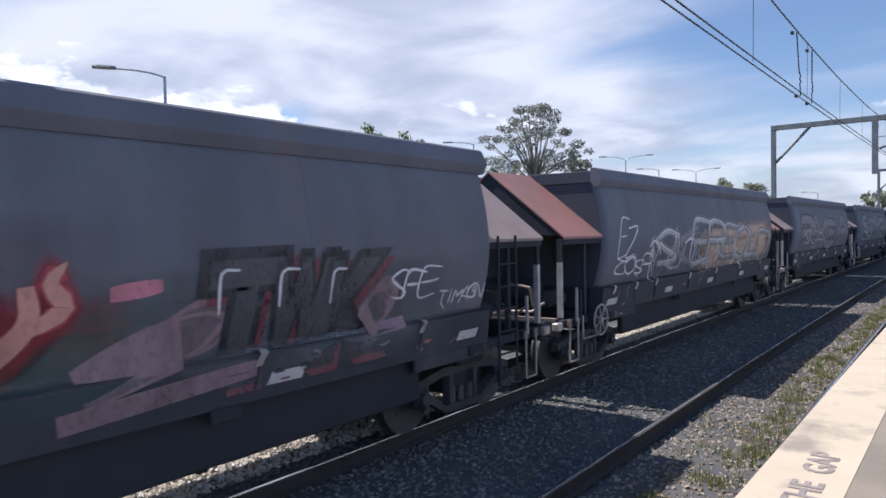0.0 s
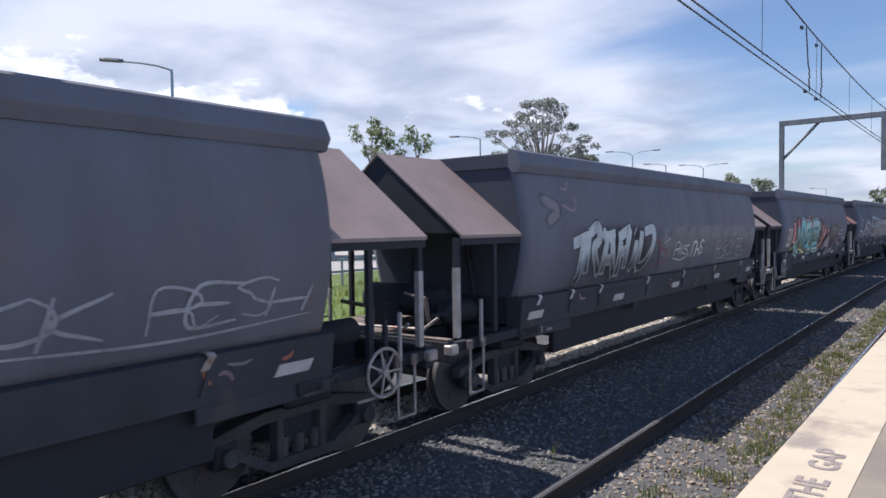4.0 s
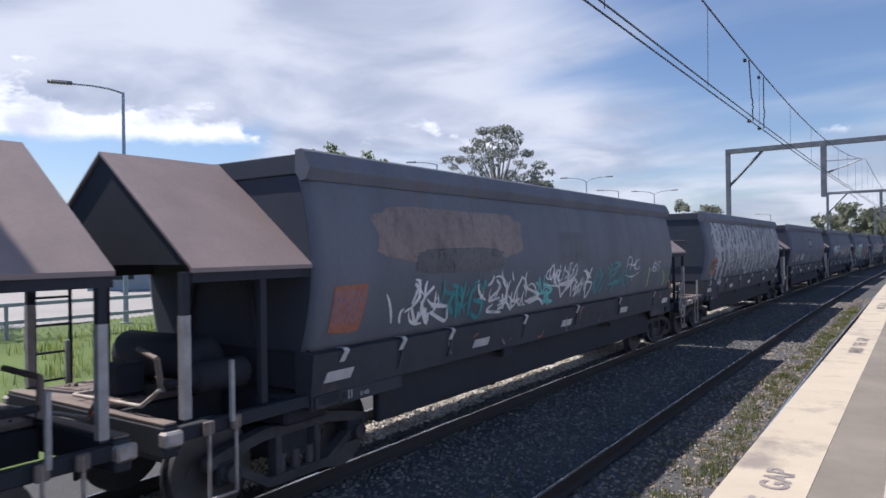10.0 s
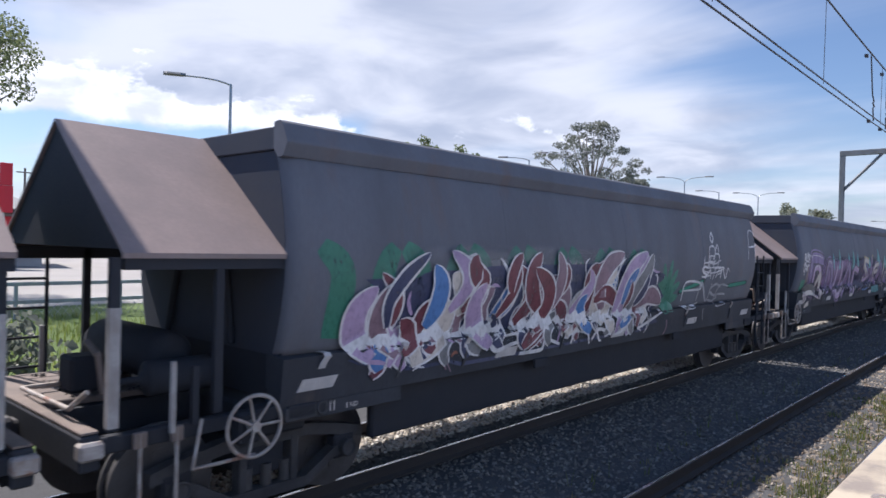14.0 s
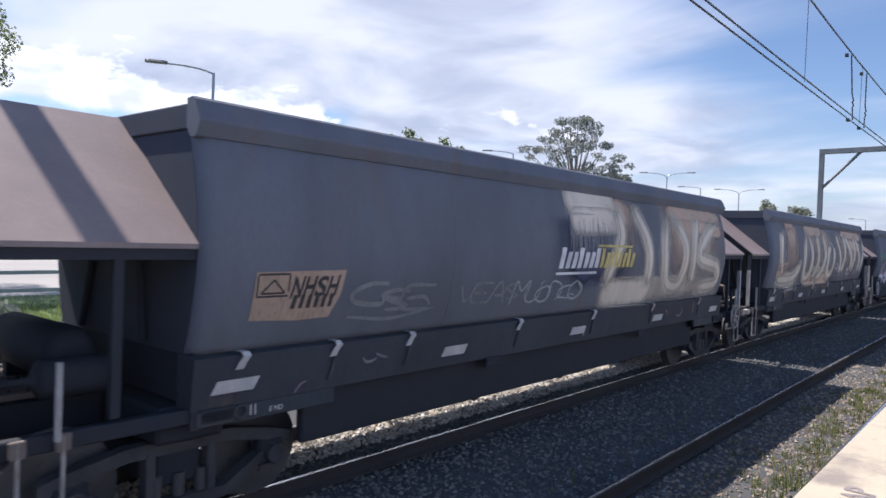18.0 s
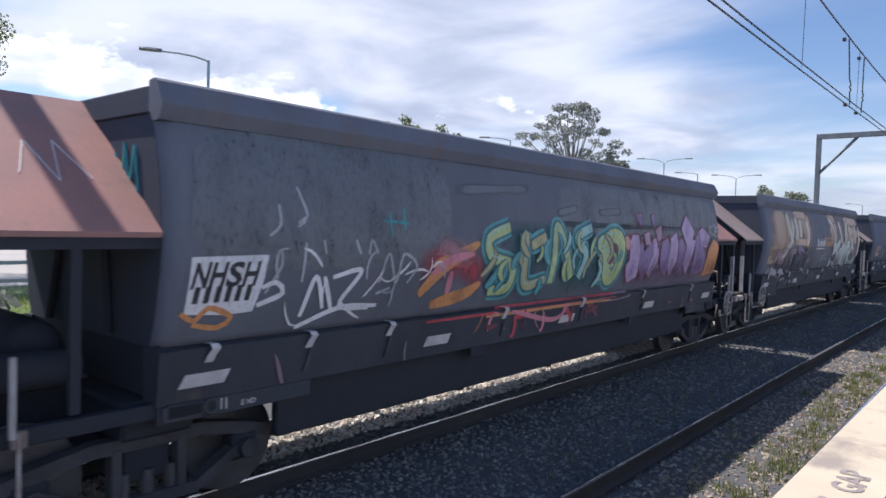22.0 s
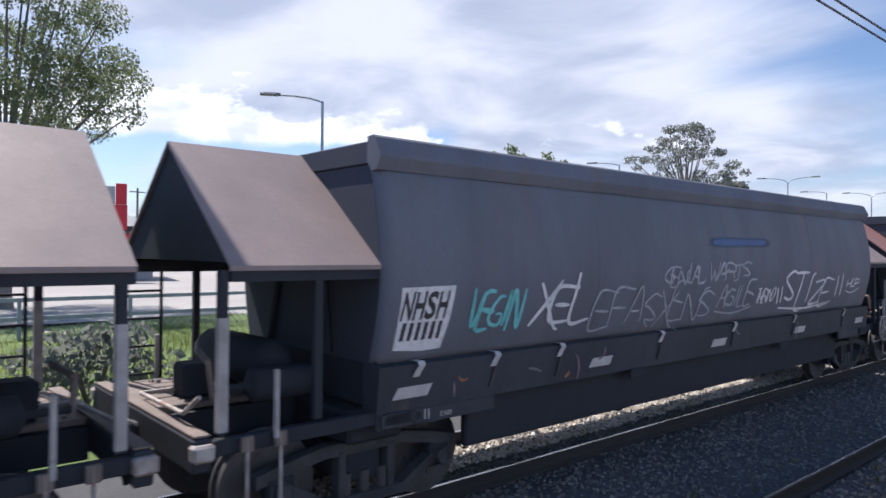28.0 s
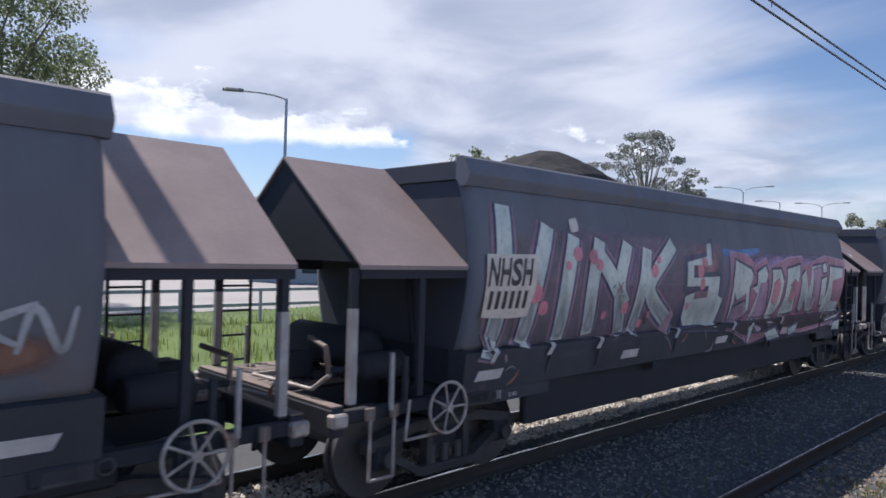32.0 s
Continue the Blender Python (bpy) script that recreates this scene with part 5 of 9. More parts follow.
def tag(w, text, u0, u1, z0, z1, seed, mat="white", width=0.035, layer=4, label="hand-sprayed tag in thin paint", z_end=None):
    rng = random.Random(seed)
    n, host = len(text), None
    cell = (u1 - u0) / n
    for i, ch in enumerate(text):
        if ch == " ":
            continue
        k = rng.uniform(-0.10, 0.10) * (z1 - z0)
        lines = pen_lines(ch, u0 + cell * (i - 0.1), u0 + cell * (i + 1.0), z0 + k, z1 + k + rng.uniform(-0.05, 0.25) * (z1 - z0), seed * 9 + i, 0.24, 0.055)
        if rng.random() < 0.45:
            a, b = lines[-1][-1]
            lines[-1] = lines[-1] + [(a + cell * rng.uniform(0.2, 0.6), b + rng.uniform(-0.12, 0.12))]
        ob = strokes(host or w, "letter" if host else "graffiti_tag", lines, width * rng.uniform(0.8, 1.15), PAINT[mat], layer, 0.6, "" if host else label)
        host = host or ob
    if rng.random() < 0.4 and host:
        strokes(host, "underline", [[(u0 - 0.05, z0 - 0.05), ((u0 + u1) / 2, z0 - 0.10), (u1 + 0.1, z0 - 0.02)]], width * 0.8, PAINT[mat], layer, 0.7)
    return host


def blob(w, u0, u1, z0, z1, seed, mat, layer, spikes=0.12, label="", n=46, name="paint_field"):
    """An uneven painted field."""
    bm = bmesh.new()
    cu, cz, a, b = (u0 + u1) / 2, (z0 + z1) / 2, (u1 - u0) / 2, (z1 - z0) / 2
    vs = []
    for i in range(n):
        q = 2 * math.pi * i / n
        c, s = math.cos(q), math.sin(q)
        e = 0.42
        k = 1 + spikes * noise.noise((c * 2.2 + seed, s * 2.2, i * 0.35))
        vs.append(bm.verts.new((cu + a * k * math.copysign(abs(c) ** e, c), cz + b * k * math.copysign(abs(s) ** e, s), 0)))
    bm.faces.new(vs)
    bmesh.ops.triangulate(bm, faces=bm.faces[:])
    return decal(w, name, bm, mat if not isinstance(mat, str) else PAINT[mat], layer, label)


def block_letter(ch, u0, u1, z0, z1, bold, tilt=0.0, grow=0.0):
    """A heavy letter stretched to fill its box."""
    bm = text_mesh(ch, bold)
    bm2 = text_mesh(ch, 0.0)
    x0, x1 = min(v.co.x for v in bm2.verts), max(v.co.x for v in bm2.verts)
    y0, y1 = min(v.co.y for v in bm2.verts), max(v.co.y for v in bm2.verts)
    bm2.free()
    x1 = max(x1, x0 + 0.2)
    for v in bm.verts:
        a, b = (v.co.x - x0) / (x1 - x0), (v.co.y - y0) / (y1 - y0)
        v.co = (u0 + (u1 - u0) * a + tilt * (b - 0.5), z0 + (z1 - z0) * b + 0.12 * tilt * (a - 0.5), 0)
    return bm


def piece(w, text, u0, u1, z0, z1, seed, fill, line="black", back=None, layer=1, bold=0.07, lean=0.10, shine=None, z_end=None, second=None, label="", drop=None):
    """A graffiti piece: a painted field, then outlined letters with a fill and highlights."""
    rng = random.Random(seed)
    n = len(text)
    field = None
    if back:
        field = blob(w, u0 - 0.12, u1 + 0.12, z0 - 0.06, z1 + 0.08, seed, back, layer, 0.10, label, name="graffiti_piece")
    cell = (u1 - u0) / n
    for i, ch in enumerate(text):
        dz = 0.0 if z_end is None else (z_end - z0) * i / max(1, n - 1)
        a, b = u0 + cell * (i - 0.06), u0 + cell * (i + 1.04)
        lo, hi = z0 + dz + rng.uniform(-0.05, 0.06), z1 + dz * 0.3 + rng.uniform(-0.08, 0.05)
        tl = lean + rng.uniform(-0.08, 0.08)
        top = field if field else w
        if drop:
            decal(top, "letter_shadow", block_letter(ch, a + 0.07, b + 0.07, lo - 0.08, hi - 0.08, bold + 0.05, tl), PAINT[drop], layer + 1)
        decal(top, "letter_outline", block_letter(ch, a, b, lo, hi, bold + 0.06, tl), PAINT[line], layer + 2)
        f = fill if isinstance(fill, str) else fill[i % len(fill)]
        decal(top, "letter", block_letter(ch, a + 0.02, b - 0.02, lo + 0.02, hi - 0.02, bold, tl), PAINT[f], layer + 3)
        if second:
            mid = (lo + hi) / 2
            bm = block_letter(ch, a + 0.02, b - 0.02, lo + 0.02, hi - 0.02, bold, tl)
            bmesh.ops.bisect_plane(bm, geom=bm.verts[:] + bm.edges[:] + bm.faces[:], plane_co=(a, mid - 0.12, 0), plane_no=(0.25, 1, 0), clear_outer=True)
            if bm.faces:
                decal(top, "letter_fade", bm, PAINT[second], layer + 4)
            else:
                bm.free()
        if shine:
            k = rng.uniform(0.1, 0.3)
            strokes(top, "letter_highlight", [[(a + cell * 0.12 + tl * 0.2, mid_z + (hi - lo) * 0.05), (a + cell * 0.1 + tl * 0.45, hi - 0.07), (a + cell * (0.3 + k), hi - 0.05)] for mid_z in ((lo + hi) / 2,)], 0.03, PAINT[shine], layer + 5)


def wild_piece(w, text, u0, u1, z0, z1, seed, fills, line="black", field="grey", layer=1, wd=0.20, lean=0.16, inner=None, shine="white", edge=None, label=""):
    """Fat hand-sprayed letters: outline, fill, an inner tone and thin highlights on an uneven field."""
    rng = random.Random(seed)
    n = len(text)
    cell = (u1 - u0) / n
    host = w
    if field:
        host = blob(w, u0 - 0.10, u1 + 0.10, z0 + 0.02, z1 - 0.05, seed, field, layer, 0.16, label, name="graffiti_piece")
    for i, ch in enumerate(text):
        lines = pen_lines(ch, u0 + cell * i - 0.02, u0 + cell * (i + 1.08), z0 + wd * 0.6, z1 - wd * 0.6, seed * 7 + i, lean, 0.045)
        f = fills[i % len(fills)]
        if edge:
            strokes(host, "letter_edge", lines, wd + 0.17, PAINT[edge], layer + 1, 0.2)
        strokes(host, "letter_outline", lines, wd + 0.09, PAINT[line], layer + 2, 0.22)
        strokes(host, "letter", lines, wd, PAINT[f], layer + 3, 0.28)
        if inner:
            low = [[(u + 0.02, z - wd * 0.16) for u, z in ln] for ln in lines]
            mist(host, low, wd * 0.95, MIST[inner if isinstance(inner, str) else inner[i % len(inner)]], layer + 4, "", 1.1)
        if shine:
            up = [[(u - wd * 0.16, z + wd * 0.24) for u, z in ln] for ln in lines[:1]]
            strokes(host, "letter_highlight", up, 0.022, PAINT[shine], layer + 5, 0.5)
        if i % 2 == 0:
            a = u0 + cell * (i + 0.5)
            strokes(host, "letter_tail", [[(a, z0 + 0.2), (a + cell * 0.4, z0 + 0.03), (a + cell * 0.9, z0 + rng.uniform(0.0, 0.12))]], wd * 0.6, PAINT[f], layer + 2, 0.8)


def plate(w, u0, u1, z0, z1, mat, seed, words="dark", layer=3):
    """The painted number panel of a wagon: class letters and bars for the number."""
    bm = bmesh.new()
    rng = random.Random(seed)
    vs = [bm.verts.new((u, z, 0)) for u, z in ((u0, z0 + 0.02), (u0 + (u1 - u0) * 0.5, z0 - 0.01), (u1 - 0.14 * (u1 - u0), z0), (u1 - 0.03, z0 + (z1 - z0) * 0.5), (u1, z1), (u0 + 0.02, z1 - 0.01))]
    bm.faces.new(vs)
    p = decal(w, "number_panel", bm, PAINT[mat], layer, "worn painted number panel")
    if words:
        ink = "black" if words == "dark" else "mauve"
        if mat == "tan":
            um, k = u0 + (u1 - u0) * 0.36, (z1 - z0)
            strokes(p, "panel_square", [[(u0 + 0.04, z1 - 0.04), (u0 + 0.041, z1 - k * 0.5)], [(u0 + 0.04, z1 - 0.03), (um, z1 - 0.03)], [(um, z1 - 0.04), (um, z1 - k * 0.42)], [(u0 + 0.04, z1 - k * 0.5), (um, z1 - k * 0.5)]], 0.018, PAINT[ink], layer + 1, 0.0)
            strokes(p, "panel_triangle", [[(u0 + 0.08, z1 - k * 0.44), ((u0 + um) / 2 + 0.02, z1 - 0.08)], [((u0 + um) / 2 + 0.02, z1 - 0.08), (um - 0.04, z1 - k * 0.44)], [(u0 + 0.08, z1 - k * 0.44), (um - 0.04, z1 - k * 0.44)]], 0.018, PAINT[ink], layer + 1, 0.0)
            u0 = um
        h = (z1 - z0) * 0.40
        cell = (u1 - u0) * 0.84 / 4
        for i, ch in enumerate("NHSH"):
            decal(p, "class_letter", block_letter(ch, u0 + 0.07 * (u1 - u0) + cell * i, u0 + 0.07 * (u1 - u0) + cell * (i + 0.80), z1 - 0.06 - h, z1 - 0.06, 0.03, 0.04), PAINT[ink], layer + 1)
        for i in range(6):
            bm = bmesh.new()
            a = u0 + (u1 - u0) * (0.07 + 0.13 * i)
            b, lo = a + (u1 - u0) * 0.07, z0 + 0.10
            bm.faces.new([bm.verts.new(q) for q in ((a, lo, 0), (b, lo, 0), (b + 0.02, lo + h * 0.7, 0), (a + 0.02, lo + h * 0.7, 0))])
            decal(p, "number_bar", bm, PAINT[ink], layer + 1)
    return p


def operator_mark(w, u0, u1, z0, z1, left="white", right="yellow", field=True):
    """The operator's mark as plain slanted bars."""
    if field:
        haze(w, u0 - 0.2, u1 + 0.2, z0 - 0.25, z1 + 0.45, MIST["navy"], 1, 4, 1.6, 0.3, "dark blue field of a worn company mark")
    mid = u0 + (u1 - u0) * 0.5
    lean = 0.09
    for a0, a1, col, n in ((u0, mid, left, 7), (mid, u1, right, 8)):
        c = (a1 - a0) / n
        for i in range(n):
            bm = bmesh.new()
            a, b = a0 + c * i + 0.02, a0 + c * (i + 0.80)
            hi = z1 - (0.06 if i % 3 else 0.0)
            bm.faces.new([bm.verts.new(q) for q in ((a, z0 + 0.09, 0), (b, z0 + 0.09, 0), (b + lean, hi, 0), (a + lean, hi, 0))])
            decal(w, "mark_bar", bm, PAINT[col], 5)
        bm = bmesh.new()
        zz = (z0, z0 + 0.035) if col == left else (z1 + 0.02, z1 + 0.055)
        bm.faces.new([bm.verts.new(q) for q in ((a0 - 0.03, zz[0], 0), (a1 - 0.05, zz[0], 0), (a1 - 0.04, zz[1], 0), (a0 - 0.02, zz[1], 0))])
        decal(w, "mark_line", bm, PAINT[col], 5)


def swirls(w, u0, u1, z0, z1, count, seed, mats, width=(0.05, 0.14), layer=2, size=(0.3, 0.8), name="paint_stroke", up=0.5):
    """Loose calligraphic strokes scattered over a field."""
    rng = random.Random(seed)
    lots = {}
    for i in range(count):
        u, z = rng.uniform(u0, u1), rng.uniform(z0, z1)
        L = rng.uniform(*size)
        q = rng.gauss(math.pi / 2, 0.5) if rng.random() < up else rng.uniform(0, math.pi)
        bow = rng.uniform(-0.55, 0.55) * L
        c, s = math.cos(q) * L / 2, math.sin(q) * L / 2
        pts = [(u - c, z - s), (u - c * 0.4 - s / L * bow * 0.8, z - s * 0.4 + c / L * bow * 0.8), (u + c * 0.4 - s / L * bow, z + s * 0.4 + c / L * bow), (u + c, z + s)]
        pts = [(a, min(max(b, z0 - 0.05), z1 + 0.05)) for a, b in pts]
        lots.setdefault((rng.choice(mats), round(rng.uniform(*width), 2), i % 3), []).append(pts)
    for (mt, wd, lv), lines in lots.items():
        tagged(strokes(w, name, lines, wd, PAINT[mt], layer + lv, 0.85), kind="stuff" if len(lines) > 1 else "")


def drips(w, u0, u1, z0, z1, count, seed, mat, layer=2):
    rng = random.Random(seed)
    lines = []
    for i in range(count):
        u = u0 + (u1 - u0) * (i + rng.random()) / count
        a = z1 - rng.uniform(0, 0.25)
        lines.append([(u, a), (u + rng.uniform(-0.02, 0.02), (a + z0) / 2), (u + rng.uniform(-0.03, 0.03), z0 + rng.uniform(0, 0.4))])
    return tagged(strokes(w, "paint_run", lines, 0.016, mat, layer, 0.5), kind="stuff")


def glow_letters(w, lines, width, mat, layer, label=""):
    """Fat sprayed letters with a soft edge and a fuller core."""
    mist(w, lines, width, mat, layer, label, 1.0)
    mist(w, [[(u + 0.05, z) for u, z in ln] for ln in lines], width * 0.45, mat, layer + 2, "", 1.4)


def crescents(w, u0, u1, z0, z1, n, seed, mats, edge, layer=2, wide=(0.16, 0.36), tall=(0.35, 0.85)):
    """Flowing pointed shapes, each with an outline."""
    rng = random.Random(seed)
    for i in range(n):
        u = u0 + (u1 - u0) * ((i * 0.618) % 1.0)
        h = rng.uniform(*tall)
        z = rng.uniform(z0, max(z0 + 0.05, z1 - h))
        lean, bow = rng.uniform(-0.5, 0.7) * h, rng.choice((-1, 1)) * rng.uniform(0.15, 0.4) * h
        line = [(u, z), (u + lean * 0.3 + bow, z + h * 0.35), (u + lean * 0.7 + bow, z + h * 0.7), (u + lean, z + h)]
        wd = rng.uniform(*wide)
        strokes(w, "paint_edge", [line], wd + 0.06, PAINT[edge], layer + 0.28 * i, 0.9)
        strokes(w, "paint_shape", [line], wd, PAINT[rng.choice(mats)], layer + 0.28 * i + 0.12, 0.95)


LETTERS = itertools.count()


def fat(w, lines, width, fill, line, layer, grow=0.07, edge=None, fade=None, shine=None, inner=None):
    """One hand-sprayed letter of broad strokes: fill, outline, an outer edge, a fade at its foot, a highlight."""
    lift = layer + 0.13 * (next(LETTERS) % 7)
    host = strokes(w, "graffiti_letter", lines, width, PAINT[fill], lift + 2, 0.12)
    strokes(host, "letter_outline", lines, width + grow, PAINT[line], lift + 1, 0.12)
    if edge:
        strokes(host, "letter_edge", lines, width + 2.2 * grow, PAINT[edge], layer * 0.5, 0.2)
    lo, hi = min(z for ln in lines for _, z in ln), max(z for ln in lines for _, z in ln)
    if fade:
        for ln in lines:
            foot = [(u, z) for u, z in curve_through(ln, 0.08) if z < lo + 0.62 * (hi - lo)]
            if len(foot) > 3:
                mist(host, [foot], width * 1.15, MIST[fade], lift + 3, "", 1.3, (lo, lo + 0.6 * (hi - lo)))
    if inner:
        strokes(host, "letter_core", [[(u, z - width * 0.1) for u, z in ln] for ln in lines[:1]], width * 0.3, PAINT[inner], lift + 3.4, 0.8)
    if shine:
        strokes(host, "letter_highlight", [[(u - width * 0.2, z + width * 0.22) for u, z in ln] for ln in lines[:1]], 0.02, PAINT[shine], lift + 4, 0.5)
    return host


def shard(w, corners, fill, line, layer, grow=0.03, fade=None):
    """A sharp-cornered painted letter: its fill, a thin outline behind and paint thinning at its foot."""
    lift = layer + 0.15 * (next(LETTERS) % 6)
    cu, cz = sum(u for u, _ in corners) / len(corners), sum(z for _, z in corners) / len(corners)
    host = None
    for name, mat, more, up in (("graffiti_letter", fill, 0.0, lift + 1.2), ("letter_outline", line, grow, lift)):
        bm = bmesh.new()
        bm.faces.new([bm.verts.new((u + more * (1 if u > cu else -1), z + more * (1 if z > cz else -1), 0)) for u, z in corners])
        bmesh.ops.triangulate(bm, faces=bm.faces)
        ob = decal(host or w, name, bm, PAINT[mat], up)
        host = host or ob
    lo, hi = min(z for _, z in corners), max(z for _, z in corners)
    a, b = min(u for u, _ in corners), max(u for u, _ in corners)
    if fade and b - a > 0.3:
        mist(host, [[(a + 0.1, lo + 0.3 * (hi - lo)), (b - 0.1, lo + 0.3 * (hi - lo))]], (hi - lo) * 0.6, MIST[fade], lift + 2, "", 0.6, (lo, lo + 0.6 * (hi - lo)))
    return host


W = WAGONS
# ahead of the first whole wagon: older, dusty pieces
for k in range(-7, 0):
    mist(W[k], pen_lines("OSRMEA"[k % 3:k % 3 + 4], 1.0, 11.4, 1.75, 2.7, k), 0.5, MIST["ghost" if k % 2 else "grey"], 1)
    tag(W[k], "SKEROX"[(k + 7) % 3:][:4], 1.6, 5.2, 1.7, 2.3, k + 70, "silver", 0.05)
    swirls(W[k], 5.5, 11.5, 1.6, 2.5, 26, k + 90, ["silver", "ash", "mauve"], (0.03, 0.07), 2, (0.25, 0.6))
# wagon 0
mist(W[0], [[(5.0, 2.1), (12.0, 2.3)], [(5.0, 1.8), (12.0, 1.9)]], 0.9, MIST["tan"], 1)
wild_piece(W[0], "SKEREOLD", 2.2, 11.6, 1.62, 2.55, 3, ["silver", "ash", "silver"], "grey", None, 2, 0.12, 0.2, None, "white")
tag(W[0], "EZ", 0.5, 1.2, 2.0, 2.5, 6), tag(W[0], "COSR", 0.5, 2.1, 1.65, 1.95, 7)
swirls(W[0], 2.0, 11.8, 1.5, 2.3, 70, 5, ["white", "silver", "ash"], (0.03, 0.06), 4, (0.3, 0.7))
# wagon 1: turquoise and yellow letters in flames, then a dark piece on pink
plate(W[1], 0.44, 1.12, 1.66, 2.26, "cream", 1)
haze(W[1], 1.1, 7.6, 1.5, 2.66, MIST["maroon"], 0, 21, 1.0, 0.35, "turquoise and yellow graffiti letters among pink flames"), haze(W[1], 1.9, 6.2, 1.36, 2.3, MIST["teal"], 1, 22, 1.0, 0.5), haze(W[1], 1.3, 5.9, 1.34, 1.72, MIST["yellow"], 2, 23, 1.6, 0.4)
for fu, fz, fh, fw in ((1.35, 1.75, 0.72, 0.20), (1.95, 1.85, 0.78, 0.17), (2.45, 2.15, 0.42, 0.13), (3.15, 2.25, 0.34, 0.14), (3.75, 2.28, 0.42, 0.12), (4.25, 2.26, 0.36, 0.12), (4.75, 2.24, 0.30, 0.11), (5.25, 2.2, 0.46, 0.14), (5.75, 2.15, 0.36, 0.12), (6.35, 1.75, 0.66, 0.16), (6.85, 1.85, 0.48, 0.13)):
    line = [(fu - 0.12, fz), (fu + 0.14, fz + fh * 0.35), (fu + 0.05, fz + fh * 0.7), (fu + 0.16, fz + fh)]
    mist(W[1], [line], fw * 2.4, MIST["red"], 2, "", 1.2)
    strokes(W[1], "flame", [line], fw, PAINT["salmon"], 3, 0.95)
strokes(W[1], "flame_curl", [[(1.25, 2.45), (1.45, 2.25), (1.35, 1.95), (1.55, 1.78), (1.9, 1.8)]], 0.13, PAINT["salmon"], 4, 0.7)
fat(W[1], [[(1.99, 2.28), (2.04, 1.83), (1.82, 1.48), (1.55, 1.55)]], 0.24, "aqua", "deep_teal", 4, 0.09, edge="turquoise", fade="yellow")
fat(W[1], [[(2.46, 1.59), (2.56, 2.31), (2.98, 2.33), (3.12, 1.51)], [(2.53, 1.9), (3.02, 1.9)]], 0.24, "turquoise", "deep_teal", 4, 0.09, edge="turquoise", fade="yellow")
fat(W[1], [[(4.13, 2.36), (3.3, 2.29), (3.4, 2.01), (3.96, 1.91), (4.05, 1.54), (3.38, 1.48)]], 0.24, "aqua", "deep_teal", 4, 0.09, edge="turquoise", fade="yellow")
fat(W[1], [[(4.37, 2.36), (5.48, 2.39), (5.37, 2.08), (4.53, 2.02), (4.63, 1.56), (5.55, 1.54)]], 0.24, "aqua", "deep_teal", 4, 0.09, edge="turquoise", fade="yellow")
crescents(W[1], 2.1, 5.9, 1.5, 2.3, 20, 171, ["aqua", "turquoise", "sea", "olive"], "deep_teal", 7, (0.07, 0.13), (0.2, 0.45))
swirls(W[1], 2.2, 5.8, 1.55, 2.0, 14, 172, ["maroon", "mauve", "navy"], (0.05, 0.10), 8, (0.15, 0.35), up=0.2)
mist(W[1], [[(2.2, 1.5), (3.0, 1.52)], [(3.3, 1.5), (4.2, 1.55)], [(4.6, 1.52), (5.7, 1.55)]], 0.24, MIST["yellow"], 9, "", 1.4)
mist(W[1], [[(1.1, 1.55), (1.7, 1.62), (2.1, 1.7)]], 0.16, MIST["yellow"], 3)
haze(W[1], 6.0, 12.1, 1.12, 2.25, MIST["grey"], 1, 24, 0.7, 0.2), haze(W[1], 6.0, 8.0, 1.2, 2.0, MIST["green"], 1, 25, 0.35, 0.5), haze(W[1], 6.6, 7.6, 1.5, 2.1, MIST["red"], 1, 26, 0.4, 0.5)
mist(W[1], [[(6.75, 2.18), (6.75, 1.9), (6.4, 1.62), (5.9, 1.55)]], 0.45, MIST["red"], 2, "", 0.9)
strokes(W[1], "flame", [[(6.75, 2.18), (6.75, 1.9), (6.4, 1.62), (5.9, 1.55)]], 0.16, PAINT["salmon"], 3, 0.6)
for line in ([(7.1, 1.42), (7.7, 1.62), (8.3, 1.75)], [(7.5, 1.5), (8.0, 1.75), (8.35, 2.0)], [(9.95, 1.55), (10.2, 1.75), (10.35, 2.0)]):
    strokes(W[1], "pink_field", [line], 0.42, PAINT["dusty_pink"], 2, 0.5)
strokes(W[1], "pink_dot", [[(7.3, 2.08), (7.7, 2.12)]], 0.13, PAINT["pink"], 4, 0.3)
strokes(W[1], "pink_band", [[(6.95, 1.20), (8.6, 1.34)]], 0.16, PAINT["dusty_pink"], 4, 0.1), strokes(W[1], "pink_band", [[(9.95, 1.46), (10.6, 1.52)]], 0.12, PAINT["dusty_pink"], 4, 0.1)
piece(W[1], "TWK", 8.15, 10.0, 1.38, 2.24, 18, ["smoke"], "black", None, 3, 0.05, 0.10, "white", drop="maroon")
tag(W[1], "SFE", 10.3, 11.1, 1.75, 2.05, 21), tag(W[1], "TIMAGN", 11.2, 12.1, 1.62, 1.80, 22, width=0.03)
strokes(W[1], "sill_streak", [[(3.0, 1.40), (6.4, 1.42)]], 0.06, PAINT["maroon"], 3)
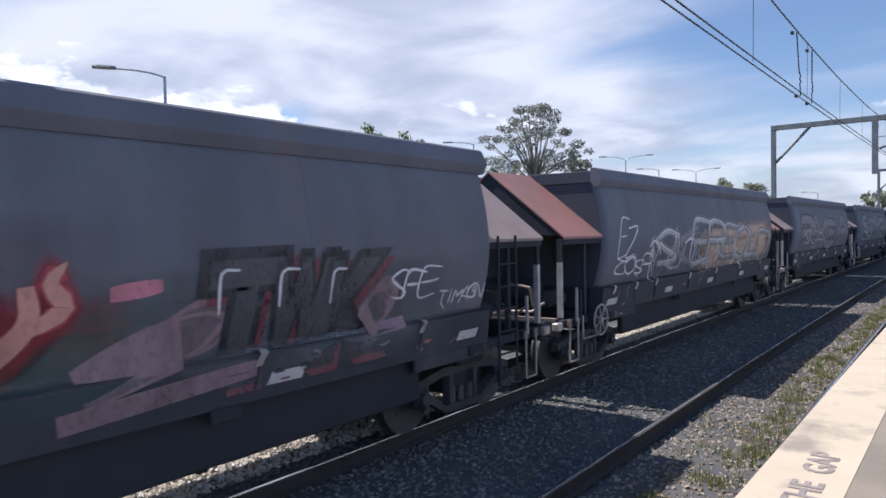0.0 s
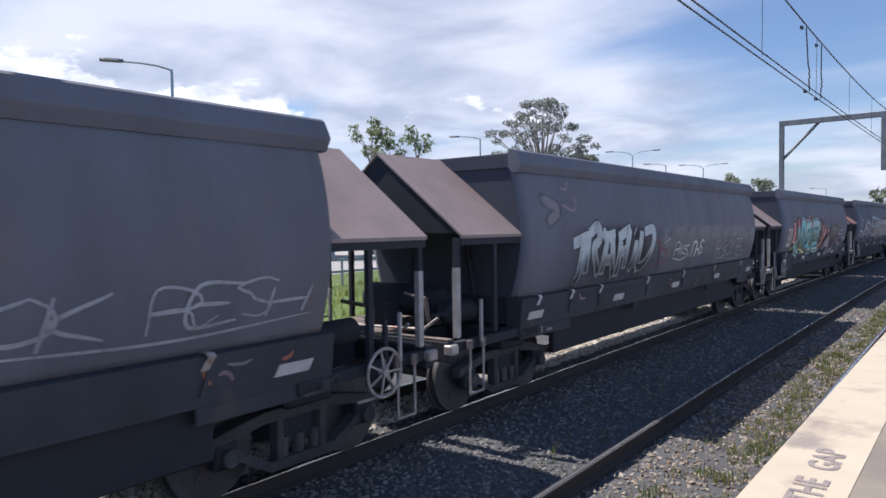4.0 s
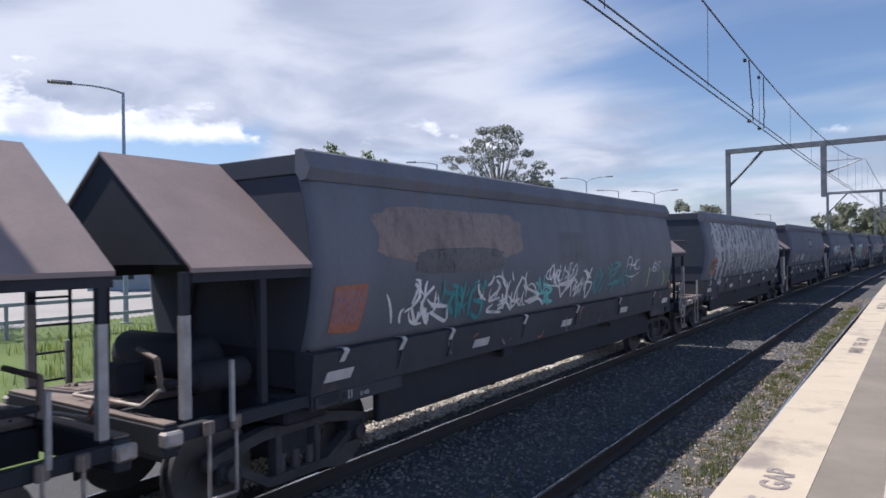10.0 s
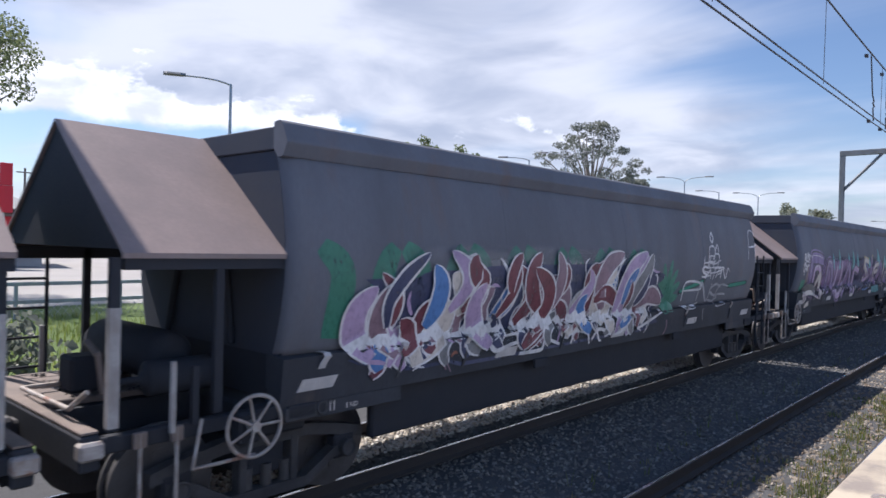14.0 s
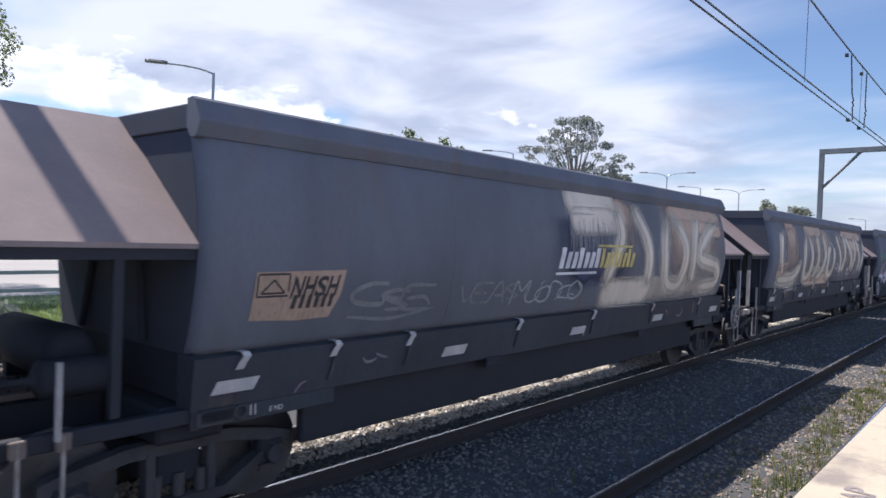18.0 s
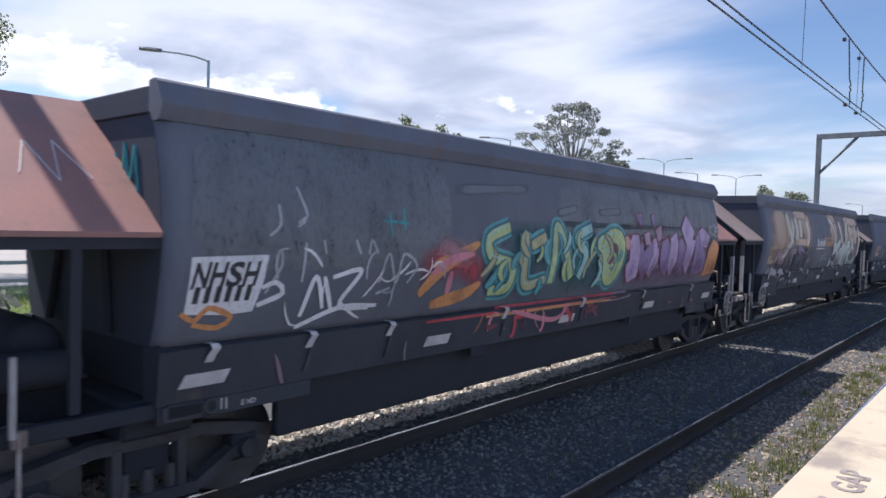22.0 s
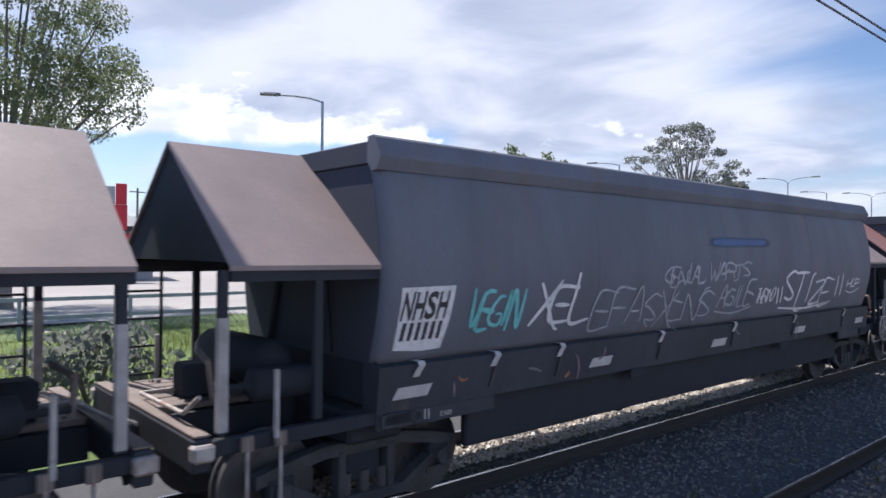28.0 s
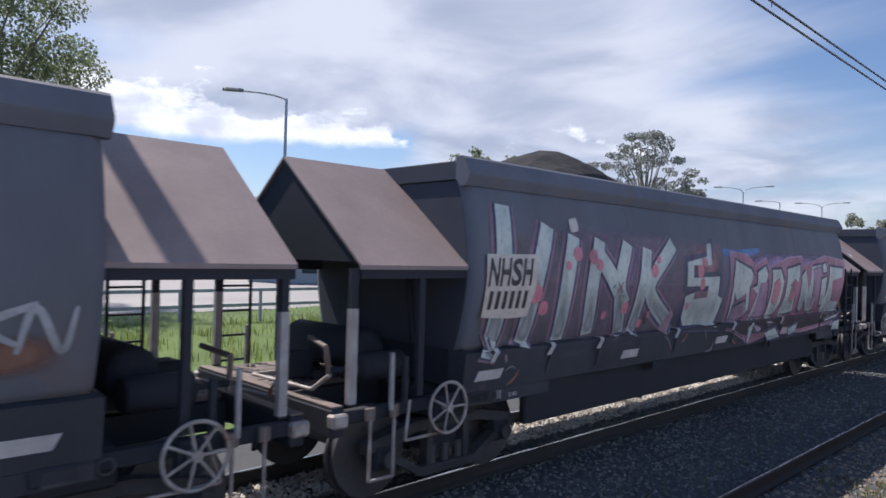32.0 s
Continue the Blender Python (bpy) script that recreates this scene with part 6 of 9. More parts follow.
# wagon 2: chrome letters
mist(W[2], [[(0.4, 2.9), (0.9, 2.7), (0.5, 2.5)]], 0.25, MIST["ghost"], 1)
haze(W[2], 1.1, 5.2, 1.3, 2.5, MIST["black"], 0, 31, 0.9, 0.4, "chrome and black graffiti letters")
fat(W[2], [[(1.34, 2.19), (1.61, 2.25), (1.93, 2.31)], [(1.65, 2.17), (1.65, 1.89), (1.65, 1.68), (1.52, 1.54)]], 0.19, "chrome", "black", 2, 0.05, fade="black")
fat(W[2], [[(1.84, 2.24), (1.84, 2.03), (1.88, 1.69)], [(1.88, 2.34), (2.19, 2.45), (2.23, 2.22), (2.06, 2.1), (2.37, 1.64)]], 0.19, "chrome", "black", 2, 0.05, fade="black")
fat(W[2], [[(2.36, 2.38), (2.52, 2.27), (2.85, 2.32)], [(2.52, 2.2), (2.49, 1.93), (2.49, 1.64)], [(2.73, 2.23), (2.85, 1.85), (2.97, 1.56)], [(2.54, 1.88), (2.8, 1.89)]], 0.19, "chrome", "black", 2, 0.05, fade="black")
fat(W[2], [[(2.99, 2.25), (3.51, 2.41)], [(3.08, 2.18), (3.11, 1.82), (3.11, 1.57)], [(3.47, 2.39), (3.38, 2.06), (3.37, 1.69)], [(3.13, 2), (3.38, 2.03)]], 0.19, "chrome", "black", 2, 0.05, fade="black")
fat(W[2], [[(3.71, 2.36), (3.73, 2.34)], [(3.78, 2.19), (3.74, 1.87), (3.62, 1.64)]], 0.19, "chrome", "black", 2, 0.05, fade="black")
fat(W[2], [[(4.02, 2.35), (3.97, 1.96), (3.95, 1.66)], [(4.16, 2.34), (4.58, 2.37), (4.58, 2.04), (4.28, 1.74), (3.94, 1.67)]], 0.19, "chrome", "black", 2, 0.05, fade="black")
strokes(W[2], "paint_stroke", [[(4.67, 2.21), (5.01, 2.08), (5.03, 1.76), (4.78, 1.66)]], 0.05, PAINT["maroon"], 4, 0.3)
strokes(W[2], "paint_stroke", [[(5.07, 2.01), (5.39, 1.93), (5.39, 1.73), (5.1, 1.69)]], 0.05, PAINT["maroon"], 4, 0.3)
strokes(W[2], "paint_stroke", [[(1.06, 2.78), (1.39, 2.7), (1.51, 2.8), (1.45, 2.92)]], 0.05, PAINT["mauve"], 4, 0.3)
strokes(W[2], "paint_stroke", [[(1.08, 3.04), (1.25, 3.02), (1.38, 3.15)]], 0.05, PAINT["mauve"], 4, 0.3)
strokes(W[2], "paint_stroke", [[(5.2, 2.1), (5.55, 2.19)]], 0.03, PAINT["silver"], 4, 0.3)
blob(W[2], 5.0, 12.1, 1.75, 2.42, 33, "grey", 1, 0.05)
tag(W[2], "RIGS", 5.87, 6.71, 1.82, 2.06, 34, "white", 0.03), tag(W[2], "DHS", 6.96, 7.64, 1.74, 2.03, 35, "white", 0.045)
tag(W[2], "RLS", 8.73, 9.59, 1.66, 1.96, 36, "silver", 0.03), tag(W[2], "OAPEO", 9.63, 11.15, 1.66, 2.1, 37, "silver", 0.03)
# wagon 3: row of small tags
plate(W[3], 0.36, 1.00, 1.70, 2.12, "rust", 41, "dark")
for word, a, b, s in (("JSEONE", 1.1, 2.35, 42), ("SAXMONEY", 2.75, 4.0, 43), ("VOL", 4.7, 6.2, 44), ("NTS", 7.3, 8.6, 45), ("OK RESH", 9.3, 11.9, 46)):
    tag(W[3], word, a, b, 1.72, 2.02, s, "white" if s < 44 else "silver", 0.032)
mist(W[3], [[(5.5, 2.6), (7.0, 2.6)]], 0.5, MIST["ghost"], 1)
# wagon 4: the whole side in silver calligraphy
plate(W[4], 0.40, 1.0, 1.66, 2.14, "rust", 51, "dark")
for row, (a, b, wd) in enumerate(((1.62, 3.24, 0.16), (1.70, 2.5, 0.075), (2.4, 3.2, 0.07))):
    text = ("MERKHARBENTRUSKEMAR", "SNERHVAKESMUTRENAMKES", "KANTHERMUSKENARTUVENS")[row]
    for i, ln in enumerate(pen_lines(text, 0.75, 12.0, a, b, 52 + row, 0.06, 0.06)):
        if row == 0 or i % 3 != 2:
            strokes(W[4], "paint_stroke", [ln], wd, PAINT["silver"], 2 + row, 0.7)
swirls(W[4], 0.9, 12.0, 1.62, 3.22, 420, 58, ["silver"], (0.02, 0.06), 2, (0.12, 0.38), up=0.3)
swirls(W[4], 0.6, 1.6, 1.9, 3.0, 12, 59, ["silver"], (0.06, 0.1), 3, (0.4, 0.8), up=0.1)
tag(W[4], "SBL", 11.6, 12.0, 1.62, 2.02, 57, "white", 0.035)
# wagon 5: tags in white and teal under buff overspray
plate(W[5], 0.20, 0.74, 1.64, 2.15, "rust", 61, "faded")
blob(W[5], 0.9, 4.3, 2.36, 3.02, 61, "rust_stain", 1, 0.10, "rusty brown overpainted patch"), blob(W[5], 1.6, 3.7, 2.20, 2.52, 62, "smoke", 2, 0.16), haze(W[5], 5.3, 7.0, 2.2, 2.8, MIST["ghost"], 1, 63, 0.6, 0.3)
strokes(W[5], "paint_stroke", [[(1.58, 2.1), (1.65, 2.05), (1.57, 1.86)]], 0.05, PAINT["white"], 4, 0.3)
strokes(W[5], "paint_stroke", [[(1.73, 1.95), (1.57, 1.82)]], 0.05, PAINT["white"], 4, 0.3)
strokes(W[5], "paint_stroke", [[(1.98, 2.05), (1.8, 1.91), (1.78, 1.76), (1.89, 1.78)]], 0.05, PAINT["white"], 4, 0.3)
strokes(W[5], "paint_stroke", [[(1.57, 1.82), (1.71, 1.61), (1.73, 1.76)]], 0.05, PAINT["white"], 4, 0.3)
strokes(W[5], "paint_stroke", [[(1.8, 1.75), (1.95, 1.59), (1.93, 1.73)]], 0.05, PAINT["white"], 4, 0.3)
strokes(W[5], "paint_stroke", [[(1.98, 1.81), (2.35, 1.78)]], 0.05, PAINT["white"], 4, 0.3)
strokes(W[5], "paint_stroke", [[(1.97, 1.73), (2.36, 1.59), (2.35, 1.76)]], 0.05, PAINT["white"], 4, 0.3)
strokes(W[5], "paint_stroke", [[(2.4, 2.05), (2.52, 2), (2.38, 1.84), (2.4, 1.71)]], 0.07, PAINT["teal"], 4, 0.3)
strokes(W[5], "paint_stroke", [[(2.5, 1.98), (2.6, 1.6)]], 0.07, PAINT["teal"], 4, 0.3)
strokes(W[5], "paint_stroke", [[(2.59, 2.02), (2.68, 1.85), (2.61, 1.68)]], 0.07, PAINT["teal"], 4, 0.3)
strokes(W[5], "paint_stroke", [[(2.98, 2.01), (2.87, 1.88), (2.89, 1.6)]], 0.07, PAINT["teal"], 4, 0.3)
strokes(W[5], "paint_stroke", [[(3.22, 2.08), (3.18, 1.94)]], 0.07, PAINT["teal"], 4, 0.3)
strokes(W[5], "paint_stroke", [[(2.96, 1.82), (3.21, 1.75), (3.14, 1.56), (2.96, 1.64)]], 0.07, PAINT["teal"], 4, 0.3)
strokes(W[5], "paint_stroke", [[(2.34, 1.85), (2.48, 1.66)]], 0.07, PAINT["teal"], 4, 0.3)
strokes(W[5], "paint_stroke", [[(3.52, 2.06), (3.65, 1.95), (3.38, 1.78), (3.68, 1.8)]], 0.045, PAINT["white"], 5, 0.3)
strokes(W[5], "paint_stroke", [[(3.51, 1.72), (3.38, 1.63), (3.8, 1.58)]], 0.045, PAINT["white"], 5, 0.3)
strokes(W[5], "paint_stroke", [[(3.84, 2.02), (3.85, 1.78), (3.69, 1.75)]], 0.045, PAINT["white"], 5, 0.3)
strokes(W[5], "paint_stroke", [[(3.74, 1.85), (3.85, 1.62)]], 0.045, PAINT["white"], 5, 0.3)
strokes(W[5], "paint_stroke", [[(4.29, 2.07), (4.14, 1.86), (4.14, 1.7)]], 0.045, PAINT["white"], 5, 0.3)
strokes(W[5], "paint_stroke", [[(4.07, 1.71), (4.32, 1.74)]], 0.045, PAINT["white"], 5, 0.3)
strokes(W[5], "paint_stroke", [[(4.51, 1.89), (4.96, 1.76), (4.6, 1.71)]], 0.045, PAINT["white"], 5, 0.3)
strokes(W[5], "paint_stroke", [[(4.65, 1.65), (4.97, 1.7), (5.19, 1.59)]], 0.045, PAINT["white"], 5, 0.3)
strokes(W[5], "paint_stroke", [[(3.85, 1.76), (4.1, 1.59)]], 0.045, PAINT["white"], 5, 0.3)
strokes(W[5], "paint_stroke", [[(5.05, 1.94), (5.4, 1.82), (5.15, 1.72)]], 0.07, PAINT["turquoise"], 4, 0.3)
strokes(W[5], "paint_stroke", [[(5.21, 1.83), (5.38, 1.57)]], 0.07, PAINT["turquoise"], 4, 0.3)
strokes(W[5], "paint_stroke", [[(5.07, 1.66), (5.51, 1.62)]], 0.07, PAINT["turquoise"], 4, 0.3)
strokes(W[5], "paint_stroke", [[(5.68, 1.9), (6.21, 1.93), (5.83, 1.72)]], 0.045, PAINT["white"], 5, 0.3)
strokes(W[5], "paint_stroke", [[(5.8, 1.66), (6.1, 1.9), (6.24, 1.65)]], 0.045, PAINT["white"], 5, 0.3)
strokes(W[5], "paint_stroke", [[(6.26, 1.75), (6.58, 1.87)]], 0.045, PAINT["white"], 5, 0.3)
strokes(W[5], "paint_stroke", [[(7.02, 2.14), (6.84, 1.82), (6.93, 1.59), (7.1, 1.84), (6.75, 1.89)]], 0.045, PAINT["white"], 5, 0.3)
strokes(W[5], "paint_stroke", [[(5.68, 1.86), (5.79, 1.69)]], 0.045, PAINT["white"], 5, 0.3)
strokes(W[5], "paint_stroke", [[(6.4, 1.67), (6.61, 1.76)]], 0.045, PAINT["white"], 5, 0.3)
strokes(W[5], "paint_stroke", [[(7.21, 1.9), (7.37, 1.67), (7.61, 2)]], 0.06, PAINT["teal"], 4, 0.3)
strokes(W[5], "paint_stroke", [[(7.59, 1.65), (7.73, 1.88)]], 0.06, PAINT["teal"], 4, 0.3)
strokes(W[5], "paint_stroke", [[(8.19, 2.21), (8.53, 2.16), (8.14, 2.05)]], 0.06, PAINT["teal"], 4, 0.3)
strokes(W[5], "paint_stroke", [[(7.99, 1.78), (8.64, 1.82)]], 0.06, PAINT["teal"], 4, 0.3)
strokes(W[5], "paint_stroke", [[(8.23, 1.6), (8.24, 1.76)]], 0.06, PAINT["teal"], 4, 0.3)
strokes(W[5], "paint_stroke", [[(8.93, 1.98), (9.14, 1.71)]], 0.06, PAINT["teal"], 4, 0.3)
strokes(W[5], "paint_stroke", [[(9.32, 1.96), (9.3, 1.79)]], 0.06, PAINT["teal"], 4, 0.3)
tag(W[5], "COMPLIJTZO", 5.13, 6.29, 1.97, 2.18, 69, "white", 0.028)
tag(W[5], "PHC", 8.93, 9.64, 1.98, 2.23, 70, "white", 0.03)
tag(W[5], "JEVS", 10.56, 11.17, 1.97, 2.17, 71, "white", 0.025)
for a, b, z0, z1, col, n, sd in ((0.9, 2.1, 1.66, 2.10, "white", 14, 501), (2.1, 3.1, 1.66, 2.05, "teal", 12, 502), (3.1, 4.9, 1.68, 2.15, "white", 22, 503), (4.8, 5.3, 1.7, 2.0, "turquoise", 7, 504), (5.4, 6.9, 1.7, 2.1, "white", 20, 505), (6.9, 9.2, 1.75, 2.15, "teal", 20, 506)):
    swirls(W[5], a, b, z0, z1, n, sd, [col], (0.025, 0.05), 3, (0.15, 0.42), "tag_stroke", 0.35)
swirls(W[5], 10.3, 12.1, 1.65, 2.0, 8, 72, ["lime", "green"], (0.03, 0.06), 2, (0.3, 0.6), up=0.1)
# wagon 6: purple letters with teal peaks
PEAKS = [(1.65, 2.57, 0.35), (3.23, 2.53, 0.28), (3.98, 2.69, 0.25), (5.17, 2.55, 0.34), (5.79, 2.69, 0.29), (6.41, 2.6, 0.32), (8.21, 2.46, 0.41), (9.75, 2.76, 0.5), (10.91, 2.53, 0.49)]
for i, (u, h, wd) in enumerate(PEAKS):
    bm = bmesh.new()
    bm.faces.new([bm.verts.new(q) for q in ((u - wd, 2.0, 0), (u, h, 0), (u + wd, 2.0, 0))])
    pk = decal(W[6], "teal_peak", bm, PAINT["teal" if i % 2 else "green"], 1, "teal painted peak")
    bm = bmesh.new()
    bm.faces.new([bm.verts.new(q) for q in ((u - 0.02, 2.05, 0), (u, h - 0.02, 0), (u + wd * 0.9, 2.05, 0))])
    decal(pk, "lit_facet", bm, PAINT["turquoise"], 2)
haze(W[6], 0.8, 12.0, 1.2, 2.45, MIST["navy"], 1, 75, 1.5, 0.3, "purple outlined graffiti letters with teal peaks"), haze(W[6], 1.0, 6.8, 1.3, 2.4, MIST["purple"], 2, 76, 1.2, 0.4), haze(W[6], 6.4, 12.0, 1.4, 2.2, MIST["purple"], 2, 77, 0.8, 0.4)
fat(W[6], [[(1.07, 1.69), (0.93, 2.31), (1.49, 2.38), (2.15, 2.31)]], 0.3, "purple", "black", 3, 0.08, edge="purple", shine="white")
fat(W[6], [[(2.93, 1.38), (2.65, 2.1), (3.01, 2.17), (3.71, 1.32)]], 0.24, "purple", "black", 3, 0.08, edge="purple", shine="white")
fat(W[6], [[(3.75, 2.15), (3.95, 1.32), (4.45, 1.39), (4.31, 2.3)]], 0.2, "lilac", "black", 3, 0.08, edge="purple", shine="white")
fat(W[6], [[(4.68, 1.2), (5.04, 1.86), (5.25, 2.15), (5.99, 1.3)]], 0.22, "purple", "black", 3, 0.08, edge="purple", shine="white")
fat(W[6], [[(6.36, 1.22), (6.04, 2.01), (6.73, 1.97)]], 0.18, "lilac", "black", 3, 0.08, edge="purple", shine="white")
fat(W[6], [[(1.33, 1.7), (1.27, 2.07), (1.73, 2.09), (2.08, 1.73)]], 0.16, "lilac", "black", 6, 0.07, shine="white")
fat(W[6], [[(0.67, 1.22), (0.57, 1.45), (1.18, 1.51), (2.23, 1.32)]], 0.26, "cream", "black", 5, 0.06, fade="purple")
fat(W[6], [[(0.65, 1.02), (0.8, 1.11), (1.04, 1.16)]], 0.12, "cream", "black", 6, 0.05)
fat(W[6], [[(1.63, 1.64), (1.91, 1.88), (2.23, 1.32)]], 0.2, "cream", "mauve", 7, 0.05)
fat(W[6], [[(8.13, 2.25), (7.58, 2.33), (7.49, 2.15), (7.86, 1.96), (8.22, 1.76), (7.89, 1.65), (7.56, 1.7)]], 0.16, "cream", "black", 4, 0.06, edge="purple", fade="lilac")
fat(W[6], [[(8.42, 1.63), (8.52, 2.03), (8.66, 2.44)]], 0.15, "purple", "black", 4, 0.06, edge="purple", fade="lilac")
fat(W[6], [[(8.57, 2.13), (8.94, 1.57)], [(8.93, 2.12), (9.15, 1.56)]], 0.14, "purple", "black", 4, 0.06, edge="purple", fade="lilac")
fat(W[6], [[(9.86, 2.19), (9.22, 2.1), (9.12, 1.76), (9.7, 1.55)], [(9.26, 1.89), (9.8, 1.95)]], 0.15, "cream", "black", 4, 0.06, edge="purple", fade="lilac")
fat(W[6], [[(9.58, 1.46), (10.19, 2.19), (10.77, 1.46)]], 0.18, "purple", "black", 4, 0.06, edge="purple", fade="lilac")
fat(W[6], [[(10.78, 2.25), (11.07, 1.42)], [(12.25, 2.06), (11.29, 1.78), (12.15, 1.39)]], 0.13, "cream", "black", 4, 0.06, edge="purple", fade="lilac")
strokes(W[6], "paint_stroke", [[(7.29, 1.98), (7.32, 2.42), (7.47, 2.43), (8.06, 2.38)]], 0.03, PAINT["yellow"], 9, 0.3)
strokes(W[6], "paint_stroke", [[(8.59, 2.3), (8.62, 2.49), (8.71, 2.49)]], 0.03, PAINT["yellow"], 9, 0.3)
strokes(W[6], "paint_stroke", [[(7.68, 2.2), (7.8, 2.14), (8.03, 1.95)]], 0.06, PAINT["blue"], 9, 0.3)
strokes(W[6], "paint_stroke", [[(8.43, 1.37), (8.01, 1.32), (7.5, 1.33)]], 0.06, PAINT["blue"], 9, 0.3)
blob(W[6], 0.25, 0.61, 1.49, 1.80, 81, "green", 1, 0.4), blob(W[6], 0.58, 0.84, 1.70, 2.22, 82, "rust_stain", 1, 0.2), blob(W[6], 9.2, 10.4, 1.16, 1.4, 83, "teal", 3, 0.4)
tag(W[6], "BUGSO", 0.22, 0.82, 2.26, 2.46, 80, "white", 0.045), tag(W[6], "DHS", 0.2, 0.56, 2.02, 2.20, 83, "white", 0.045), tag(W[6], "AREAK", 11.5, 12.05, 2.10, 2.28, 84, width=0.025)
# wagon 7: white-edged wild letters over green leaves
for i in range(13):
    u = 0.5 + i * 0.52
    strokes(W[7], "green_leaf", [[(u, 1.6), (u + 0.05, 2.2), (u + (0.2 if i % 2 else -0.2), 2.46)]], 0.30, PAINT["green"], 1, 0.5)
for q, L in ((-50, 0.45), (-22, 0.55), (5, 0.62), (28, 0.66), (52, 0.68), (76, 0.72), (102, 0.66), (128, 0.6), (155, 0.5)):
    dx, dz = math.cos(math.radians(q)) * L, math.sin(math.radians(q)) * L
    strokes(W[7], "green_leaf", [[(7.62, 1.62), (7.62 + dx * 0.4, 1.62 + dz * 0.4), (7.62 + dx * 0.75, max(1.5, 1.62 + dz * 0.75)), (7.62 + dx, max(1.5, 1.62 + dz))]], 0.17, PAINT["green"], 1.5 + q * 0.002, 0.7)
blob(W[7], 0.8, 7.6, 1.16, 2.25, 91, "navy", 2, 0.16, "white blue and maroon graffiti in flowing wild style", name="graffiti_piece")
haze(W[7], 0.7, 7.7, 1.2, 2.5, MIST["silver"], 2, 92, 0.6, 0.4)
crescents(W[7], 0.9, 7.0, 1.2, 2.45, 64, 93, ["maroon", "maroon", "blue", "lilac", "navy", "cream", "mauve"], "white", 3, (0.14, 0.28), (0.35, 0.8))
crescents(W[7], 1.0, 7.2, 1.15, 1.75, 20, 94, ["lilac", "navy", "maroon", "ash"], "white", 6, (0.10, 0.2), (0.25, 0.45))
# its last letters: long swooping horns
for i, (mt, wd, ln) in enumerate((("mauve", 0.30, [(5.5, 1.6), (5.3, 1.95), (5.5, 2.25), (5.95, 2.42)]), ("maroon", 0.22, [(5.2, 1.75), (5.5, 1.85), (5.85, 1.7), (5.9, 1.55)]), ("lilac", 0.26, [(5.9, 1.55), (6.0, 1.9), (6.25, 2.2), (6.75, 2.44)]), ("blue", 0.18, [(6.1, 1.65), (6.2, 1.95), (6.45, 2.2)]), ("ash", 0.30, [(6.3, 1.55), (6.5, 1.85), (6.75, 2.1), (6.95, 2.42)]), ("mauve", 0.26, [(6.6, 1.6), (6.95, 1.75), (7.2, 1.72), (7.5, 1.6)]), ("navy", 0.16, [(6.5, 1.62), (6.75, 1.85), (6.85, 2.1)]), ("maroon", 0.12, [(6.2, 1.6), (6.3, 1.8), (6.28, 2.0)]))):
    strokes(W[7], "paint_edge", [ln], wd + 0.07, PAINT["white"], 21.6 + 0.3 * i, 0.9)
    strokes(W[7], "paint_shape", [ln], wd, PAINT[mt], 21.75 + 0.3 * i, 0.95)
swirls(W[7], 0.9, 7.4, 1.2, 2.3, 40, 99, ["white", "lilac", "white"], (0.025, 0.05), 8, (0.2, 0.5), up=0.3)
strokes(W[7], "paint_stroke", [[(2.47, 1.27), (2.77, 1.42), (2.95, 1.25), (3.3, 1.3), (3.55, 1.32)]], 0.05, PAINT["white"], 9, 0.3)
strokes(W[7], "paint_stroke", [[(3.47, 1.16), (3.98, 1.17), (4.02, 1.3), (4.39, 1.2)]], 0.05, PAINT["white"], 9, 0.3)
strokes(W[7], "paint_stroke", [[(4.68, 1.18), (4.79, 1.34), (5.11, 1.3), (5.19, 1.13)]], 0.05, PAINT["white"], 9, 0.3)
strokes(W[7], "paint_stroke", [[(5.25, 1.18), (5.45, 1.32), (5.83, 1.21)]], 0.05, PAINT["white"], 9, 0.3)
strokes(W[7], "paint_stroke", [[(5.91, 1.2), (6.32, 1.27), (6.48, 1.38)]], 0.05, PAINT["white"], 9, 0.3)
strokes(W[7], "paint_stroke", [[(6.68, 1.23), (7.25, 1.37), (7.58, 1.47)]], 0.05, PAINT["white"], 9, 0.3)
strokes(W[7], "paint_stroke", [[(2.51, 1.61), (2.7, 1.67), (2.92, 1.6)]], 0.05, PAINT["white"], 9, 0.3)
strokes(W[7], "paint_stroke", [[(3.13, 1.42), (3.37, 1.43), (3.54, 1.37)]], 0.05, PAINT["white"], 9, 0.3)
strokes(W[7], "paint_stroke", [[(2.45, 1.48), (2.65, 1.52), (2.77, 1.47)]], 0.05, PAINT["white"], 9, 0.3)
tag(W[7], "DA", 9.45, 9.95, 2.35, 2.60, 101), tag(W[7], "HELL", 9.2, 10.2, 2.18, 2.36, 102, width=0.03), tag(W[7], "SATAN", 9.1, 10.4, 1.98, 2.18, 103, width=0.045)
strokes(W[7], "graffiti_tag", [[(9.6, 2.85), (9.7, 2.75), (9.6, 2.65), (9.55, 2.78), (9.68, 2.86)]], 0.04, PAINT["white"], 4)
tag(W[7], "P", 8.5, 9.2, 1.55, 1.85, 104, "white", 0.05), tag(W[7], "NSE", 9.2, 10.6, 1.5, 1.85, 105, "silver", 0.05), tag(W[7], "R", 11.7, 12.1, 2.35, 2.9, 106, "white", 0.035)
mist(W[7], [[(8.2, 1.75), (9.4, 1.95)], [(10.6, 1.8), (11.8, 1.85)]], 0.12, MIST["green"], 2)
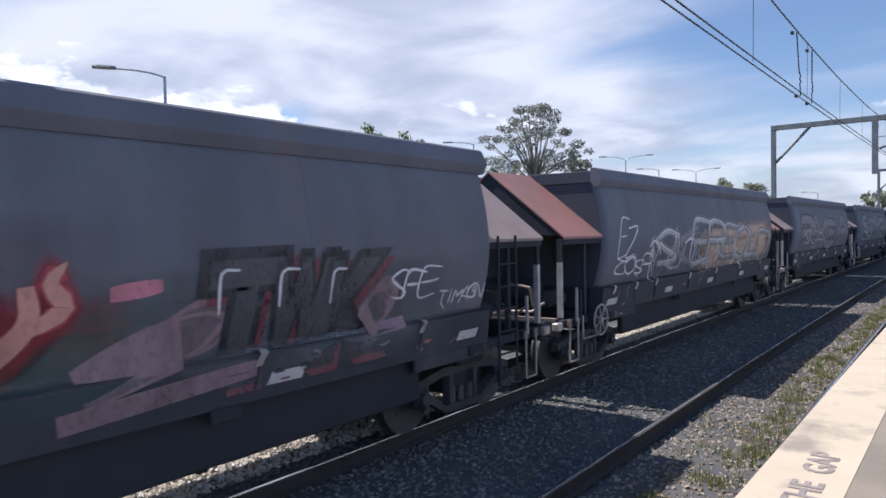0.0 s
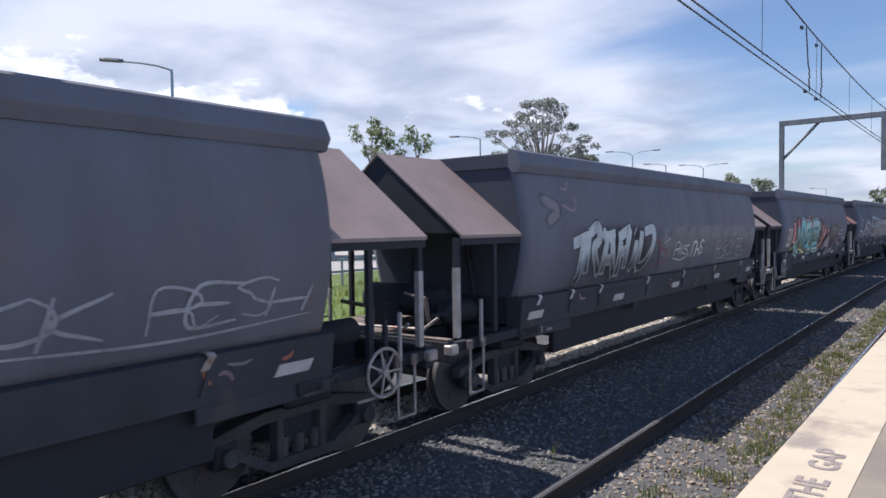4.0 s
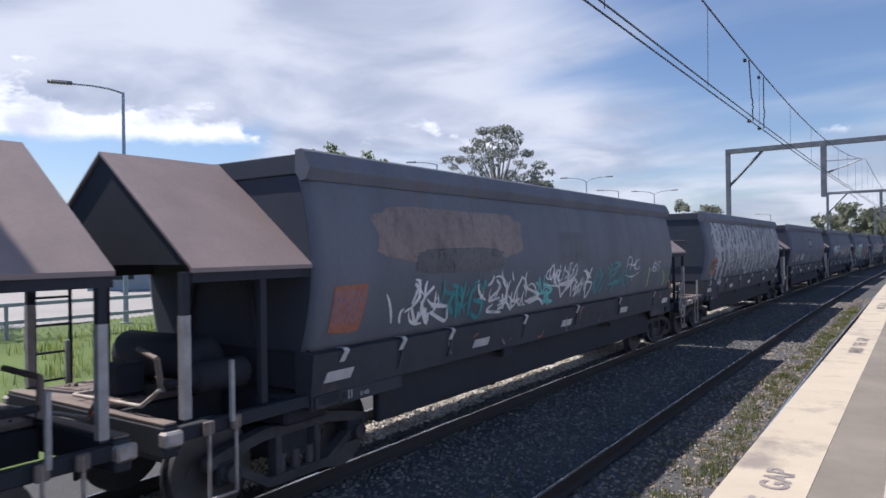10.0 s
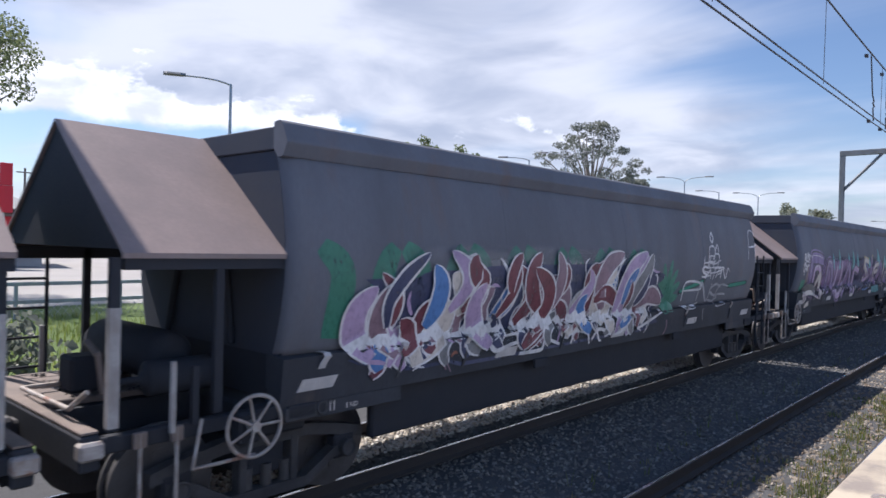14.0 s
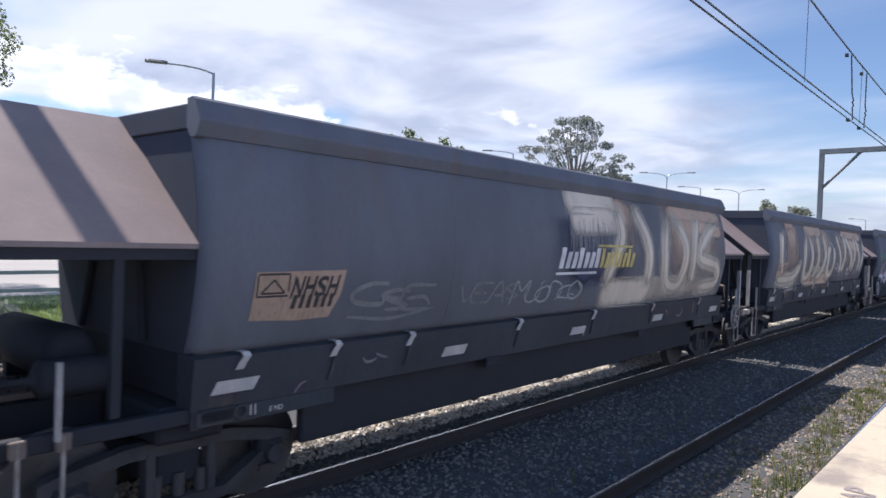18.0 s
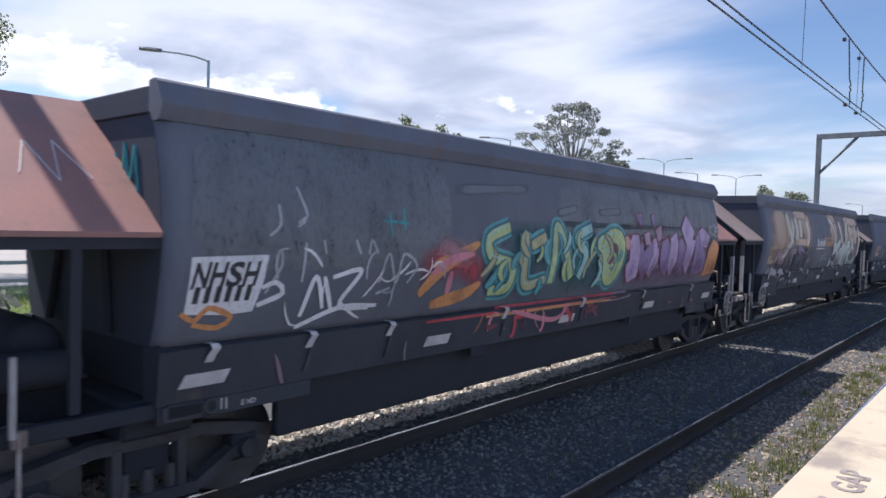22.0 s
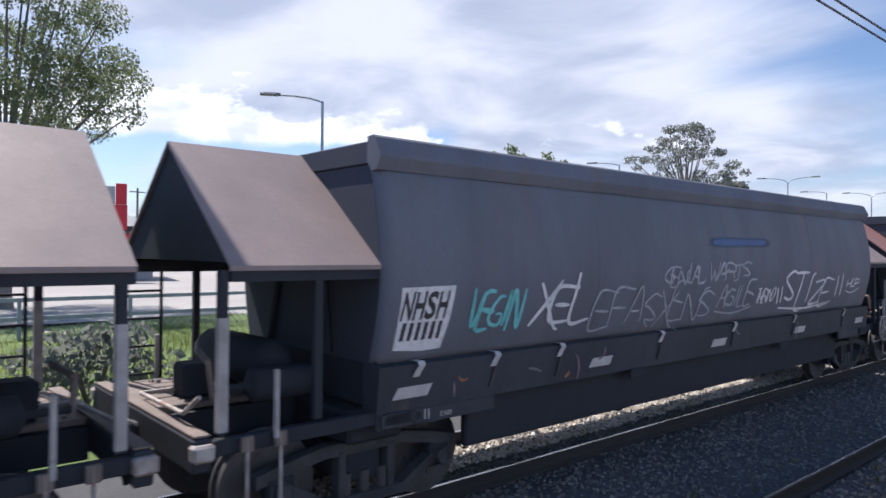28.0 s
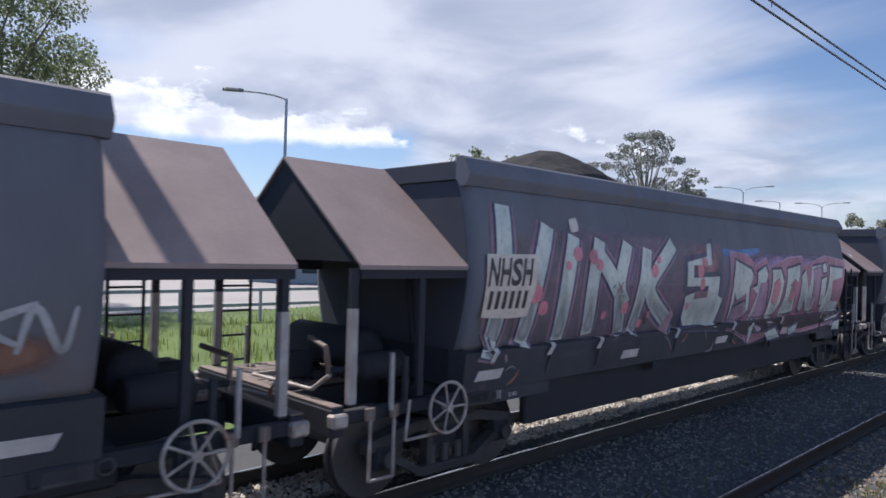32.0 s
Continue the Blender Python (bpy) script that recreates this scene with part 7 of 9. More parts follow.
# wagons 8 to 10: huge letters misted in cream and buff
haze(W[8], 1.0, 2.7, 1.7, 3.24, MIST["tan"], 0, 1, 1.6), haze(W[8], 3.1, 7.2, 1.5, 3.24, MIST["tan"], 0, 2, 0.8), haze(W[8], 7.0, 12.1, 1.4, 3.24, MIST["tan"], 0, 3, 1.1)
haze(W[8], 0.9, 2.9, 1.3, 1.95, MIST["cream"], 0, 4, 1.3, 0.4), haze(W[8], 3.2, 7.0, 1.45, 2.1, MIST["cream"], 0, 5, 1.0, 0.4)
haze(W[9], 5.6, 8.2, 2.0, 3.24, MIST["tan"], 0, 6, 1.4), haze(W[9], 8.6, 12.15, 1.5, 3.24, MIST["tan"], 0, 7, 1.4), haze(W[9], 6.4, 12.1, 1.45, 2.0, MIST["cream"], 0, 8, 0.9, 0.4)
haze(W[10], 0.2, 2.6, 1.7, 3.2, MIST["tan"], 0, 9, 1.7, 0.6), haze(W[10], 2.7, 5.0, 1.9, 3.2, MIST["tan"], 0, 10, 1.2, 0.6), haze(W[10], 7.1, 8.5, 1.7, 3.22, MIST["tan"], 0, 11, 1.6, 0.6), haze(W[10], 8.9, 12.15, 1.6, 3.22, MIST["tan"], 0, 12, 1.5, 0.6)
plate(W[8], 0.45, 1.35, 1.75, 2.16, "tan", 111, "dark")
mist(W[8], [[(1.3, 3.1), (1.9, 3.05), (2.3, 3.1)], [(1.4, 2.8), (2.2, 2.8)]], 0.7, MIST["tan"], 1)
drips(W[8], 1.3, 2.4, 1.9, 2.9, 40, 112, PAINT["tan"])
glow_letters(W[8], [[(0.5, 1.72), (1.8, 1.70), (2.4, 1.85), (2.75, 2.25)], [(0.9, 3.0), (0.7, 2.3), (1.0, 1.75)]], 0.62, MIST["cream"], 2, "")
glow_letters(W[8], [[(3.5, 3.05), (3.15, 2.4), (3.3, 1.75), (3.9, 1.8), (4.0, 2.5), (3.55, 3.05)], [(4.7, 3.1), (4.8, 2.3), (4.6, 1.85), (4.2, 1.68)], [(5.5, 3.15), (5.7, 2.4), (5.3, 1.8), (4.7, 1.68)], [(6.6, 2.75), (6.1, 2.4), (6.2, 1.8), (6.8, 1.8), (6.95, 2.4), (6.6, 2.75)], [(7.4, 3.1), (7.8, 2.5), (8.1, 1.7)], [(8.3, 1.7), (8.7, 2.6), (8.5, 3.15)], [(8.8, 3.1), (9.7, 2.4), (9.6, 1.75)], [(9.9, 1.75), (10.4, 2.5), (10.3, 3.1)], [(10.6, 3.1), (11.2, 2.3), (11.0, 1.7)], [(11.4, 1.7), (11.9, 2.5), (11.9, 3.0)]], 0.52, MIST["cream"], 2, "huge misted cream letters")
mist(W[8], [[(3.3, 3.1), (5.5, 3.15)], [(8.2, 3.15), (11.9, 3.1)], [(8.8, 2.8), (11.5, 2.7)], [(3.2, 1.65), (6.9, 1.62)]], 0.5, MIST["tan"], 1)
tag(W[8], "RASH", 7.3, 8.3, 1.82, 2.05, 113, width=0.03), tag(W[8], "KS", 9.3, 9.9, 1.8, 2.02, 114, width=0.03)
plate(W[9], 0.45, 1.45, 1.72, 2.16, "tan", 121, "dark")
mist(W[9], [[(5.5, 3.1), (6.4, 3.12), (7.2, 3.12)], [(5.6, 2.8), (7.2, 2.85)], [(6.6, 1.72), (8.6, 1.72)]], 0.55, MIST["cream"], 1)
drips(W[9], 5.6, 7.0, 2.1, 2.9, 44, 122, PAINT["ash"])
operator_mark(W[9], 5.26, 7.62, 2.04, 2.42, "white", "yellow")
glow_letters(W[9], [[(7.1, 3.1), (7.2, 2.6), (6.9, 2.2), (6.7, 1.8)], [(7.7, 3.15), (8.2, 2.5), (8.3, 1.75)], [(9.1, 3.1), (8.9, 2.4), (9.1, 1.85), (9.7, 1.8), (9.9, 2.5), (9.3, 3.1)], [(11.8, 3.0), (11.0, 2.7), (10.6, 2.3), (11.6, 2.1), (11.7, 1.75), (10.5, 1.7)], [(10.6, 3.1), (10.3, 2.4), (10.3, 1.7)]], 0.52, MIST["cream"], 2, "huge misted cream letters")
mist(W[9], [[(9.0, 3.12), (12.0, 3.1)], [(10.3, 2.9), (12.0, 2.8)]], 0.35, MIST["tan"], 1)
tag(W[9], "CSE", 1.6, 2.7, 1.75, 2.0, 124, "ash", 0.05), tag(W[9], "VEAS", 3.2, 4.4, 1.75, 1.98, 125, "ash", 0.04), tag(W[9], "MUODCO", 4.3, 6.0, 1.68, 1.92, 126, "silver", 0.03)
plate(W[10], 0.25, 0.85, 1.75, 2.2, "tan", 131, "dark")
glow_letters(W[10], [[(2.35, 3.12), (2.45, 2.75), (2.25, 2.35), (1.7, 1.98), (1.1, 1.8)]], 0.42, MIST["cream"], 2, "")
haze(W[10], 0.3, 2.4, 2.0, 3.2, MIST["tan"], 1, 15, 1.5, 0.3)
glow_letters(W[10], [[(1.9, 3.15), (2.1, 2.7), (2.4, 2.2)], [(2.8, 3.1), (2.9, 2.6), (2.75, 2.3)], [(3.3, 3.0), (3.3, 2.4)], [(4.0, 3.05), (4.2, 2.5), (4.0, 2.15)]], 0.52, MIST["cream"], 2, "")
mist(W[10], [[(2.7, 3.1), (4.2, 3.1)], [(2.6, 2.35), (4.2, 2.3)]], 0.3, MIST["tan"], 1)
drips(W[10], 0.5, 1.5, 1.9, 2.6, 26, 132, PAINT["tan"])
haze(W[10], 0.5, 5.6, 1.4, 2.2, MIST["black"], 2, 133, 0.7, 0.3, "faded purple graffiti letters")
fat(W[10], [[(0.75, 1.7), (1.04, 1.91), (1.25, 2.02), (1.36, 1.54)], [(0.61, 1.58), (1.27, 1.47)]], 0.15, "mauve", "ash", 4, 0.045, fade="black")
fat(W[10], [[(1.44, 2.02), (1.48, 1.54), (1.85, 1.52)], [(1.43, 1.78), (1.74, 1.81)], [(1.44, 2.03), (1.8, 2.1)]], 0.13, "mauve", "ash", 4, 0.045, fade="black")
fat(W[10], [[(2.06, 1.53), (2.01, 2.05), (2.29, 2), (2.21, 1.76), (2.4, 1.5)]], 0.14, "navy", "ash", 4, 0.045, fade="black")
fat(W[10], [[(2.34, 2.05), (2.88, 2.06)], [(2.52, 1.99), (2.57, 1.53)]], 0.13, "mauve", "ash", 4, 0.045, fade="black")
fat(W[10], [[(2.96, 1.5), (3.11, 1.92)]], 0.13, "navy", "ash", 4, 0.045, fade="black")
fat(W[10], [[(3.06, 2.18), (3.75, 1.96)]], 0.2, "purple", "ash", 4, 0.045, fade="black")
fat(W[10], [[(3.45, 1.51), (3.27, 1.85), (3.63, 1.84), (3.64, 1.56)]], 0.11, "navy", "ash", 4, 0.045, fade="black")
fat(W[10], [[(3.74, 1.77), (3.87, 1.51), (4.15, 1.52), (4.11, 1.75)]], 0.1, "navy", "ash", 4, 0.045, fade="black")
fat(W[10], [[(4.45, 1.48), (4.38, 1.74), (4.65, 1.77)]], 0.09, "mauve", "ash", 4, 0.045, fade="black")
strokes(W[10], "paint_stroke", [[(1.36, 1.39), (1.38, 1.17), (1.45, 1.34)]], 0.06, PAINT["ash"], 5, 0.3)
strokes(W[10], "paint_stroke", [[(1.54, 1.28), (1.92, 1.32), (2.01, 1.21)]], 0.06, PAINT["ash"], 5, 0.3)
strokes(W[10], "paint_stroke", [[(2.15, 1.17), (2.42, 1.26)]], 0.06, PAINT["ash"], 5, 0.3)
strokes(W[10], "paint_stroke", [[(2.48, 1.2), (2.78, 1.21)]], 0.06, PAINT["ash"], 5, 0.3)
strokes(W[10], "paint_stroke", [[(0.43, 1.47), (0.6, 1.63), (0.55, 1.48)]], 0.05, PAINT["silver"], 5, 0.3)
operator_mark(W[10], 5.28, 7.4, 2.10, 2.42, "white", "orange", False)
glow_letters(W[10], [[(7.0, 3.15), (7.6, 2.9), (7.9, 2.4), (7.5, 2.1)], [(8.6, 3.1), (8.9, 2.6), (9.0, 2.2)], [(10.1, 3.1), (9.7, 2.7), (9.6, 2.2)], [(10.3, 3.0), (10.6, 2.2)], [(11.3, 3.0), (11.4, 2.2)], [(12.0, 3.0), (12.1, 2.0), (11.8, 1.8)]], 0.46, MIST["cream"], 2, "")
mist(W[10], [[(6.9, 3.15), (8.2, 3.1)], [(9.5, 3.12), (12.0, 3.05)], [(7.2, 2.8), (7.8, 2.7)], [(10.0, 2.8), (12.0, 2.6)]], 0.42, MIST["tan"], 1)
drips(W[10], 7.1, 8.1, 2.3, 2.9, 24, 135, PAINT["tan"]), drips(W[10], 10.0, 11.2, 2.2, 2.8, 24, 136, PAINT["tan"])
shard(W[10], [(7.67, 2.32), (8.13, 2.28), (8.66, 2.44), (8.69, 2.37), (8.57, 2.16), (8.4, 2.05), (8.42, 1.43), (8.16, 1.46), (8, 1.61), (8, 1.68), (8.27, 1.62), (8.24, 2.01), (7.96, 1.93), (7.65, 1.84), (7.69, 2.03)], "mint", "black", 5, 0.025, "grey")
shard(W[10], [(7.45, 1.8), (7.68, 1.67), (7.95, 1.69), (7.97, 1.63), (7.59, 1.46), (7.48, 1.47)], "mint", "black", 5, 0.025, "grey")
shard(W[10], [(8.65, 2.09), (8.96, 2.16), (9.25, 2.33), (9.31, 2.41), (9.35, 2.28), (9.33, 1.55), (9.19, 1.51), (9.08, 1.68), (8.85, 1.47), (8.78, 1.89)], "mint", "black", 5, 0.025, "grey")
shard(W[10], [(8.48, 2), (8.64, 2), (8.7, 1.68), (8.55, 1.74)], "mint", "black", 5, 0.025, "grey")
shard(W[10], [(9.39, 2.23), (9.58, 2.46), (9.67, 2.12), (9.94, 2.39), (10.25, 2.37), (10.36, 2.11), (9.97, 2.06), (10.06, 1.48), (9.8, 1.46), (9.45, 1.48), (9.35, 1.65)], "mint", "black", 5, 0.025, "grey")
shard(W[10], [(10.02, 2.03), (10.44, 2.11), (10.61, 1.93), (10.43, 1.81), (10.69, 1.68), (10.51, 1.46), (10.18, 1.59), (10.06, 1.72)], "mint", "black", 5, 0.025, "grey")
shard(W[10], [(10.57, 2.11), (10.69, 2.4), (10.91, 2.19), (11.17, 2.1), (11.18, 1.88), (10.99, 2.04), (10.85, 2.04), (10.75, 1.92)], "mint", "black", 5, 0.025, "grey")
shard(W[10], [(10.7, 1.65), (11.31, 1.64), (11.68, 1.84), (11.71, 1.48), (10.99, 1.47)], "mint", "black", 5, 0.025, "grey")
tag(W[10], "RAS", 6.0, 6.9, 1.68, 1.90, 138, "silver", 0.03)
# wagon 11: grey patch, green and yellow letters, violet letters
blob(W[11], 0.2, 3.3, 2.05, 3.24, 141, "grey", 1, 0.04, "flat grey overpainted patch"), blob(W[11], 5.6, 12.1, 2.35, 3.15, 142, "grey", 1, 0.1)
plate(W[11], 0.16, 0.88, 1.72, 2.20, "white", 143)
mist(W[11], [[(2.8, 2.0), (3.4, 2.1), (4.0, 1.85)]], 0.5, MIST["red"], 2, "", 0.8)
mist(W[11], [[(3.1, 2.3), (3.7, 2.1)]], 0.3, MIST["pink"], 3, "", 0.8)
mist(W[11], [[(3.4, 2.9), (5.0, 3.0)], [(5.6, 2.7), (6.2, 2.8)], [(6.8, 2.75), (7.6, 2.8)]], 0.14, MIST["grey"], 3)
haze(W[11], 3.6, 7.9, 1.45, 2.6, MIST["deep_teal"], 1, 81, 1.0, 0.4, "green and yellow graffiti letters")
fat(W[11], [[(4.43, 2.5), (4, 2.35), (4.09, 2.13), (4.52, 2.01), (4.51, 1.74), (4.11, 1.71)]], 0.13, "lime", "deep_teal", 5, 0.07, edge="sea", shine="aqua")
fat(W[11], [[(4.78, 2.43), (4.88, 1.78), (5.37, 1.8)], [(4.92, 2.26), (5.27, 2.38)]], 0.13, "olive", "deep_teal", 5, 0.07, edge="sea", shine="aqua")
fat(W[11], [[(5.52, 1.74), (5.57, 2.52), (6.07, 1.79)]], 0.13, "lime", "deep_teal", 5, 0.07, edge="sea", shine="aqua")
fat(W[11], [[(6.55, 2.53), (6.1, 2.36), (6.4, 2.13), (6.28, 1.79)]], 0.13, "aqua", "deep_teal", 5, 0.07, edge="sea", shine="aqua")
fat(W[11], [[(7.28, 2.46), (6.79, 2.28), (7.35, 2.03), (6.93, 1.73)]], 0.13, "lime", "deep_teal", 5, 0.07, edge="sea", shine="aqua")
shard(W[11], [(7.84, 2.3), (7.94, 2.43), (8.16, 2.43), (8.24, 2.26), (8.31, 1.73), (8.01, 1.64), (7.88, 1.76), (7.81, 1.93), (7.91, 2.01)], "lilac", "maroon", 5, 0.03, "purple")
shard(W[11], [(8.24, 2.26), (8.35, 2.31), (8.42, 2.13), (8.71, 2.32), (9.07, 2.08), (9.05, 1.98), (8.86, 1.69), (8.67, 1.8), (8.57, 1.64), (8.3, 1.91)], "purple", "maroon", 5, 0.03, "maroon")
shard(W[11], [(8.76, 2.34), (8.87, 2.39), (9.08, 2.09), (9.06, 1.98), (8.85, 1.7), (8.69, 1.78), (8.84, 2.08)], "lilac", "maroon", 5, 0.03, "purple")
shard(W[11], [(9.16, 2.32), (9.41, 2.38), (9.62, 2.12), (9.61, 1.86), (9.52, 1.7), (9.27, 1.82), (9.13, 2.08)], "purple", "maroon", 5, 0.03, "maroon")
shard(W[11], [(9.54, 2.38), (9.81, 2.49), (9.92, 2.28), (9.94, 1.96), (9.72, 1.69), (9.58, 1.86)], "lilac", "maroon", 5, 0.03, "purple")
shard(W[11], [(9.92, 2.34), (10.1, 2.39), (10.31, 2.17), (10.29, 1.77), (10.08, 1.7)], "purple", "maroon", 5, 0.03, "maroon")
shard(W[11], [(10.06, 2.56), (10.36, 2.82), (10.71, 2.52), (10.62, 2.35), (10.79, 2.35), (10.55, 1.7), (10.29, 1.89), (10.34, 2.23)], "lilac", "maroon", 5, 0.03, "purple")
shard(W[11], [(10.79, 2.41), (10.93, 2.47), (11.22, 2.23), (11.45, 2.04), (11.46, 1.72), (10.87, 1.65)], "purple", "maroon", 5, 0.03, "maroon")
shard(W[11], [(10.97, 2.53), (11.21, 2.6), (11.6, 2.43), (11.42, 2.2), (11.12, 2.23)], "lilac", "maroon", 5, 0.03, "purple")
shard(W[11], [(11.57, 2.17), (11.82, 2.37), (12.35, 2.2), (12.35, 1.67), (11.5, 1.61)], "orange", "maroon", 5, 0.03, "maroon")
shard(W[11], [(8.13, 2.77), (8.36, 2.79), (8.3, 2.57), (8.17, 2.65)], "purple", "maroon", 5, 0.03, "maroon")
shard(W[11], [(8.72, 2.75), (8.88, 2.81), (8.81, 2.55)], "purple", "maroon", 5, 0.03, "maroon")
shard(W[11], [(7.58, 2.34), (7.74, 2.42), (7.86, 2.34), (7.83, 2.18), (7.68, 2.22)], "salmon", "maroon", 5, 0.03, "maroon")
shard(W[11], [(8.4, 2.44), (8.6, 2.49), (8.66, 2.27), (8.48, 2.27)], "dusk", "maroon", 5, 0.03, "maroon")
shard(W[11], [(8.87, 2.51), (9.1, 2.61), (9.16, 2.37), (8.98, 2.32)], "dusk", "maroon", 5, 0.03, "maroon")
fat(W[11], [[(7.1, 2), (7.02, 2.2), (7.16, 2.38), (7.43, 2.38), (7.55, 2.22), (7.52, 1.94), (7.34, 1.74), (7.16, 1.81), (7.1, 2)]], 0.24, "lime", "deep_teal", 6, 0.08, edge="sea", shine="aqua")
blob(W[11], 7.14, 7.39, 1.96, 2.29, 158, "maroon", 9, 0.2)
strokes(W[11], "paint_stroke", [[(6.99, 1.42), (7.5, 1.43), (8.11, 1.44)]], 0.11, PAINT["mauve"], 3, 0.6)
strokes(W[11], "paint_stroke", [[(2.85, 1.74), (3.24, 2.05), (3.82, 2.3)]], 0.16, PAINT["orange"], 3, 0.7)
strokes(W[11], "paint_stroke", [[(3.09, 1.61), (3.65, 1.7), (3.93, 1.82)]], 0.16, PAINT["orange"], 3, 0.7)
strokes(W[11], "paint_stroke", [[(3.04, 2.05), (3.62, 2.17)]], 0.16, PAINT["orange"], 3, 0.7)
strokes(W[11], "paint_stroke", [[(3.02, 1.96), (3.32, 2.11), (3.73, 2.17)]], 0.1, PAINT["pink"], 4, 0.7)
strokes(W[11], "paint_stroke", [[(3.33, 1.72), (3.35, 1.98)]], 0.1, PAINT["pink"], 4, 0.7)
strokes(W[11], "paint_stroke", [[(4.64, 1.43), (5.65, 1.23), (6.09, 1.36)]], 0.07, PAINT["pink"], 4, 0.4)
strokes(W[11], "paint_stroke", [[(4.1, 1.4), (6, 1.41), (7.42, 1.4)]], 0.05, PAINT["orange"], 3, 0.5)
strokes(W[11], "paint_stroke", [[(0.98, 2.63), (0.99, 2.45), (0.88, 2.36)]], 0.03, PAINT["silver"], 4, 0.3)
strokes(W[11], "paint_stroke", [[(1.18, 2.79), (1.28, 2.54), (1.18, 2.44)]], 0.03, PAINT["silver"], 4, 0.3)
strokes(W[11], "paint_stroke", [[(0.88, 1.87), (1.02, 2.11), (1, 2.25)]], 0.03, PAINT["silver"], 4, 0.3)
strokes(W[11], "paint_stroke", [[(1.27, 2.3), (1.25, 1.95)]], 0.03, PAINT["silver"], 4, 0.3)
strokes(W[11], "paint_stroke", [[(1.47, 2.33), (1.5, 2.2)]], 0.03, PAINT["silver"], 4, 0.3)
strokes(W[11], "paint_stroke", [[(1.28, 2.53), (1.18, 2.47)]], 0.03, PAINT["silver"], 4, 0.3)
strokes(W[11], "paint_stroke", [[(1.29, 1.63), (1.41, 1.99), (1.54, 1.69)]], 0.05, PAINT["white"], 5, 0.3)
strokes(W[11], "paint_stroke", [[(1.51, 1.99), (1.64, 1.68)]], 0.05, PAINT["white"], 5, 0.3)
strokes(W[11], "paint_stroke", [[(1.61, 1.98), (1.96, 2.03), (1.74, 1.71), (2.13, 1.65)]], 0.05, PAINT["white"], 5, 0.3)
strokes(W[11], "paint_stroke", [[(1.26, 1.53), (1.75, 1.68), (2.24, 1.67)]], 0.05, PAINT["white"], 5, 0.3)
strokes(W[11], "paint_stroke", [[(0.81, 1.77), (1.06, 1.86), (0.98, 1.96), (0.84, 1.92)]], 0.05, PAINT["white"], 5, 0.3)
strokes(W[11], "paint_stroke", [[(1.93, 2.19), (1.86, 2.33)]], 0.035, PAINT["silver"], 5, 0.3)
strokes(W[11], "paint_stroke", [[(2.04, 2.19), (2.07, 2.33), (2.16, 2.19)]], 0.035, PAINT["silver"], 5, 0.3)
strokes(W[11], "paint_stroke", [[(2.21, 1.9), (2.32, 2.19), (2.46, 1.89), (2.53, 2.18), (2.75, 2.06), (2.63, 1.88)]], 0.035, PAINT["silver"], 5, 0.3)
strokes(W[11], "paint_stroke", [[(2.2, 1.79), (2.39, 1.84)]], 0.035, PAINT["silver"], 5, 0.3)
strokes(W[11], "paint_stroke", [[(0.61, 3.29), (1.24, 3.28)]], 0.06, PAINT["ash"], 3, 0.6)
strokes(W[11], "paint_stroke", [[(1.5, 3.28), (1.77, 3.29)]], 0.06, PAINT["ash"], 3, 0.6)
strokes(W[11], "paint_stroke", [[(3.09, 3.29), (3.46, 3.23)]], 0.06, PAINT["ash"], 3, 0.6)
strokes(W[11], "paint_stroke", [[(2.06, 3.33), (2.55, 3.31)]], 0.06, PAINT["ash"], 3, 0.6)
strokes(W[11], "paint_stroke", [[(2.23, 2.52), (2.6, 2.5)]], 0.03, PAINT["teal"], 4, 0.3)
strokes(W[11], "paint_stroke", [[(2.32, 2.61), (2.35, 2.36)]], 0.03, PAINT["teal"], 4, 0.3)
strokes(W[11], "paint_stroke", [[(2.53, 2.65), (2.54, 2.42)]], 0.03, PAINT["teal"], 4, 0.3)
strokes(W[11], "paint_stroke", [[(0.13, 1.75), (0.26, 1.68), (0.36, 1.78), (0.58, 1.69), (0.47, 1.61), (0.24, 1.65)]], 0.05, PAINT["orange"], 5, 0.3)
haze(W[11], 7.5, 11.9, 1.45, 2.6, MIST["mauve"], 1, 82, 1.1, 0.4, "violet graffiti letters with an orange edge"), haze(W[11], 7.7, 11.6, 1.5, 2.3, MIST["purple"], 1, 83, 0.8, 0.5)
crescents(W[11], 3.9, 7.5, 1.6, 2.5, 22, 155, ["lime", "aqua", "olive", "sea"], "deep_teal", 8, (0.05, 0.10), (0.2, 0.45))
swirls(W[11], 1.0, 3.3, 1.6, 2.2, 16, 157, ["silver", "white"], (0.02, 0.035), 4, (0.15, 0.4), up=0.5)
part("end_scribble", Shape().path([(1.02, -0.01, 2.62), (0.95, -0.01, 3.05), (0.86, -0.01, 2.70), (0.78, -0.01, 3.08), (0.74, -0.01, 2.72), (0.62, -0.01, 3.0), (0.56, -0.01, 2.75), (0.46, -0.01, 2.98), (0.42, -0.01, 2.66)], 0.014, 5), PAINT["teal"], W[11], "teal sprayed scribble on the end sheet")
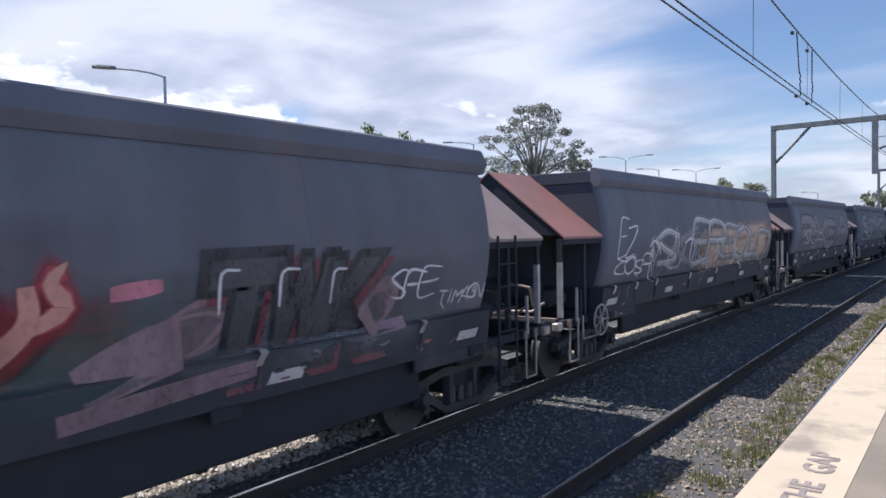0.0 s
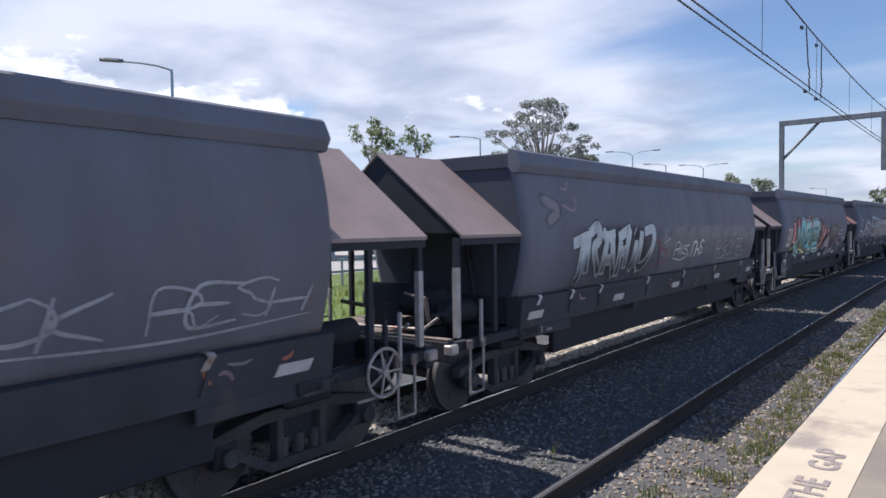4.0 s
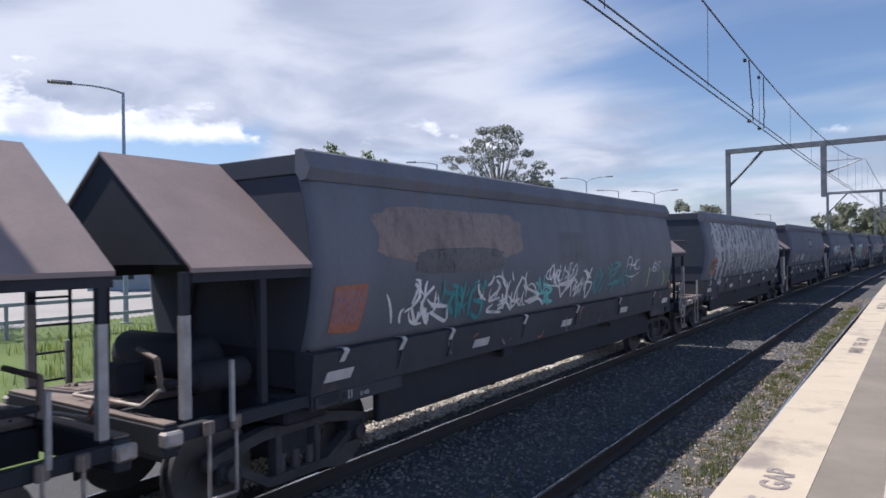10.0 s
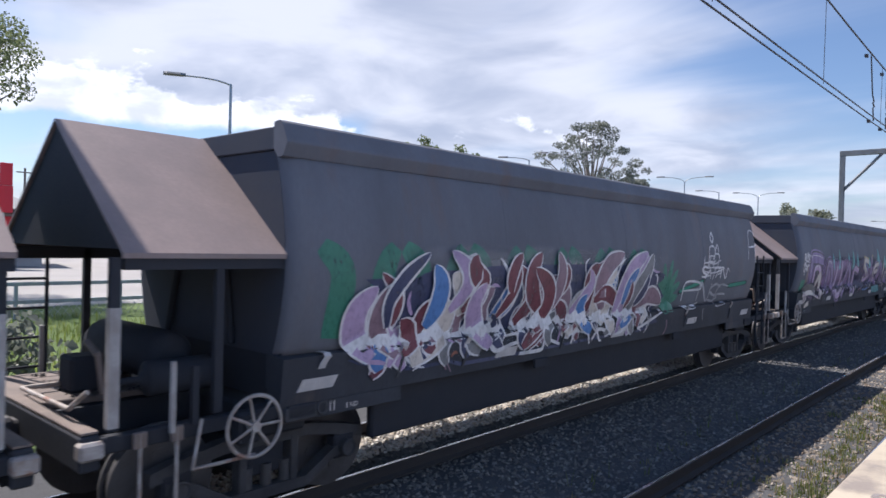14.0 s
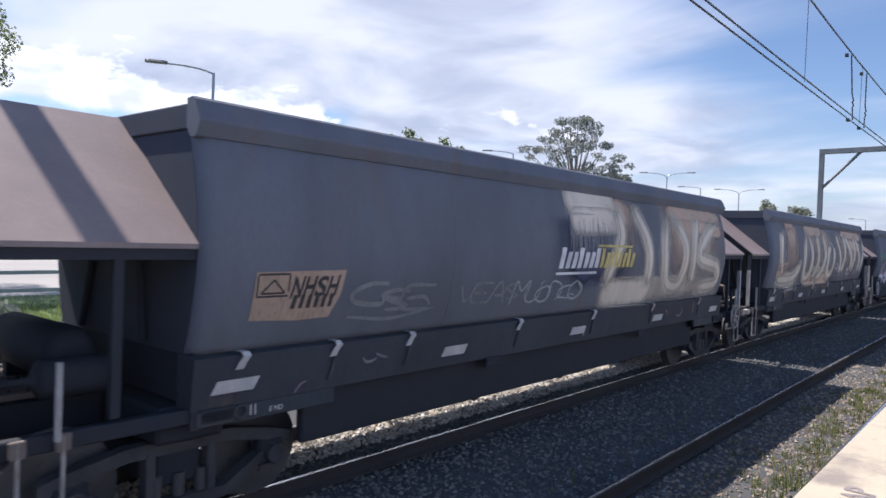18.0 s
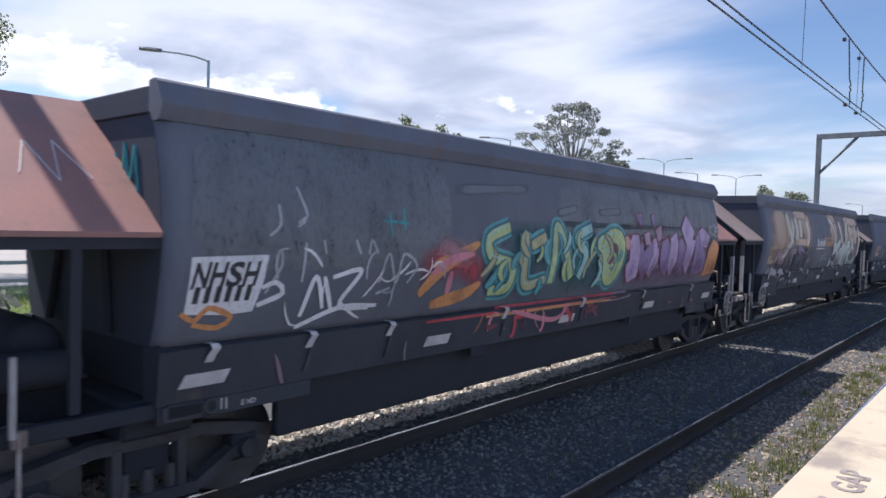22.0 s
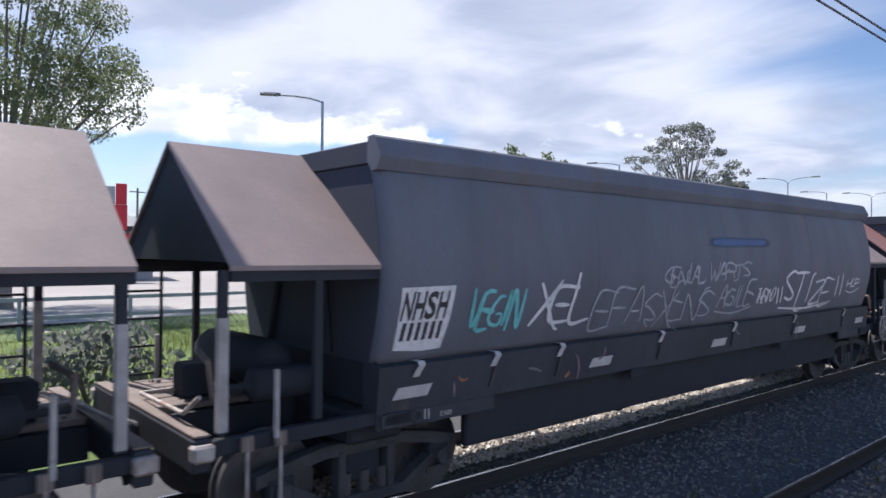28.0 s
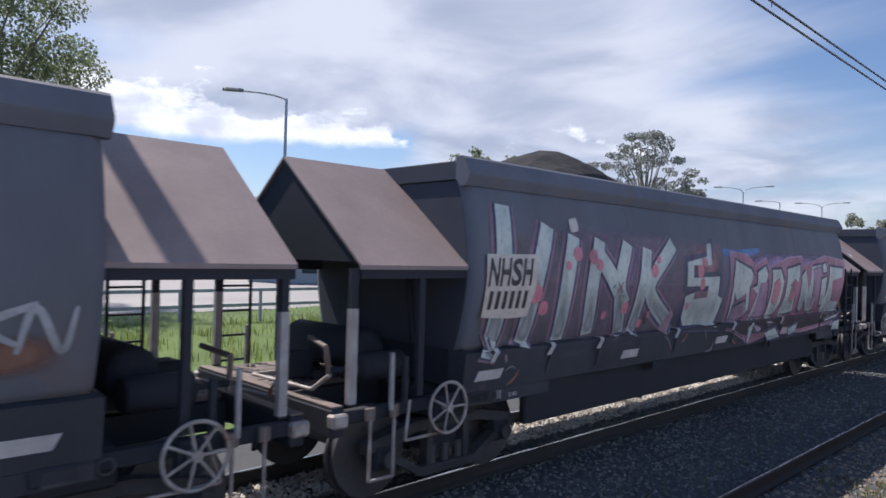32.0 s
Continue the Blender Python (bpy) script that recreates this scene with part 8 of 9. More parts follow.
for k, marks in ((11, [[(0.25, 0.35), (0.40, 0.62), (0.48, 0.32), (0.60, 0.60), (0.72, 0.36)], [(0.85, 0.42), (0.95, 0.60), (1.08, 0.50), (0.98, 0.36), (1.14, 0.30)]]), (15, [[(0.55, 0.48), (0.90, 0.56), (0.70, 0.42)], [(0.95, 0.38), (1.12, 0.30)]])):
    for ln in marks:
        pts = [(1.40 * (1 - v), -0.05 - u * 1.05, 2.375 + 1.10 * v + 0.003) for u, v in ln]
        part("hood_scribble", Shape().path(pts, 0.005, 4), PAINT["white"], W[k], "thin pale scribble on the hood")
tag(W[11], "KOE", 11.6, 12.1, 2.45, 2.62, 151, "silver", 0.02)
strokes(W[11], "sill_streak", [[(3.0, 1.44), (7.6, 1.46)]], 0.05, PAINT["red"], 3), swirls(W[11], 4.2, 7.0, 1.15, 1.38, 14, 152, ["maroon", "red", "pink"], (0.05, 0.08), 2, (0.2, 0.4), up=0.1)
# wagon 12: dark sketch letters, then yellow and turquoise ones
plate(W[12], 0.12, 0.80, 1.60, 2.17, "white", 161)
blob(W[12], 0.5, 6.3, 1.15, 3.0, 162, "grey", 1, 0.08, "grey overpainted side with loose sketch letters")
for hu, hz, hn in ((0.8, 2.3, "orange"), (2.0, 2.35, "orange"), (1.7, 2.1, "blue"), (2.5, 2.0, "purple"), (3.1, 2.25, "teal"), (1.5, 1.6, "purple"), (3.4, 1.6, "teal"), (4.2, 2.7, "grey"), (1.2, 2.9, "grey"), (2.6, 2.85, "ghost"), (5.2, 1.6, "purple"), (4.6, 2.3, "teal"), (0.6, 1.3, "purple"), (6.0, 2.5, "ghost")):
    haze(W[12], hu - 0.6, hu + 0.6, hz - 0.35, hz + 0.4, MIST[hn], 2, hu * 3 + hz, 0.45, 0.5)
swirls(W[12], 0.6, 6.4, 1.5, 3.1, 46, 172, ["ash", "silver", "black", "black"], (0.025, 0.05), 4, (0.15, 0.45), up=0.6)
tag(W[12], "ASMO", 1.0, 1.5, 1.6, 2.1, 173, "salmon", 0.03), tag(W[12], "SATAB", 0.9, 1.9, 1.12, 1.34, 174, "ash", 0.03)
fat(W[12], [[(6.94, 1.65), (7.02, 2.01), (7.32, 1.84), (7.69, 2.04), (7.91, 1.66)]], 0.15, "yellow", "maroon", 6, 0.05, edge="sea", fade="salmon", shine="aqua")
fat(W[12], [[(7.32, 2.38), (7.66, 2.34), (7.79, 2.64), (7.89, 1.73)]], 0.15, "olive", "maroon", 6, 0.05, edge="sea", fade="salmon", shine="aqua")
fat(W[12], [[(8.13, 2.6), (8.31, 1.7)], [(8.2, 2.55), (8.54, 2.45), (8.27, 2.19), (8.66, 2.01), (8.46, 1.69)]], 0.15, "yellow", "maroon", 6, 0.05, edge="sea", fade="salmon", shine="aqua")
fat(W[12], [[(8.81, 2.69), (8.98, 2.13)], [(9.33, 2.77), (8.97, 2.18), (9.13, 1.58), (9.5, 1.55)]], 0.15, "olive", "maroon", 6, 0.05, edge="sea", fade="salmon", shine="aqua")
fat(W[12], [[(9.56, 1.87), (9.62, 2.78), (9.86, 2.37), (10.03, 1.71)]], 0.15, "cream", "maroon", 6, 0.05, edge="sea", fade="salmon", shine="aqua")
fat(W[12], [[(10.36, 2.89), (10.8, 2.78), (11.21, 2.43), (10.65, 1.82)]], 0.2, "dusty_pink", "sea", 5, 0.07, fade="mauve")
strokes(W[12], "paint_stroke", [[(8.94, 2.36), (9.47, 2.48)]], 0.04, PAINT["salmon"], 10, 0.3)
strokes(W[12], "paint_stroke", [[(9.08, 2.18), (9.57, 2.24)]], 0.04, PAINT["salmon"], 10, 0.3)
strokes(W[12], "paint_stroke", [[(8.33, 2.19), (8.51, 2.02)]], 0.04, PAINT["salmon"], 10, 0.3)
strokes(W[12], "paint_stroke", [[(7.42, 2.25), (7.66, 2.27)]], 0.04, PAINT["salmon"], 10, 0.3)
strokes(W[12], "paint_stroke", [[(7.58, 1.95), (7.79, 1.84)]], 0.04, PAINT["salmon"], 10, 0.3)
strokes(W[12], "paint_stroke", [[(7.87, 3.06), (7.94, 2.81), (8.1, 3.03), (8.2, 2.77), (8.33, 3.11)]], 0.045, PAINT["silver"], 6, 0.3)
strokes(W[12], "paint_stroke", [[(7.74, 2.75), (8.5, 2.85)]], 0.045, PAINT["silver"], 6, 0.3)
strokes(W[12], "paint_stroke", [[(7.92, 2.66), (8.36, 2.89)]], 0.045, PAINT["silver"], 6, 0.3)
strokes(W[12], "paint_stroke", [[(11.38, 2.63), (11.57, 2.38), (11.8, 2.65), (12, 2.38), (12.25, 2.66)]], 0.03, PAINT["sea"], 6, 0.3)
strokes(W[12], "paint_stroke", [[(11.44, 2.23), (12.01, 2.27)]], 0.03, PAINT["sea"], 6, 0.3)
strokes(W[12], "paint_stroke", [[(11.61, 2.08), (11.84, 1.85), (11.88, 2.15), (12.14, 1.83)]], 0.035, PAINT["white"], 6, 0.3)
strokes(W[12], "paint_stroke", [[(11.79, 2.23), (12.15, 1.99)]], 0.035, PAINT["white"], 6, 0.3)
strokes(W[12], "paint_stroke", [[(7.28, 2.53), (7.42, 2.35), (7.37, 2.25)]], 0.05, PAINT["silver"], 6, 0.3)
strokes(W[12], "paint_stroke", [[(7.02, 2.98), (7.13, 2.96)]], 0.05, PAINT["silver"], 6, 0.3)
strokes(W[12], "paint_stroke", [[(6.43, 2.63), (6.38, 2.42)]], 0.05, PAINT["silver"], 6, 0.3)
strokes(W[12], "paint_stroke", [[(6.75, 2.78), (6.77, 2.6)]], 0.05, PAINT["silver"], 6, 0.3)
strokes(W[12], "paint_stroke", [[(6.02, 2.45), (6.08, 2.18)]], 0.05, PAINT["silver"], 6, 0.3)
strokes(W[12], "paint_stroke", [[(5.6, 2.76), (5.84, 2.75)]], 0.05, PAINT["silver"], 6, 0.3)
strokes(W[12], "paint_stroke", [[(5.92, 2.79), (6.35, 2.83)]], 0.05, PAINT["silver"], 6, 0.3)
strokes(W[12], "paint_stroke", [[(6.25, 1.72), (6.25, 2.09), (6.45, 2.19)]], 0.12, PAINT["turquoise"], 6, 0.4)
strokes(W[12], "paint_stroke", [[(6.53, 2.04), (6.76, 2.03)]], 0.12, PAINT["turquoise"], 6, 0.4)
strokes(W[12], "paint_stroke", [[(6.79, 2.34), (7.04, 2.41)]], 0.12, PAINT["turquoise"], 6, 0.4)
strokes(W[12], "paint_stroke", [[(6.37, 2.01), (6.5, 1.76), (6.67, 1.73)]], 0.05, PAINT["white"], 6, 0.3)
strokes(W[12], "paint_stroke", [[(5.96, 1.7), (6.19, 1.85)]], 0.05, PAINT["white"], 6, 0.3)
strokes(W[12], "paint_stroke", [[(5.5, 1.99), (5.58, 1.82)]], 0.05, PAINT["white"], 6, 0.3)
strokes(W[12], "paint_stroke", [[(5.55, 1.67), (5.61, 1.47)]], 0.05, PAINT["white"], 6, 0.3)
strokes(W[12], "paint_stroke", [[(6.14, 1.64), (6.19, 1.51)]], 0.05, PAINT["white"], 6, 0.3)
strokes(W[12], "paint_stroke", [[(6.15, 2.81), (6.4, 2.87), (6.26, 2.7)]], 0.05, PAINT["dusty_pink"], 6, 0.3)
strokes(W[12], "paint_stroke", [[(1.83, 2.11), (2.13, 2.22), (2.54, 2.35)]], 0.11, PAINT["turquoise"], 7, 0.3)
strokes(W[12], "paint_stroke", [[(3.27, 2.66), (3.6, 2.7), (3.86, 2.55)]], 0.11, PAINT["turquoise"], 7, 0.3)
strokes(W[12], "paint_stroke", [[(3.48, 2.67), (3.5, 2.28)]], 0.11, PAINT["turquoise"], 7, 0.3)
strokes(W[12], "paint_stroke", [[(4.44, 2.6), (5.07, 2.5)]], 0.11, PAINT["turquoise"], 7, 0.3)
strokes(W[12], "paint_stroke", [[(4.73, 2.57), (4.67, 2.2)]], 0.11, PAINT["turquoise"], 7, 0.3)
strokes(W[12], "paint_stroke", [[(5.91, 1.78), (6.08, 2.21)]], 0.11, PAINT["turquoise"], 7, 0.3)
strokes(W[12], "paint_stroke", [[(0.6, 3.16), (0.79, 3.1), (0.82, 2.96), (1.12, 3.09), (1.36, 3.11)]], 0.035, PAINT["silver"], 7, 0.3)
strokes(W[12], "paint_stroke", [[(1.58, 3.03), (1.46, 2.7)]], 0.035, PAINT["silver"], 7, 0.3)
strokes(W[12], "paint_stroke", [[(1.82, 3.1), (1.85, 2.88)]], 0.035, PAINT["silver"], 7, 0.3)
strokes(W[12], "paint_stroke", [[(2.22, 3.14), (2.47, 3.1), (2.59, 2.87), (2.98, 2.96)]], 0.035, PAINT["silver"], 7, 0.3)
strokes(W[12], "paint_stroke", [[(3.15, 2.85), (3.16, 2.59)]], 0.035, PAINT["silver"], 7, 0.3)
strokes(W[12], "paint_stroke", [[(0.31, 2.78), (0.47, 2.79), (0.48, 2.58)]], 0.035, PAINT["silver"], 7, 0.3)
strokes(W[12], "paint_stroke", [[(2.82, 2.28), (2.98, 1.77), (3.14, 1.73)]], 0.035, PAINT["silver"], 7, 0.3)
strokes(W[12], "paint_stroke", [[(3.74, 2.28), (3.95, 2.07), (3.35, 1.48), (3.72, 1.49)]], 0.035, PAINT["silver"], 7, 0.3)
strokes(W[12], "paint_stroke", [[(3.96, 1.86), (4.15, 1.67)]], 0.035, PAINT["silver"], 7, 0.3)
strokes(W[12], "paint_stroke", [[(1.96, 1.71), (2.24, 1.72), (2.29, 1.57)]], 0.035, PAINT["silver"], 7, 0.3)
strokes(W[12], "paint_stroke", [[(4.78, 2.83), (4.91, 2.83)]], 0.035, PAINT["silver"], 7, 0.3)
strokes(W[12], "paint_stroke", [[(5.17, 2.73), (5.98, 2.88), (6.03, 2.76)]], 0.035, PAINT["silver"], 7, 0.3)
strokes(W[12], "paint_stroke", [[(3.97, 2.48), (4.27, 2.42)]], 0.035, PAINT["silver"], 7, 0.3)
strokes(W[12], "paint_stroke", [[(1.46, 2.7), (1.75, 2.69)]], 0.035, PAINT["silver"], 7, 0.3)
strokes(W[12], "paint_stroke", [[(3.84, 1.87), (4.1, 1.96)]], 0.035, PAINT["silver"], 7, 0.3)
strokes(W[12], "paint_stroke", [[(1.19, 2.18), (1.17, 1.92), (1.38, 1.86)]], 0.09, PAINT["black"], 5, 0.4)
strokes(W[12], "paint_stroke", [[(1.56, 1.68), (1.8, 1.89), (2.65, 2.16), (3.1, 2.4)]], 0.09, PAINT["black"], 5, 0.4)
strokes(W[12], "paint_stroke", [[(1.84, 1.72), (2.4, 1.5), (2.6, 1.67)]], 0.09, PAINT["black"], 5, 0.4)
strokes(W[12], "paint_stroke", [[(3.61, 1.6), (4.32, 1.85), (4.75, 2.13)]], 0.09, PAINT["black"], 5, 0.4)
strokes(W[12], "paint_stroke", [[(4.73, 1.53), (5.14, 1.81), (5.23, 2.2)]], 0.09, PAINT["black"], 5, 0.4)
strokes(W[12], "paint_stroke", [[(2.83, 2.64), (3.2, 2.34), (2.99, 1.9)]], 0.09, PAINT["black"], 5, 0.4)
haze(W[12], 6.3, 11.6, 1.4, 2.9, MIST["maroon"], 1, 64, 0.5, 0.4, "yellow turquoise and red graffiti letters"), haze(W[12], 6.4, 8.4, 1.6, 2.5, MIST["mauve"], 2, 65, 0.7, 0.4)
crescents(W[12], 6.6, 10.6, 1.5, 2.65, 26, 167, ["olive", "yellow", "salmon", "lilac", "dusty_pink"], "sea", 3, (0.10, 0.20), (0.3, 0.7))
swirls(W[12], 6.6, 11.6, 1.6, 2.75, 44, 168, ["turquoise", "sea", "olive", "salmon", "lilac"], (0.03, 0.06), 10, (0.15, 0.4), up=0.5)
swirls(W[12], 10.0, 11.6, 1.7, 2.6, 16, 169, ["dusty_pink", "mauve", "sea"], (0.06, 0.12), 3, (0.3, 0.6))
tag(W[12], "WKUM", 11.1, 12.0, 2.35, 2.75, 170, "silver", 0.025), tag(W[12], "SASK", 11.2, 12.05, 1.85, 2.2, 171, "white", 0.03)
strokes(W[12], "sill_streak", [[(1.5, 1.10), (7.5, 1.16)]], 0.03, PAINT["silver"], 3)
# wagon 13: black letters edged white on teal
mist(W[13], [[(0.3, 2.75), (6.0, 2.85), (12.0, 2.8)]], 0.5, MIST["grey"], 1)
blob(W[13], 0.12, 1.5, 1.10, 2.30, 172, "sea", 1, 0.06, "teal painted patch beside the number panel"), haze(W[13], 1.0, 12.1, 1.1, 2.35, MIST["sea"], 1, 171, 0.18, 0.3, "black graffiti letters edged in white")
blob(W[13], 5.0, 12.1, 2.15, 3.10, 173, "smoke", 1, 0.08)
plate(W[13], 0.14, 0.72, 1.58, 2.11, "white", 174)
fat(W[13], [[(1.03, 1.19), (1.36, 1.5), (1.41, 1.92), (1.57, 2.41), (2.02, 2.43), (2.29, 2.07), (2.58, 1.65)]], 0.42, "black", "white", 3, 0.12)
fat(W[13], [[(2.61, 1.6), (2.71, 2.25), (3.09, 2.6), (3.34, 2.53), (3.57, 2.04), (3.58, 1.74)]], 0.42, "black", "white", 3, 0.12)
fat(W[13], [[(3.73, 1.74), (3.98, 2.43), (4.3, 2.64), (4.62, 2.43), (4.43, 1.92), (4.44, 1.65)]], 0.42, "black", "white", 3, 0.12)
fat(W[13], [[(5.46, 1.55), (5.44, 2), (5.71, 2.3), (5.77, 1.76), (5.72, 1.26)]], 0.42, "black", "white", 3, 0.12)
fat(W[13], [[(6.72, 1.32), (6.79, 1.96), (6.88, 2.38), (7.45, 1.58)]], 0.42, "black", "white", 3, 0.12)
fat(W[13], [[(7.53, 1.57), (7.69, 2.19), (8.32, 2.5), (8.53, 2.05), (8.75, 1.52)]], 0.42, "black", "white", 3, 0.12)
fat(W[13], [[(8.72, 1.46), (9.28, 2.17), (10.03, 2.46), (10.8, 2.44), (10.76, 1.72), (10.72, 1.51)]], 0.42, "black", "white", 3, 0.12)
strokes(W[13], "paint_stroke", [[(0.99, 1.15), (1.07, 1.36), (1.51, 1.41)]], 0.045, PAINT["white"], 8, 0.3)
strokes(W[13], "paint_stroke", [[(1.68, 1.18), (1.92, 1.33), (1.72, 1.44)]], 0.045, PAINT["white"], 8, 0.3)
strokes(W[13], "paint_stroke", [[(2.55, 1.14), (2.73, 1.32), (2.56, 1.56)]], 0.045, PAINT["white"], 8, 0.3)
strokes(W[13], "paint_stroke", [[(3.32, 1.13), (3.43, 1.31), (3.18, 1.47)]], 0.045, PAINT["white"], 8, 0.3)
strokes(W[13], "paint_stroke", [[(4.26, 1.2), (4.47, 1.4), (4.39, 1.5)]], 0.045, PAINT["white"], 8, 0.3)
strokes(W[13], "paint_stroke", [[(5.49, 1.22), (6.24, 1.29)]], 0.045, PAINT["white"], 8, 0.3)
strokes(W[13], "paint_stroke", [[(7.45, 1.21), (7.77, 1.38)]], 0.045, PAINT["white"], 8, 0.3)
strokes(W[13], "paint_stroke", [[(8.6, 1.21), (9.04, 1.38)]], 0.045, PAINT["white"], 8, 0.3)
strokes(W[13], "paint_stroke", [[(10.61, 1.16), (11.06, 1.28)]], 0.045, PAINT["white"], 8, 0.3)
strokes(W[13], "paint_stroke", [[(3.2, 2.67), (3.34, 2.53)]], 0.06, PAINT["turquoise"], 9, 0.3)
strokes(W[13], "paint_stroke", [[(4.26, 2.82), (4.35, 2.64)]], 0.06, PAINT["turquoise"], 9, 0.3)
strokes(W[13], "paint_stroke", [[(8.17, 2.56), (8.29, 2.37)]], 0.06, PAINT["turquoise"], 9, 0.3)
strokes(W[13], "paint_stroke", [[(6.75, 2.41), (6.88, 2.29)]], 0.06, PAINT["turquoise"], 9, 0.3)
strokes(W[13], "paint_stroke", [[(2.67, 1.78), (3.01, 1.58)]], 0.03, PAINT["white"], 8, 0.3)
strokes(W[13], "paint_stroke", [[(5.38, 1.61), (5.4, 1.78)]], 0.03, PAINT["white"], 8, 0.3)
tag(W[13], "CULTE", 11.85, 12.15, 2.0, 2.25, 177, "turquoise", 0.025), tag(W[13], "SEK", 11.85, 12.15, 1.55, 1.7, 178, "black", 0.03)
# wagon 14: rows of thin tags
plate(W[14], 0.14, 0.80, 1.58, 2.18, "white", 181)
tag(W[14], "VEGIN", 0.99, 1.71, 1.74, 2.09, 182, "turquoise", 0.05)
tag(W[14], "XEL", 1.96, 2.93, 1.75, 2.19, 183, "white", 0.045)
tag(W[14], "EFASXENS", 3.02, 5.72, 1.61, 1.97, 184, "silver", 0.03)
tag(W[14], "GENIAL", 4.45, 5.47, 2.11, 2.33, 186, "silver", 0.035)
tag(W[14], "WARTS", 5.6, 6.82, 2.13, 2.32, 190, "silver", 0.035)
tag(W[14], "AGILE", 5.96, 6.99, 1.72, 2.02, 185, "silver", 0.04)
tag(W[14], "THETNO", 7.16, 7.78, 1.75, 1.94, 187, "white", 0.035)
tag(W[14], "STIZE", 8.11, 10.18, 1.67, 2.09, 188, "white", 0.05)
tag(W[14], "HUP", 10.95, 11.54, 1.88, 2.03, 189, "white", 0.035)
strokes(W[14], "paint_stroke", [[(7.97, 1.69), (7.9, 1.96)]], 0.045, PAINT["white"], 4, 0.3)
strokes(W[14], "paint_stroke", [[(8.09, 1.71), (8.05, 1.99)]], 0.045, PAINT["white"], 4, 0.3)
strokes(W[14], "paint_stroke", [[(10.44, 1.73), (10.44, 2.12)]], 0.045, PAINT["white"], 4, 0.3)
strokes(W[14], "paint_stroke", [[(10.67, 1.75), (10.67, 2.15)]], 0.045, PAINT["white"], 4, 0.3)
mist(W[14], [[(5.6, 2.67), (7.6, 2.69)]], 0.16, MIST["blue"], 1)
# wagon 15: soft grey-brown bubble letters and white tags
plate(W[15], 0.16, 0.88, 1.64, 2.24, "cream", 191, "faded")
tag(W[15], "SIZE", 1.0, 1.65, 1.72, 1.98, 192, "white", 0.045)
blob(W[15], 5.0, 6.95, 2.35, 2.70, 193, "ghost", 1, 0.02, "brown overpainted rectangle")
strokes(W[15], "paint_stroke", [[(5.05, 2.69), (6.9, 2.70)]], 0.045, PAINT["blue"], 2, 0.0)
mist(W[15], [[(2.0, 1.8), (2.3, 2.1)], [(2.4, 1.8), (2.6, 2.2)]], 0.22, MIST["grey"], 2)
haze(W[15], 2.4, 8.0, 1.3, 2.6, MIST["ghost"], 0, 70, 0.9, 0.3, "smoky grey and red bubble graffiti letters")
fat(W[15], [[(2.8, 2.33), (2.34, 2.21), (2.34, 1.94), (2.7, 1.57)]], 0.2, "ash", "black", 4, 0.06, fade="dusty_pink")
fat(W[15], [[(3.16, 2.47), (2.93, 2.07), (3.42, 2.05), (3.43, 1.53)]], 0.2, "ash", "black", 4, 0.06, fade="dusty_pink")
fat(W[15], [[(3.49, 2.4), (3.76, 2.09), (3.92, 1.52)]], 0.2, "ash", "black", 4, 0.06, fade="dusty_pink")
fat(W[15], [[(4.02, 2.48), (4.15, 1.65)]], 0.2, "ash", "black", 4, 0.06, fade="dusty_pink")
fat(W[15], [[(4.41, 2.41), (4.57, 1.69)]], 0.2, "ash", "black", 4, 0.06, fade="dusty_pink")
shard(W[15], [(4.53, 2.35), (4.79, 2.39), (4.84, 1.83), (4.97, 1.79), (5.11, 1.96), (5.06, 2.32), (5.38, 2.44), (5.44, 1.95), (5.46, 1.55), (5.27, 1.45), (4.89, 1.43), (4.57, 1.47)], "ash", "black", 4, 0.05, "dusty_pink")
shard(W[15], [(5.42, 2.4), (5.69, 2.5), (5.96, 2.48), (6.13, 2.37), (6.18, 2.2), (6.13, 2.02), (6.32, 1.86), (6.43, 1.64), (6.37, 1.43), (6.03, 1.36), (5.5, 1.42), (5.42, 1.95)], "ash", "black", 4, 0.05, "dusty_pink")
shard(W[15], [(6.24, 2.37), (6.48, 2.48), (6.74, 2.47), (6.88, 2.33), (6.96, 2.06), (7, 1.46), (6.75, 1.35), (6.42, 1.36), (6.46, 1.68), (6.36, 1.9), (6.21, 2.08)], "ash", "black", 4, 0.05, "dusty_pink")
shard(W[15], [(6.93, 2.42), (7.18, 2.49), (7.46, 2.48), (7.66, 2.34), (7.65, 2.12), (7.39, 1.91), (7.7, 1.79), (7.73, 1.59), (7.43, 1.37), (7.08, 1.39), (6.99, 2.06)], "ash", "black", 4, 0.05, "dusty_pink")
shard(W[15], [(4.82, 2.32), (4.94, 2.32), (5.15, 1.89), (4.96, 1.82), (4.84, 1.97)], "smoke", "black", 7, 0.02)
shard(W[15], [(5.75, 2.37), (5.87, 2.09), (6.1, 2.14), (6.15, 2.31), (6.05, 2.37)], "smoke", "black", 7, 0.02)
shard(W[15], [(5.93, 1.8), (6.13, 1.81), (6.15, 1.53), (6.02, 1.47)], "smoke", "black", 7, 0.02)
shard(W[15], [(7.17, 2.13), (7.41, 2.2), (7.39, 1.99), (7.18, 1.98)], "smoke", "black", 7, 0.02)
shard(W[15], [(7.15, 1.72), (7.41, 1.78), (7.45, 1.58), (7.23, 1.6)], "smoke", "black", 7, 0.02)
strokes(W[15], "paint_stroke", [[(5.91, 1.97), (6.15, 2), (6.33, 1.85)]], 0.05, PAINT["black"], 9, 0.3)
strokes(W[15], "paint_stroke", [[(5.75, 2.41), (5.87, 2.07)]], 0.05, PAINT["black"], 9, 0.3)
